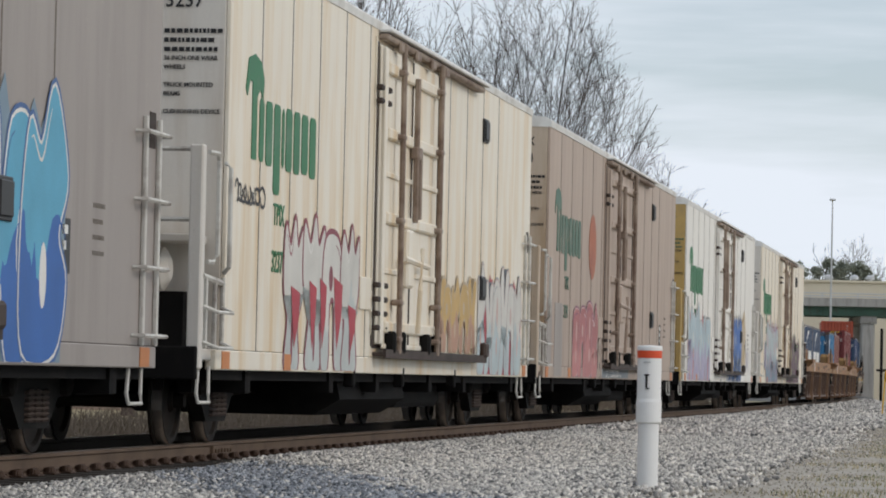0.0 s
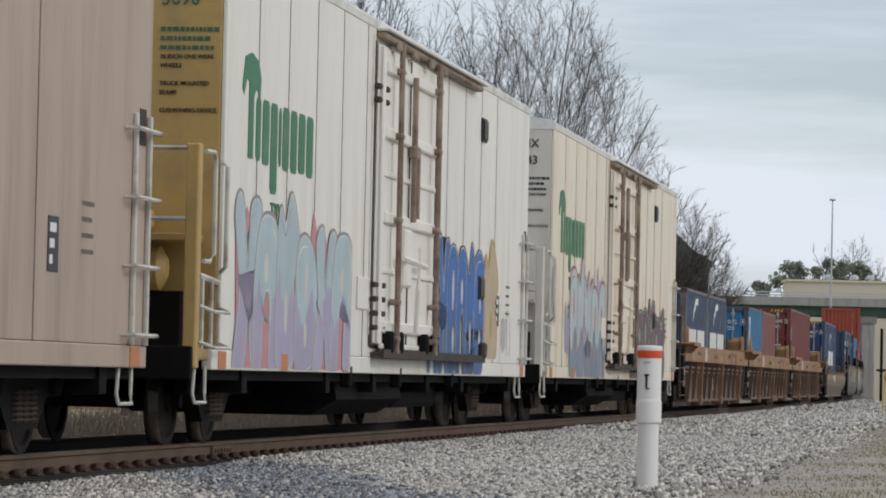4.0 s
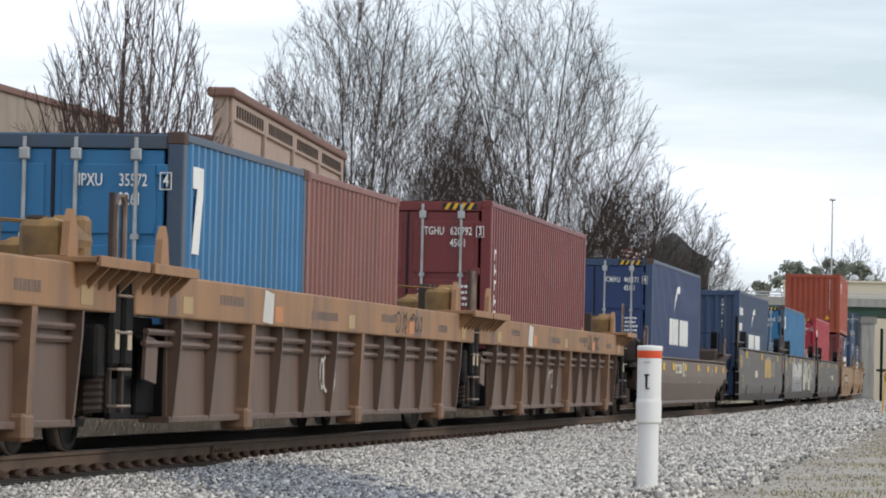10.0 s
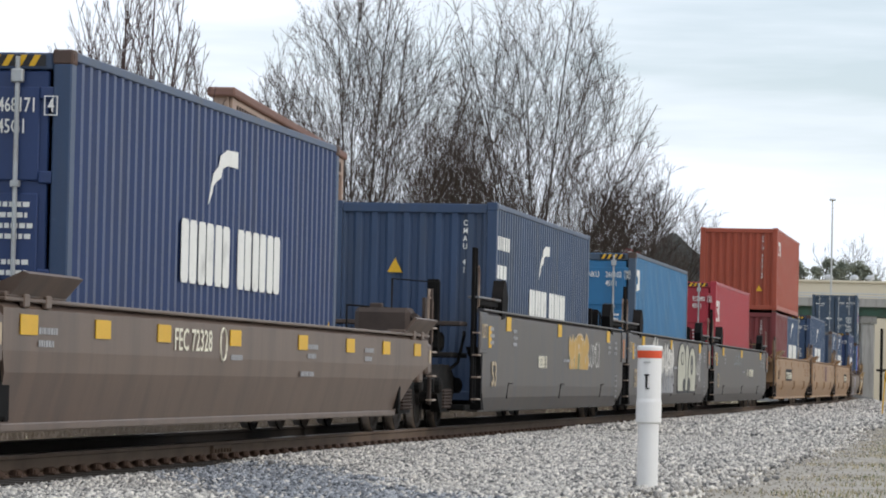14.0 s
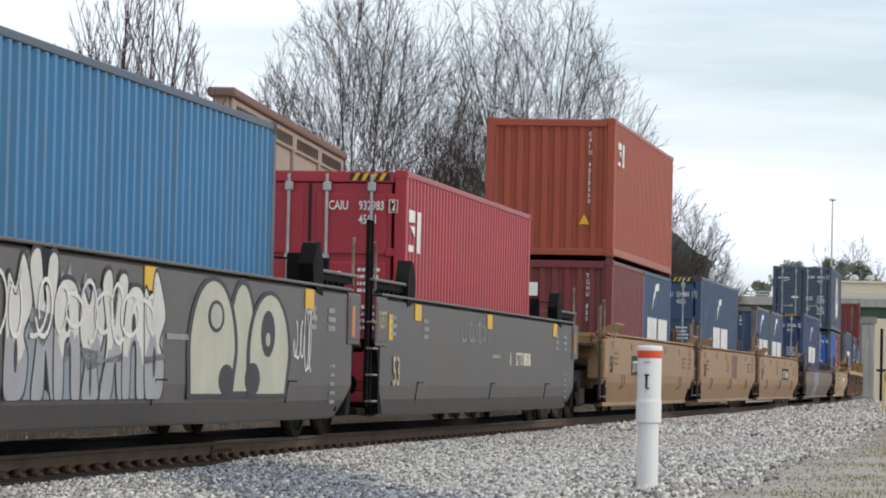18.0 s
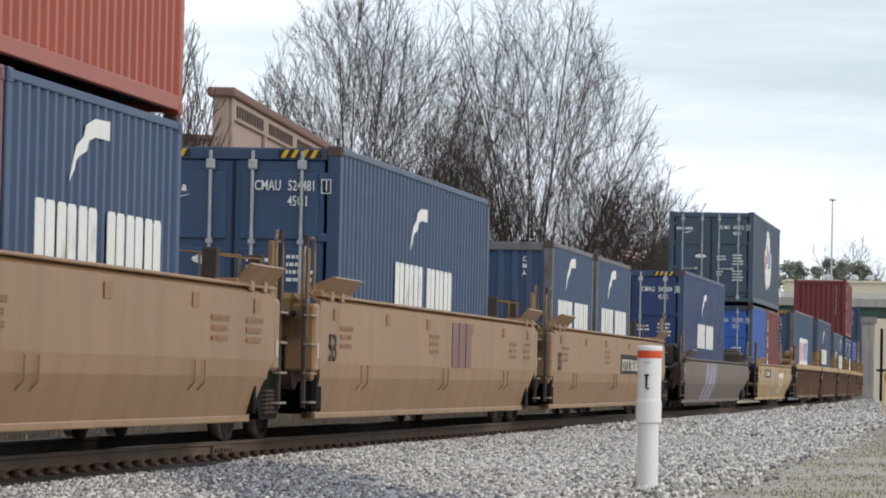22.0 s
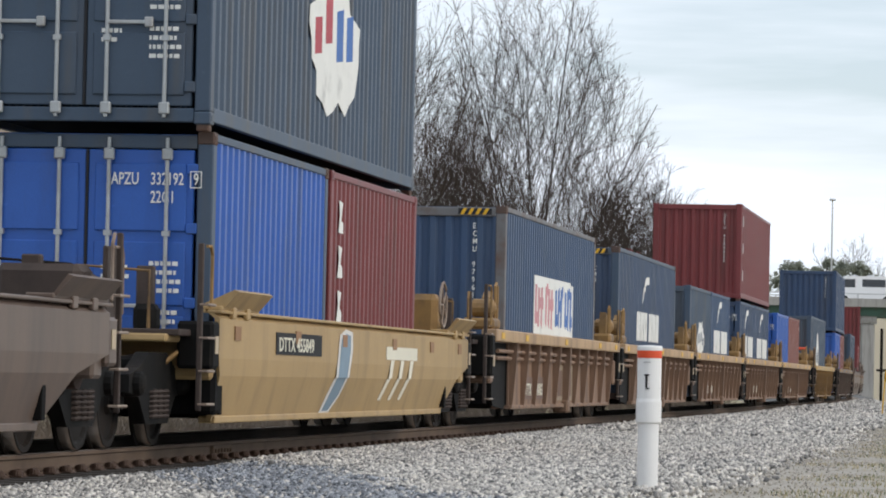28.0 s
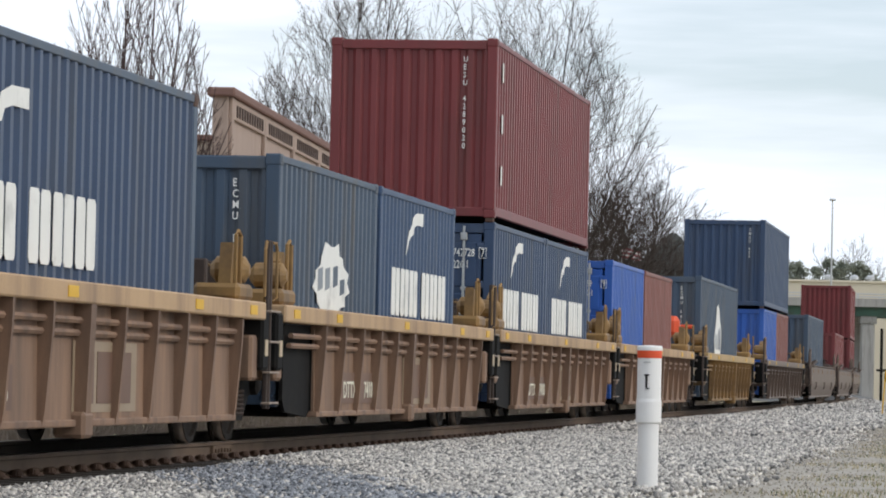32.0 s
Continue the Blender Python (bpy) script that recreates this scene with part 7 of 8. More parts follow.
# ---- road traffic on the bridge ----
def road_car(kind, paint, label):
    """A car, pickup or van: body shell, glass, wheels; its front towards +x."""
    ob = thing({"pickup": "pickup_truck", "van": "van", "car": "car"}[kind], label, kind, "vehicles on the bridge")
    side = {"car": [(-2.3, 0.35), (2.3, 0.35), (2.35, 0.7), (1.2, 0.92), (0.45, 1.42), (-1.2, 1.45), (-2.0, 1.0), (-2.35, 0.9)],
            "pickup": [(-2.8, 0.5), (2.8, 0.5), (2.85, 1.05), (1.4, 1.2), (0.8, 1.85), (-0.7, 1.9), (-0.95, 1.25), (-2.85, 1.25)],
            "van": [(-2.9, 0.45), (2.9, 0.45), (2.9, 1.1), (2.4, 1.3), (1.8, 2.35), (-2.8, 2.4), (-2.9, 1.4)]}[kind]
    glass = {"car": [(-1.75, 1.0), (0.95, 0.98), (0.4, 1.36), (-1.15, 1.38)], "pickup": [(-0.75, 1.28), (1.15, 1.25), (0.72, 1.78), (-0.6, 1.8)], "van": [(-1.7, 1.45), (0.3, 1.45), (0.3, 2.1), (-1.7, 2.1)]}[kind]
    part("body", mesh_of(("car_body", kind), lambda: prism(side, -0.9, 0.9), paint), ob)
    for y in (-0.912, 0.88):
        part("side_glass", mesh_of(("car_glass", kind, y), lambda: prism(glass, y, y + 0.032), M["carglass"]), ob)
    if kind == "van":
        part("side_glass", mesh_of(("van_glass",), lambda: prism([(0.9, 1.4), (2.2, 1.4), (1.8, 2.1), (0.9, 2.1)], -0.912, 0.912), M["carglass"]), ob)
    tyre = mesh_of(("car_wheel",), lambda: lathe([(0.2, -0.12), (0.33, -0.1), (0.34, 0.1), (0.2, 0.12)], 14), M["tyre"])
    ax = {"car": 1.4, "pickup": 1.75, "van": 1.8}[kind]
    for x in (-ax, ax):
        for y in (-0.82, 0.82):
            part("wheel", tyre, ob, pose(x, y, 0.34))
    return ob


TRAFFIC = [(road_car("pickup", M["cardark"], "dark pickup truck crossing the bridge"), 2.5, 32.2, 9.1, 326.0),
           (road_car("car", M["carwhite"], "white car crossing the bridge"), 11.5, 34.6, -6.7, 329.5),
           (road_car("pickup", M["carwhite"], "white pickup truck crossing the bridge"), 12.5, 36.6, -6.7, 329.5),
           (road_car("car", M["carsilver"], "silver car crossing the bridge"), 19.0, 34.9, -6.7, 329.5),
           (road_car("van", M["carwhite"], "white van crossing the bridge"), 28.0, 36.4, -6.7, 329.5)]


def road_pose(row, t):
    ob, t0, x0, v, y = row
    return pose(x0 + v * (t - t0), y, 7.72, 0, 0, 0 if v > 0 else 180)


# ---- the train, from its head to its tail ----
R = []
R.append(reefer(-38.0, -16.05, M["greyed"], "grey-dusted white refrigerator car with blue graffiti", M["dullgreen"]))
R.append(reefer(-13.25, 8.75, M["white"], "white refrigerator car with green company mark and red graffiti", M["green"], M["endwall"], "3237"))
R.append(reefer(11.05, 33.1, M["dusty"], "pinkish dusty refrigerator car with green mark and pink graffiti", M["dullgreen"], M["endtan"], "3134"))
R.append(reefer(36.1, 58.0, M["white_new"], "clean white refrigerator car with pastel graffiti", M["green"], M["yellowed"], "3090"))
R.append(reefer(61.1, 82.9, M["white"], "white refrigerator car with grey and plum graffiti", M["green"], M["endwall"], "3243"))
G = M
HL = 11.0
graffiti(R[0], 13.8 - HL, 0.73, 5.0, 2.17, G["g_cyan"], G["g_cobalt"], 101, "slant tooth slant spike", second=G["g_steel"], rim=G["g_white"], shade=G["g_blue"])
graffiti(R[1], 2.8 - HL, 0.73, 4.3, 1.60, G["g_pale"], G["g_wine"], 102, "tooth tooth arch tooth", rim=None, shade=G["g_mist"])
for k, (a, ww, hh) in enumerate(((0.35, 0.5, 0.62), (1.35, 0.42, 0.7), (1.95, 0.4, 0.74), (2.75, 0.55, 0.78), (3.65, 0.5, 0.5))):
    part("graffiti_drip", mesh_of(("graffiti_drip", k), lambda: ([(0, 0, hh), (ww, 0, hh * 0.9), (ww * 0.9, 0, hh * 0.45), (ww * 0.45, 0, 0), (ww * 0.2, 0, hh * 0.5)], [(0, 1, 2, 3, 4)]), G["g_red"]), R[1], pose(2.8 - HL + a, -1.535, 0.95), "red sprayed wedge")
graffiti(R[1], 12.75 - HL, 1.0, 3.6, 1.0, G["g_amber"], G["g_tan"], 103, "slant arch spike arch slant", second=None, shade=G["g_clay"])
graffiti(R[1], 16.6 - HL, 0.73, 4.5, 1.45, G["g_pale"], G["g_slate"], 104, "spike slant bowl slant arch spike", second=G["g_red"], rim=G["g_blush"], shade=G["g_frost"])
graffiti(R[2], 3.45 - HL, 0.73, 3.8, 1.27, G["g_coral"], G["g_plum"], 105, "bowl arch bowl spike", rim=G["g_blush"], shade=G["g_rose"])
for a, ww, z0, z1 in ((0.02, 0.55, 0.95, 1.95), (0.95, 1.05, 0.74, 1.9)):
    part("paint_patch", mesh_of(("paint_patch", a), lambda: box(0, ww, -0.003, 0.003, 0, z1 - z0), M["greyed"]), R[2], pose(a - HL, -1.524, z0), "grey overpainted patch")
part("paint_patch", mesh_of(("dark_paint_patch",), lambda: box(0, 4.6, -0.003, 0.003, 0, 0.16), M["g_slate"]), R[2], pose(7.95 - HL, -1.528, 0.735), "dark grey overpainted patch")
scrawl(R[2], 8.6 - HL, 0.74, 2.6, 0.15, G["g_white"], 320, 9, -1.534, 0.014)
part("painted_mark", mesh_of(("fruit",), lambda: prism([(0.54 * math.cos(a * 0.2618), 0.55 * math.sin(a * 0.2618)) for a in range(24)], -0.003, 0.003), M["peach"]), R[2], pose(6.15 - HL, -1.527, 2.95), "faded orange fruit disc")
graffiti(R[2], 7.35 - HL, 0.73, 0.9, 0.8, G["dusty"], G["g_black"], 106, "bowl arch")
graffiti(R[3], 0.6 - HL, 0.73, 6.2, 1.67, G["g_sky"], G["g_slate"], 107, "slant arch spike bowl slant arch", second=G["g_pink"], rim=G["g_pale"], shade=G["g_lilac"])
graffiti(R[3], 12.4 - HL, 0.73, 4.9, 1.75, G["g_blue"], G["g_black"], 108, "arch slant bowl arch spike bowl", rim=G["g_pale"], shade=G["g_cobalt"])
graffiti(R[3], 17.45 - HL, 0.95, 1.3, 1.6, G["g_tan"], G["g_ochre"], 109, "spike")
graffiti(R[4], 2.6 - HL, 0.73, 5.3, 1.95, G["g_frost"], G["g_wine"], 110, "bowl spike tooth bowl arch", second=G["g_lilac"], rim=G["g_rose"], shade=G["g_steel"])
graffiti(R[4], 12.5 - HL, 0.73, 7.0, 1.50, G["g_aubergine"], G["g_black"], 111, "slant arch bowl slant arch spike", second=G["g_plum"], rim=G["g_lime"])

scrawl(R[1], 0.1 - HL, 2.24, 1.6, 0.26, G["g_black"], 310, 9, None, 0.016)
scrawl(R[4], 0.1 - HL, 1.5, 0.55, 1.15, G["g_slate"], 311, 7, None, 0.014)
scrawl(R[3], 19.2 - HL, 0.95, 0.9, 0.7, G["g_lilac"], 312, 6, None, 0.014)
scrawl(R[4], 1.9 - HL, 1.05, 0.6, 0.9, G["g_lilac"], 313, 5, None, 0.05)
WB, WT, WY, WG = M["wellbrown"], M["welltan"], M["wellyellow"], M["wellgrey"]
W1 = [well_ribbed(86.3, 106.3, M["ribbrown"], M["sill"], M["gear"], "brown ribbed well car with a rusty orange top beam", zt=1.52, trucks=(True, False)),
      well_ribbed(107.0, 127.0, M["ribbrown"], M["sill"], M["gear"], "brown ribbed well car with a rusty orange top beam", zt=1.52, trucks=(True, False)),
      well_ribbed(127.6, 146.9, M["ribbrown"], M["sill"], M["gear"], "brown ribbed well car with a rusty orange top beam", zt=1.52, trucks=(True, True), couple=(False, 3.9))]
W2 = [well_smooth(152.3, 172.5, WB, M["dark"], "plain-sided brown well car with yellow reflectors", 1.18, couple=(True, 3.4), slant=1.8)]
W3 = [well_smooth(177.4, 196.3, WG, M["dark"], "dark grey well car with pale yellow graffiti", 1.61, style=1, trucks=(True, False)),
      well_smooth(197.6, 216.4, WG, M["dark"], "dark grey well car covered in white graffiti", 1.61, style=1, trucks=(True, False)),
      well_smooth(218.3, 237.8, WG, M["dark"], "dark grey well car with white stencils", 1.61, style=1, trucks=(True, True), couple=(False, 3.9))]
W4 = [well_smooth(243.0, 261.5, WT, M["gear"], "tan well car with black number panel", 1.51, trucks=(True, False)),
      well_smooth(264.0, 282.2, WT, M["gear"], "tan well car with faded purple lettering", 1.51, trucks=(True, False)),
      well_smooth(284.6, 303.7, WT, M["gear"], "tan well car with black number panel", 1.51, trucks=(True, True), couple=(False, 4.0))]
W5 = [well_smooth(309.1, 329.2, WB, M["dark"], "plain-sided brown well car with pale graffiti", 1.2, couple=(True, 3.0), slant=1.8, squares=False)]
W6 = [well_smooth(333.5, 349.6, WY, M["gear"], "yellow well car with black number panel", 1.235, style=2, couple=(True, 1.6), slant=1.6, wheel=True)]
W7 = [well_ribbed(a, b, M["ribrust"], M["sill2"], M["gear"], "rusty brown ribbed well car with a pale yellow top beam", 1.38, style=2, trucks=(True, last), couple=(False, 3.0 if last else False), ribs=11) for a, b, last in ((352.3, 369.2, False), (370.2, 385.6, False), (386.6, 402.0, False), (402.8, 418.6, False), (419.5, 435.8, True))]
W8 = [well_ribbed(439.8, 456.0, M["gear"], WY, M["gear"], "short yellow ribbed well car", style=2, couple=(False, 4.0), ribs=12),
      well_ribbed(461.8, 481.8, WB, WB, M["gear"], "brown ribbed well car", style=2, couple=(False, 3.5), ribs=12)]
W9 = [well_smooth(486.8, 507.0, WB, M["dark"], "plain-sided brown-grey well car", couple=(True, 3.6)),
      well_smooth(512.0, 531.2, WB, M["dark"], "plain-sided brown-grey well car", couple=(True, 2.6)),
      well_smooth(535.5, 554.5, WB, M["dark"], "plain-sided brown-grey well car", couple=(True, 2.6))]

BASE = 0.34
L20, L40, HS, HC = 6.058, 12.192, 2.591, 2.896


def load(ob, s_front, z=BASE):
    return ride(ob, s_front + ob["L"] / 2, z)


def box20(paint, s, label, front="wall", z=0.27, **k):
    return load(container(paint, L20, HS, front, label, **k), s, z)


def box40(paint, s, label, front="door", high=True, z=BASE, **k):
    return load(container(paint, L40, HC if high else HS, front, label, high_lock=z < 2, **k), s, z)


RG = M["railgrey"]
c = box20(M["navyblue"], 89.3, "navy blue twenty-foot container with white carrier mark", frame_paint=RG)
carrier_mark(c, 0.92, 1.08, 0.58, 4.45)
c = box20(M["navyblue"], 95.45, "navy blue twenty-foot container with white carrier mark", frame_paint=RG)
carrier_mark(c, 0.92, 1.08, 0.58, 4.45)
c = box20(M["skyblue"], 109.9, "bright blue twenty-foot container, its doors forward", "door", frame_paint=M["greyblue"])
code(c, "IPXU", "35572", "4", "2261")
mark(c, "near", -2.6, 1.5, mesh_of(("owner_flag",), lambda: join(prism([(0, 0), (0.3, 0), (0.45, 0.55), (0.45, 0.8), (0, 0.8), (0, 0.6), (0.2, 0.6)], -0.003, 0.003)), M["ink"]), "painted_mark", -0.008)
box20(M["redbrown"], 116.05, "faded red-brown twenty-foot container")
c = box40(M["maroon"], 130.4, "maroon forty-foot container with doors forward", stripes=True)
code(c, "TGHU", "620792", "3", "45G1")
mark(c, "near", 5.65, 0.42, mesh_of(("yellow_placard",), lambda: box(0, 0.26, -0.003, 0.003, 0, 0.3), M["yellow"]), "placard", 0.0)
mark(c, "near", 5.7, 0.95, mesh_of(("yellow_label",), lambda: box(0, 0.12, -0.003, 0.003, 0, 0.3), M["yellow"]), "placard", 0.0)
for i in range(5):
    mark(c, "near", -5.72, 2.05 - i * 0.22, mesh_of(("side_glyph", i % 2), lambda: join(box(0, 0.05, -0.003, 0.003, 0, 0.16), box(0.05, 0.17, -0.003, 0.003, 0.1 - 0.06 * (i % 2), 0.15 - 0.06 * (i % 2))), M["ink"]), "painted_mark", 0.0)
c = box40(M["deepblue"], 155.1, "deep blue forty-foot container with white carrier mark", stripes=True, frame_paint=M["navyblue"])
code(c, "CMAU", "468171", "4", "45G1")
carrier_mark(c, 4.2)
for k in range(4):
    mark(c, "near", 2.6 + 0.62 * k, 0.72, bars(1, 0.5, 0.16, 0.05, M["ink"], 60 + k), "small_print", -0.006)["kind"] = "stuff"
warning_triangle(c, "near", 5.55, 0.75, 0.2)
warning_triangle(c, "front", -0.95, 0.95, 0.3)
c = box40(M["navyblue"], 180.4, "navy blue forty-foot container, its plain end forward", "wall")
carrier_mark(c, 3.95)
warning_triangle(c, "front", -0.38, 1.86, 0.22)
for k in range(2):
    mark(c, "near", -5.95, 2.42 - 0.42 * k, bars(1, 1.7 - 0.8 * k, 0.2, 0.05, M["ink"], 70 + k), "small_print", -0.006)["kind"] = "stuff"
upright_code(c, "CMAU 41")
c = box40(M["skyblue"], 200.9, "bright blue forty-foot container with doors forward", stripes=True, frame_paint=M["greyblue"])
code(c, "INKU", "266102", "2", "45G1")
owner_sign(c, 0.31, 2.13, 0.56, 0.43, 1)
c = box40(M["red"], 221.52, "bright red forty-foot container with doors forward", stripes=True)
code(c, "CAIU", "932983", "2", "45G1")
owner_sign(c, 0.25, 1.9, 0.95, 0.52)
c = box20(M["maroon"], 246.0, "maroon twenty-foot container under a stacked one", z=0.35)
upright_code(c, "TGHU 022")
for i, shape in enumerate([box(0.27 * k, 0.27 * k + 0.22, -0.003, 0.003, 0, 0.25 + (0.06 if k == 0 else 0)) for k in range(3)]):
    mark(c, "front", -0.95, 1.9, mesh_of(("lessor_shape", i), lambda: shape, M["ink"]), "painted_stroke", -0.012)
c = box20(M["navyfaded"], 252.15, "navy blue twenty-foot container with white carrier mark", z=0.35)
carrier_mark(c, 0.92, 1.08, 0.58, 4.45)
c = box40(M["orange"], 246.0, "orange-red forty-foot container stacked on two shorter ones", "wall", False, 3.0)
upright_code(c, "CAIU 4058260")
owner_sign(c, 0.66, 1.75, 1.1, 0.43)
warning_triangle(c, "front", 0.56, 0.6, 0.2)
c = box40(M["navyfaded"], 266.4, "navy blue forty-foot container with white carrier mark", stripes=True, frame_paint=M["navyblue"])
code(c, "CMAU", "524481", "1", "45G1")
carrier_mark(c, 3.95)
c = box20(M["navyfaded"], 286.2, "navy blue twenty-foot container with white carrier mark", z=0.35, frame_paint=RG)
carrier_mark(c, 0.92, 1.08, 0.58, 4.45)
upright_code(c, "CMA")
c = box20(M["navyfaded"], 292.9, "navy blue twenty-foot container with white carrier mark", z=0.35, frame_paint=RG)
carrier_mark(c, 0.92, 1.08, 0.58, 4.45)
c = box40(M["deepblue"], 311.2, "deep blue forty-foot container with white carrier mark", stripes=True, frame_paint=M["navyblue"])
code(c, "CMAU", "545804", "8", "45G1")
carrier_mark(c, 3.95)
warning_triangle(c, "front", -0.95, 0.95, 0.3)
c = box20(M["brightblue"], 334.2, "vivid blue twenty-foot container, its doors forward", "door", z=0.35, frame_paint=M["greyblue"])
code(c, "APZU", "332192", "9", "22G1")
c = box20(M["maroon"], 340.45, "dark red twenty-foot container under a stacked one", z=0.35)
for i in range(4):
    mark(c, "near", -2.55, 0.42 + 0.5 * i, mesh_of(("upright_sign", i), lambda: prism([(0.02 * i, 0), (0.34, 0), (0.32, 0.12), (0.2, 0.2 - 0.02 * i), (0.30, 0.34), (0.06, 0.36), (0.12, 0.2)], -0.003, 0.003), M["ink"]), "painted_mark", -0.008)
c = box40(M["greyblue"], 334.0, "grey-blue forty-foot container stacked on two shorter ones", "door", False, 3.0)
code(c, "ECMU", "408152", "0", "42G1")
emblem(c, 4.9, 0.55, 3.1, 1.75, 5, (M["g_red"], M["g_blue"]))
c = box40(M["navyfaded"], 355.0, "navy blue forty-foot container with a patched carrier mark", "wall", stripes=True, frame_paint=RG)
upright_code(c, "ECMU 9796122")
side_panel_sign(c, 3.5, 1.04, 5.3, 0.94, 6, (M["g_pink"], M["g_pink"], M["g_blue"], M["g_blue"]))
c = box40(M["navyblue"], 371.3, "navy blue forty-foot container with white carrier mark", "wall", stripes=True, frame_paint=M["greyblue"])
upright_code(c, "ECMU 9868")
carrier_mark(c, 3.7)
c = box20(M["greyblue"], 387.5, "grey-blue twenty-foot container with a patched white mark", z=0.35)
upright_code(c, "ECMU 15")
emblem(c, 2.0, 0.95, 2.2, 0.85, 8, (M["g_slate"], M["greyblue"]))
c = box20(M["navyfaded"], 393.8, "navy blue twenty-foot container with white carrier mark", z=0.35)
carrier_mark(c, 0.92, 1.08, 0.58, 4.45)
c = box20(M["navyblue"], 403.75, "navy blue twenty-foot container, its doors forward", "door", z=0.35)
code(c, "ECMU", "742728", "7", "22G1")
carrier_mark(c, 0.92, 1.08, 0.58, 4.45)
c = box20(M["navyblue"], 409.95, "navy blue twenty-foot container with white carrier mark", z=0.35)
carrier_mark(c, 0.92, 1.08, 0.58, 4.45)
c = box40(M["maroon"], 403.7, "dark red forty-foot container stacked on two shorter ones", "wall", False, 3.0)
upright_code(c, "UESU 4289020")
for i in range(3):
    mark(c, "near", -5.5, 2.0 - i * 0.75, mesh_of(("side_glyph", 2), lambda: box(0, 0.12, -0.003, 0.003, 0, 0.28), M["ink"]), "painted_mark", 0.0)
c = box20(M["brightblue"], 420.2, "vivid blue twenty-foot container, its doors forward", "door", z=0.35)
code(c, "APZU", "3059", "9", "22G1")
c = box20(M["redbrown"], 426.6, "faded red-brown twenty-foot container", z=0.35)
c = box40(M["greyblue"], 440.5, "dark grey-blue forty-foot container with white graffiti-like mark", "wall")
upright_code(c, "ECMU 94270")
emblem(c, 4.4, 0.6, 2.2, 1.7, 9, (M["g_slate"], M["greyblue"]))
c = box20(M["brightblue"], 463.8, "vivid blue twenty-foot container under a stacked one", z=0.35)
c = box20(M["redbrown"], 470.0, "faded red-brown twenty-foot container under a stacked one", z=0.35)
c = box40(M["navyblue"], 463.7, "navy blue forty-foot container stacked on two shorter ones", "wall", False, 3.0)
upright_code(c, "CMAU 406")
c = box40(M["greyblue"], 488.5, "dark grey-blue forty-foot container with a white patch", "wall")
c = box40(M["maroon"], 513.4, "dark red forty-foot container", "wall", False, 0.35)
c = box40(M["maroon"], 537.6, "dark red forty-foot container under a stacked one", "wall", False, 0.35)
c = box40(M["maroon"], 537.6, "dark red forty-foot container stacked on another", "wall", False, 3.0)


# ---- stencils, number panels and graffiti on the well cars ----
def well_text(car, x, z, body, size, material, y=-1.468, narrow=0.7):
    part("lettering", text_mesh(body, size, material, narrow=narrow), car, pose(x - car["L"] / 2, y, z))


def number_panel(car, x, z, w, h, body, size):
    part("number_panel", mesh_of(("number_panel", w, h), lambda: box(0, w, -0.004, 0.004, 0, h), M["gasket"]), car, pose(x - car["L"] / 2, -1.466, z), "black number panel")
    well_text(car, x + 0.12, z + h * 0.16, body, size * 1.12, M["cream"], -1.472, 1.62)


def print_block(car, x, z, rows, w, ink="g_grey"):
    part("small_print", bars(rows, w, 0.05, 0.045, M[ink], 31 + rows), car, pose(x - car["L"] / 2, -1.468, z))["kind"] = "stuff"


for car in W3:
    well_text(car, 0.85, 0.58, "53", 0.36, M["g_tan"], -1.475, 1.1)
    for x in (0.7, 3.2, car["L"] - 2.6, car["L"] - 1.5):
        print_block(car, x, 1.4, 3, 0.45)
    print_block(car, 9.5, 1.02, 1, 1.2)
    well_text(car, -0.3, 1.24, "125T", 0.2, M["g_tan"], -1.488, 0.95)
    part("small_print", bars(5, 0.30, 0.035, 0.06, M["g_grey"], 44), car, pose(car["L"] / 2 - 1.35, -1.468, 0.8))
well_text(W3[2], 11.35, 0.88, "A", 0.2, M["cream"], narrow=0.9)
well_text(W3[2], 12.05, 0.88, "DTTX 888386", 0.2, M["cream"], narrow=1.05)
well_text(W3[0], 6.2, 0.86, "88386 B", 0.2, M["cream"], narrow=1.15)
graffiti(W3[0], 10.2 - W3[0]["L"] / 2, 0.86, 2.9, 0.62, M["g_ochre"], M["g_tan"], 201, "tooth arch spike", -1.468, M["g_olive"])
graffiti(W3[1], 4.2 - W3[1]["L"] / 2, 0.45, 5.2, 1.10, M["g_pale"], M["g_black"], 202, "spike slant arch tooth slant arch spike", -1.466, M["g_slate"], shade=M["g_grey"])
scrawl(W3[1], 3.7 - W3[1]["L"] / 2, 0.9, 5.6, 0.5, M["g_white"], 301, 12, -1.4755, 0.02)
bubble_face(W3[1], 10.2 - W3[1]["L"] / 2, 0.45, 5.1, 1.14, M["g_cream"], M["g_black"], -1.465)
scrawl(W3[1], 15.3 - W3[1]["L"] / 2, 0.7, 1.2, 0.7, M["g_white"], 302, 6, -1.4665, 0.016)
scrawl(W3[0], 13.2 - W3[0]["L"] / 2, 0.9, 1.6, 0.45, M["g_white"], 303, 6, -1.4665, 0.016)
scrawl(W3[2], 6.6 - W3[2]["L"] / 2, 1.15, 2.6, 0.3, M["g_slate"], 304, 8, -1.4665, 0.02)
for car in W4:
    well_text(car, 0.5, 0.84, "53", 0.30, M["rustdark"], -1.475, 1.1)
    for x in (1.2, 7.6, car["L"] - 3.0, car["L"] - 1.4):
        print_block(car, x, 1.22, 3, 0.8, "sill")
number_panel(W4[0], 4.43, 0.80, 3.3, 0.37, "DTTX 766160", 0.2)
number_panel(W4[2], 10.4, 0.82, 3.3, 0.36, "DTTX 766160", 0.2)
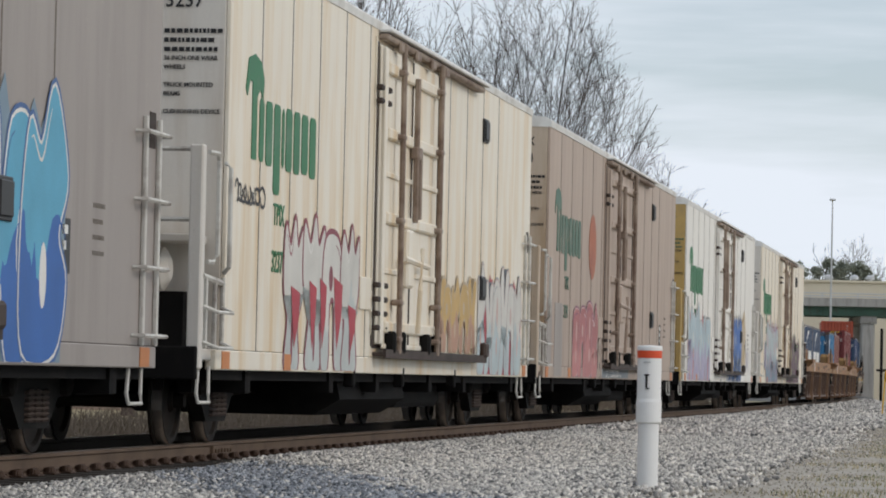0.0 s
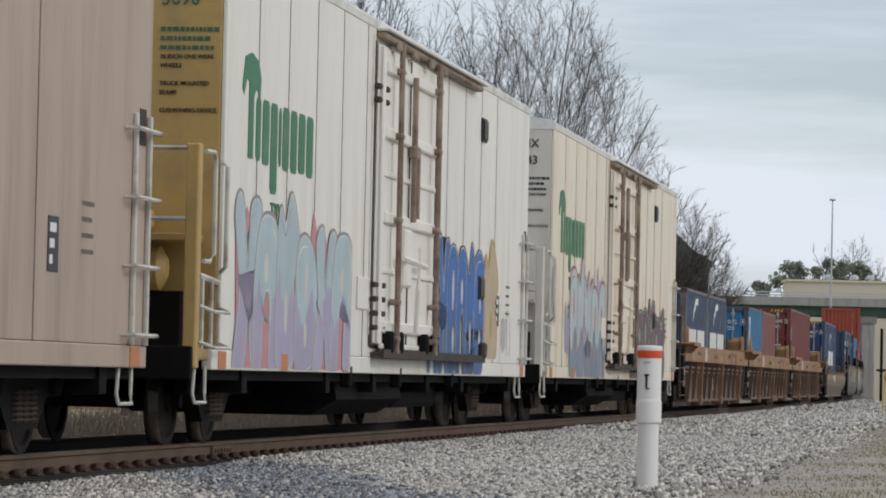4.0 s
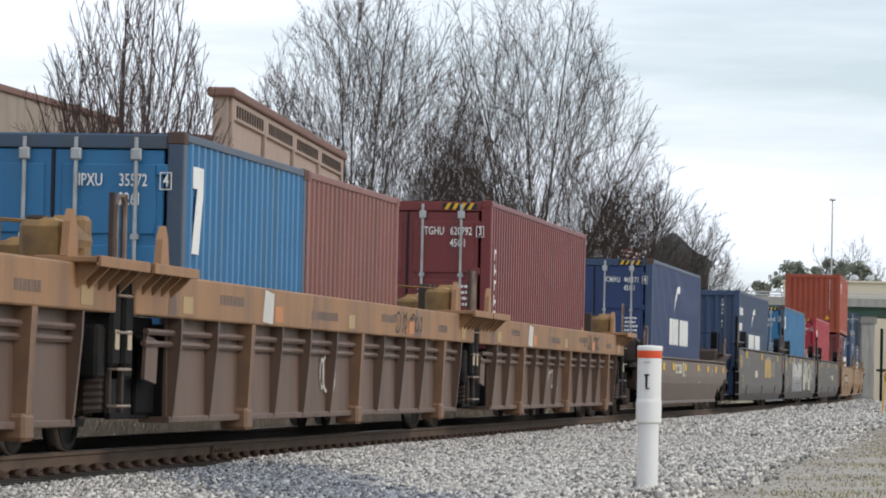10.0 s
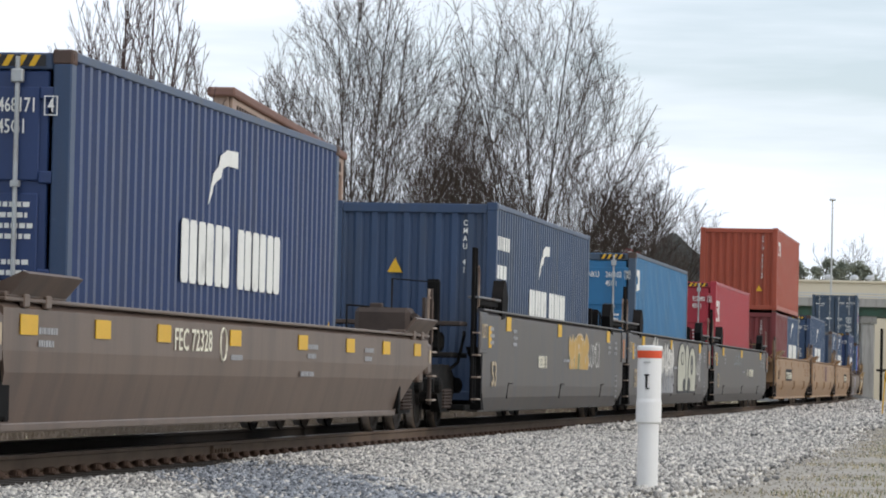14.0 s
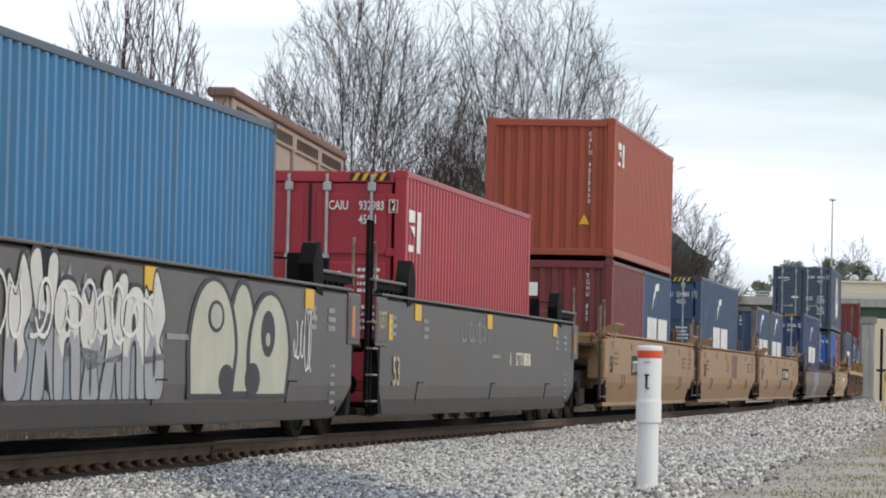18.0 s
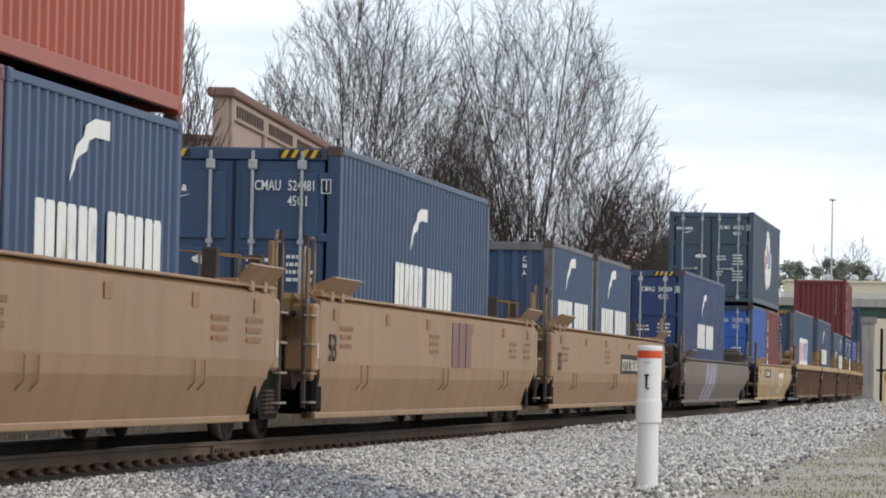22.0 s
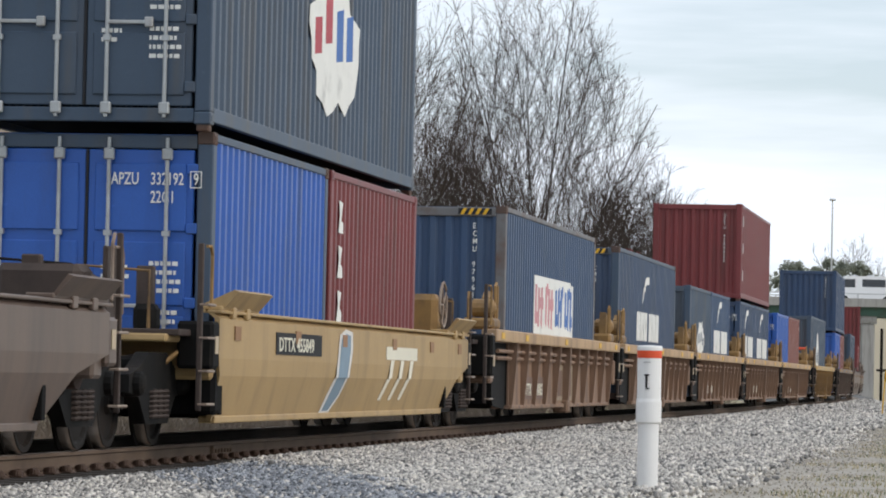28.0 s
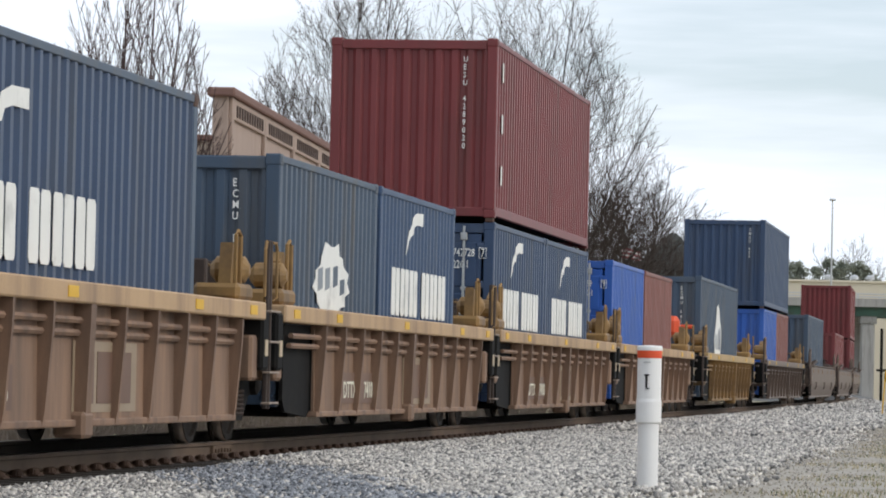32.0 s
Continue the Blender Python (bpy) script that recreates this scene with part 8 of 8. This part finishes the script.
part("painted_mark", mesh_of(("faded_mark",), lambda: join(*[box(0.62 * k, 0.62 * k + 0.5, -0.003, 0.003, 0, 0.58) for k in range(3)]), M["g_faded"]), W4[1], pose(9.5 - W4[1]["L"] / 2, -1.468, 0.82), "faded purple painted mark")


def over_fold(car, x, top, low, material, label):
    """A painted shape in two pieces, above and below the fold of a plain side: outlines of (x, z), z over or under the fold."""
    fold = pose(x - car["L"] / 2, -1.4515, 0.66, 15.3)
    seen = (label, material.name, len(top), round(x, 2))
    part("painted_mark", mesh_of(("fold_upper",) + seen, lambda: ([(a, 0, b) for a, b in top], [tuple(range(len(top)))]), material), car, pose(x - car["L"] / 2, -1.466, 0.66), label)
    part("painted_mark", mesh_of(("fold_lower",) + seen, lambda: ([(a, 0, b) for a, b in low], [tuple(range(len(low)))]), material), car, fold, label)


for q, (ink, ww) in enumerate((("g_lilac", 0.34), ("g_pale", 0.12), ("g_lilac", 0.30), ("g_frost", 0.2), ("g_lilac", 0.36), ("g_pale", 0.14), ("g_steel", 0.3))):
    a = 5.0 + 0.52 * q
    over_fold(W5[0], a, [(0.55, 0.0), (0.55 + ww, 0.0), (0.95 + ww, 0.5 - 0.03 * (q % 3)), (0.95, 0.5)], [(0.0, -0.40), (ww, -0.40), (0.55 + ww, 0.0), (0.55, 0.0)], M[ink], "slanting pale graffiti stroke")
number_panel(W6[0], 2.7, 0.88, 2.5, 0.22, "DTTX 455849", 0.13)
over_fold(W6[0], 5.7, [(0.42, 0.0), (1.22, 0.0), (1.42, 0.30), (1.40, 0.50), (0.95, 0.53), (0.60, 0.46)], [(0.0, -0.42), (0.55, -0.41), (1.0, -0.2), (1.22, 0.0), (0.42, 0.0), (0.2, -0.2)], M["g_white"], "white outline of a tall graffiti figure")
for dy, top, low in ((0.003, [(0.54, 0.0), (1.10, 0.0), (1.28, 0.30), (1.27, 0.46), (0.98, 0.48), (0.70, 0.42)], [(0.16, -0.37), (0.50, -0.37), (0.90, -0.2), (1.10, 0.0), (0.54, 0.0), (0.34, -0.2)]),):
    part("painted_mark", mesh_of(("figure_upper",), lambda: ([(a, 0, b) for a, b in top], [tuple(range(len(top)))]), M["g_steel"]), W6[0], pose(5.7 - W6[0]["L"] / 2, -1.466 - dy, 0.66), "blue filling of a tall graffiti figure")
    part("painted_mark", mesh_of(("figure_lower",), lambda: ([(a, 0, b) for a, b in low], [tuple(range(len(low)))]), M["g_steel"]), W6[0], pose(5.7 - W6[0]["L"] / 2, -1.4515 - dy, 0.66, 15.3), "blue filling of a tall graffiti figure")
part("painted_mark", mesh_of(("broad_bar",), lambda: box(0, 2.3, -0.002, 0.002, 0, 0.15), M["cream"]), W6[0], pose(9.4 - W6[0]["L"] / 2, -1.466, 0.88), "faded white painted bar")
for q in range(3):
    over_fold(W6[0], 9.3 + 0.72 * q, [(0.30, 0.0), (0.52, 0.0), (0.70, 0.215), (0.46, 0.215)], [(0.0, -0.26), (0.2, -0.26), (0.52, 0.0), (0.30, 0.0)], M["cream"], "faded white painted stroke")
well_text(W2[0], 5.65, 0.88, "FEC 72328", 0.2, M["cream"], narrow=1.3)
part("painted_mark", mesh_of(("ring_mark",), lambda: tube([(0.14 * math.cos(k * 0.3927), 0, 0.15 * math.sin(k * 0.3927)) for k in range(17)], 0.012, 4, False), M["cream"]), W2[0], pose(7.75 - W2[0]["L"] / 2, -1.464, 0.95), "cream ring mark")
print_block(W2[0], 8.1, 0.86, 1, 0.7)
print_block(W2[0], 11.6, 0.72, 1, 1.0)
part("painted_mark", mesh_of(("long_line",), lambda: box(0, 2.6, -0.003, 0.003, 0, 0.018), M["cream"]), W2[0], pose(1.5 - W2[0]["L"] / 2, -1.395, 0.5))
for x in (1.0, 12.0, 15.5):
    print_block(W2[0], x, 1.0, 2, 0.6)
for i, car in enumerate(W1):
    Lc = car["L"]
    for k, f in enumerate((0.10, 0.31, 0.52, 0.73, 0.95)):
        part("reflector", mesh_of(("beam_square",), lambda: box(-0.2, 0.2, -0.004, 0.004, 0, 0.15), M["orangemark"] if k % 2 else M["wellyellow"]), car, pose((f - 0.5) * Lc, -1.481, 1.20), "faded orange reflective square")
    for k, (f, ww) in enumerate(((0.17, 1.1), (0.40, 1.6), (0.62, 1.3), (0.84, 0.8))):
        part("small_print", bars(1, ww, 0.09, 0.05, M["ribbrown"], 80 + 4 * i + k), car, pose((f - 0.5) * Lc, -1.4805, 1.40 - 0.05 * (k % 2)))["kind"] = "stuff"
    part("paint_patch", mesh_of(("beam_patch",), lambda: prism([(0, 0.02), (0.5, 0), (0.55, 0.3), (0.1, 0.33)], -0.002, 0.002), M["g_pale"]), car, pose((0.27 - 0.5) * Lc, -1.481, 1.17), "chalky white worn patch")
    scrawl(car, (0.66 - 0.5) * Lc, 1.19, 2.2, 0.27, M["rustdark"], 330 + i, 9, -1.482, 0.016)
    for k in range(3):
        part("rust_stain", mesh_of(("rust_stain", k), lambda: prism([(0, 0), (0.35 + 0.1 * k, 0.02), (0.3, 0.33), (0.12, 0.34)], -0.0015, 0.002), M["posttan"] if k % 2 else M["g_brown"]), car, pose((0.06 + 0.34 * k - 0.5) * Lc, -1.4805, 1.165), "dark rust stain")
    scrawl(car, (0.46 - 0.5) * Lc, 0.5, 0.9, 0.4, M["g_pale"], 340 + i, 4, -1.36, 0.02)
for i, car in enumerate(W7):
    part("number_panel", mesh_of(("rib_panel",), lambda: box(0, 2.6, -0.004, 0.004, 0, 0.34), M["g_brown"]), car, pose(3.8 - car["L"] / 2, -1.356, 0.38))
    well_text(car, 4.06, 0.44, "DTTX", 0.19, M["cream"], -1.364, 1.2)
    well_text(car, 5.42, 0.44, "741065", 0.19, M["cream"], -1.364, 1.1)
    part("faded_panel", mesh_of(("faded_panel",), lambda: box(-0.15, 2.05, -0.003, 0.003, -0.07, 0.5), M["g_tanned"]), car, pose(8.4 - car["L"] / 2, -1.351, 0.42), "pale worn paint panel")
    part("painted_mark", mesh_of(("faded_panel_mark",), lambda: join(*[box(0.65 * k, 0.65 * k + 0.54, -0.003, 0.003, 0, 0.42) for k in range(3)]), M["g_brown"]), car, pose(8.4 - car["L"] / 2, -1.356, 0.42))
part("brake_housing", mesh_of(("orange_brake_housing",), lambda: join(box(-0.22, 0.22, -0.2, 0.2, 0, 0.5, 0.12), tube([(0, -0.22, 0.25), (0, -0.5, 0.25)], 0.05, 8)), M["redband"]), W8[0], pose(-W8[0]["L"] / 2 - 0.2, -0.6, 1.75), "orange-red brake housing")


def motions():
    """The whole train rolls by at a steady pace; cars cross the bridge."""
    for ob, s, z in RIDERS:
        walk(ob, [(t, on_track(s - gone(t), 0, z)) for t in range(0, 33)])
    home = {ob.name: s for ob, s, z in RIDERS}
    for ob, car, ax, dx in WHEELS:
        t0 = max(0.0, (home[car.name] + dx - 22.0) / 12.39)
        t1 = min(32.0, (home[car.name] + dx + 24.0) / 12.39)
        rows = [(0, pose(ax, -0.76, 0.42))] if t0 > 0 else []
        if t1 > t0 + 0.1:
            n = int((t1 - t0) / 0.036)
            rows += [(t0 + 0.036 * k, pose(ax, -0.76, 0.42, 0, -60.8 * k, 0)) for k in range(n + 1)]
            if rows[-1][0] < 31.9:
                rows.append((32, rows[-1][1]))
            walk(ob, rows)
    for row in TRAFFIC:
        walk(row[0], [(t, road_pose(row, t)) for t in range(0, 33, 2)])


motions()
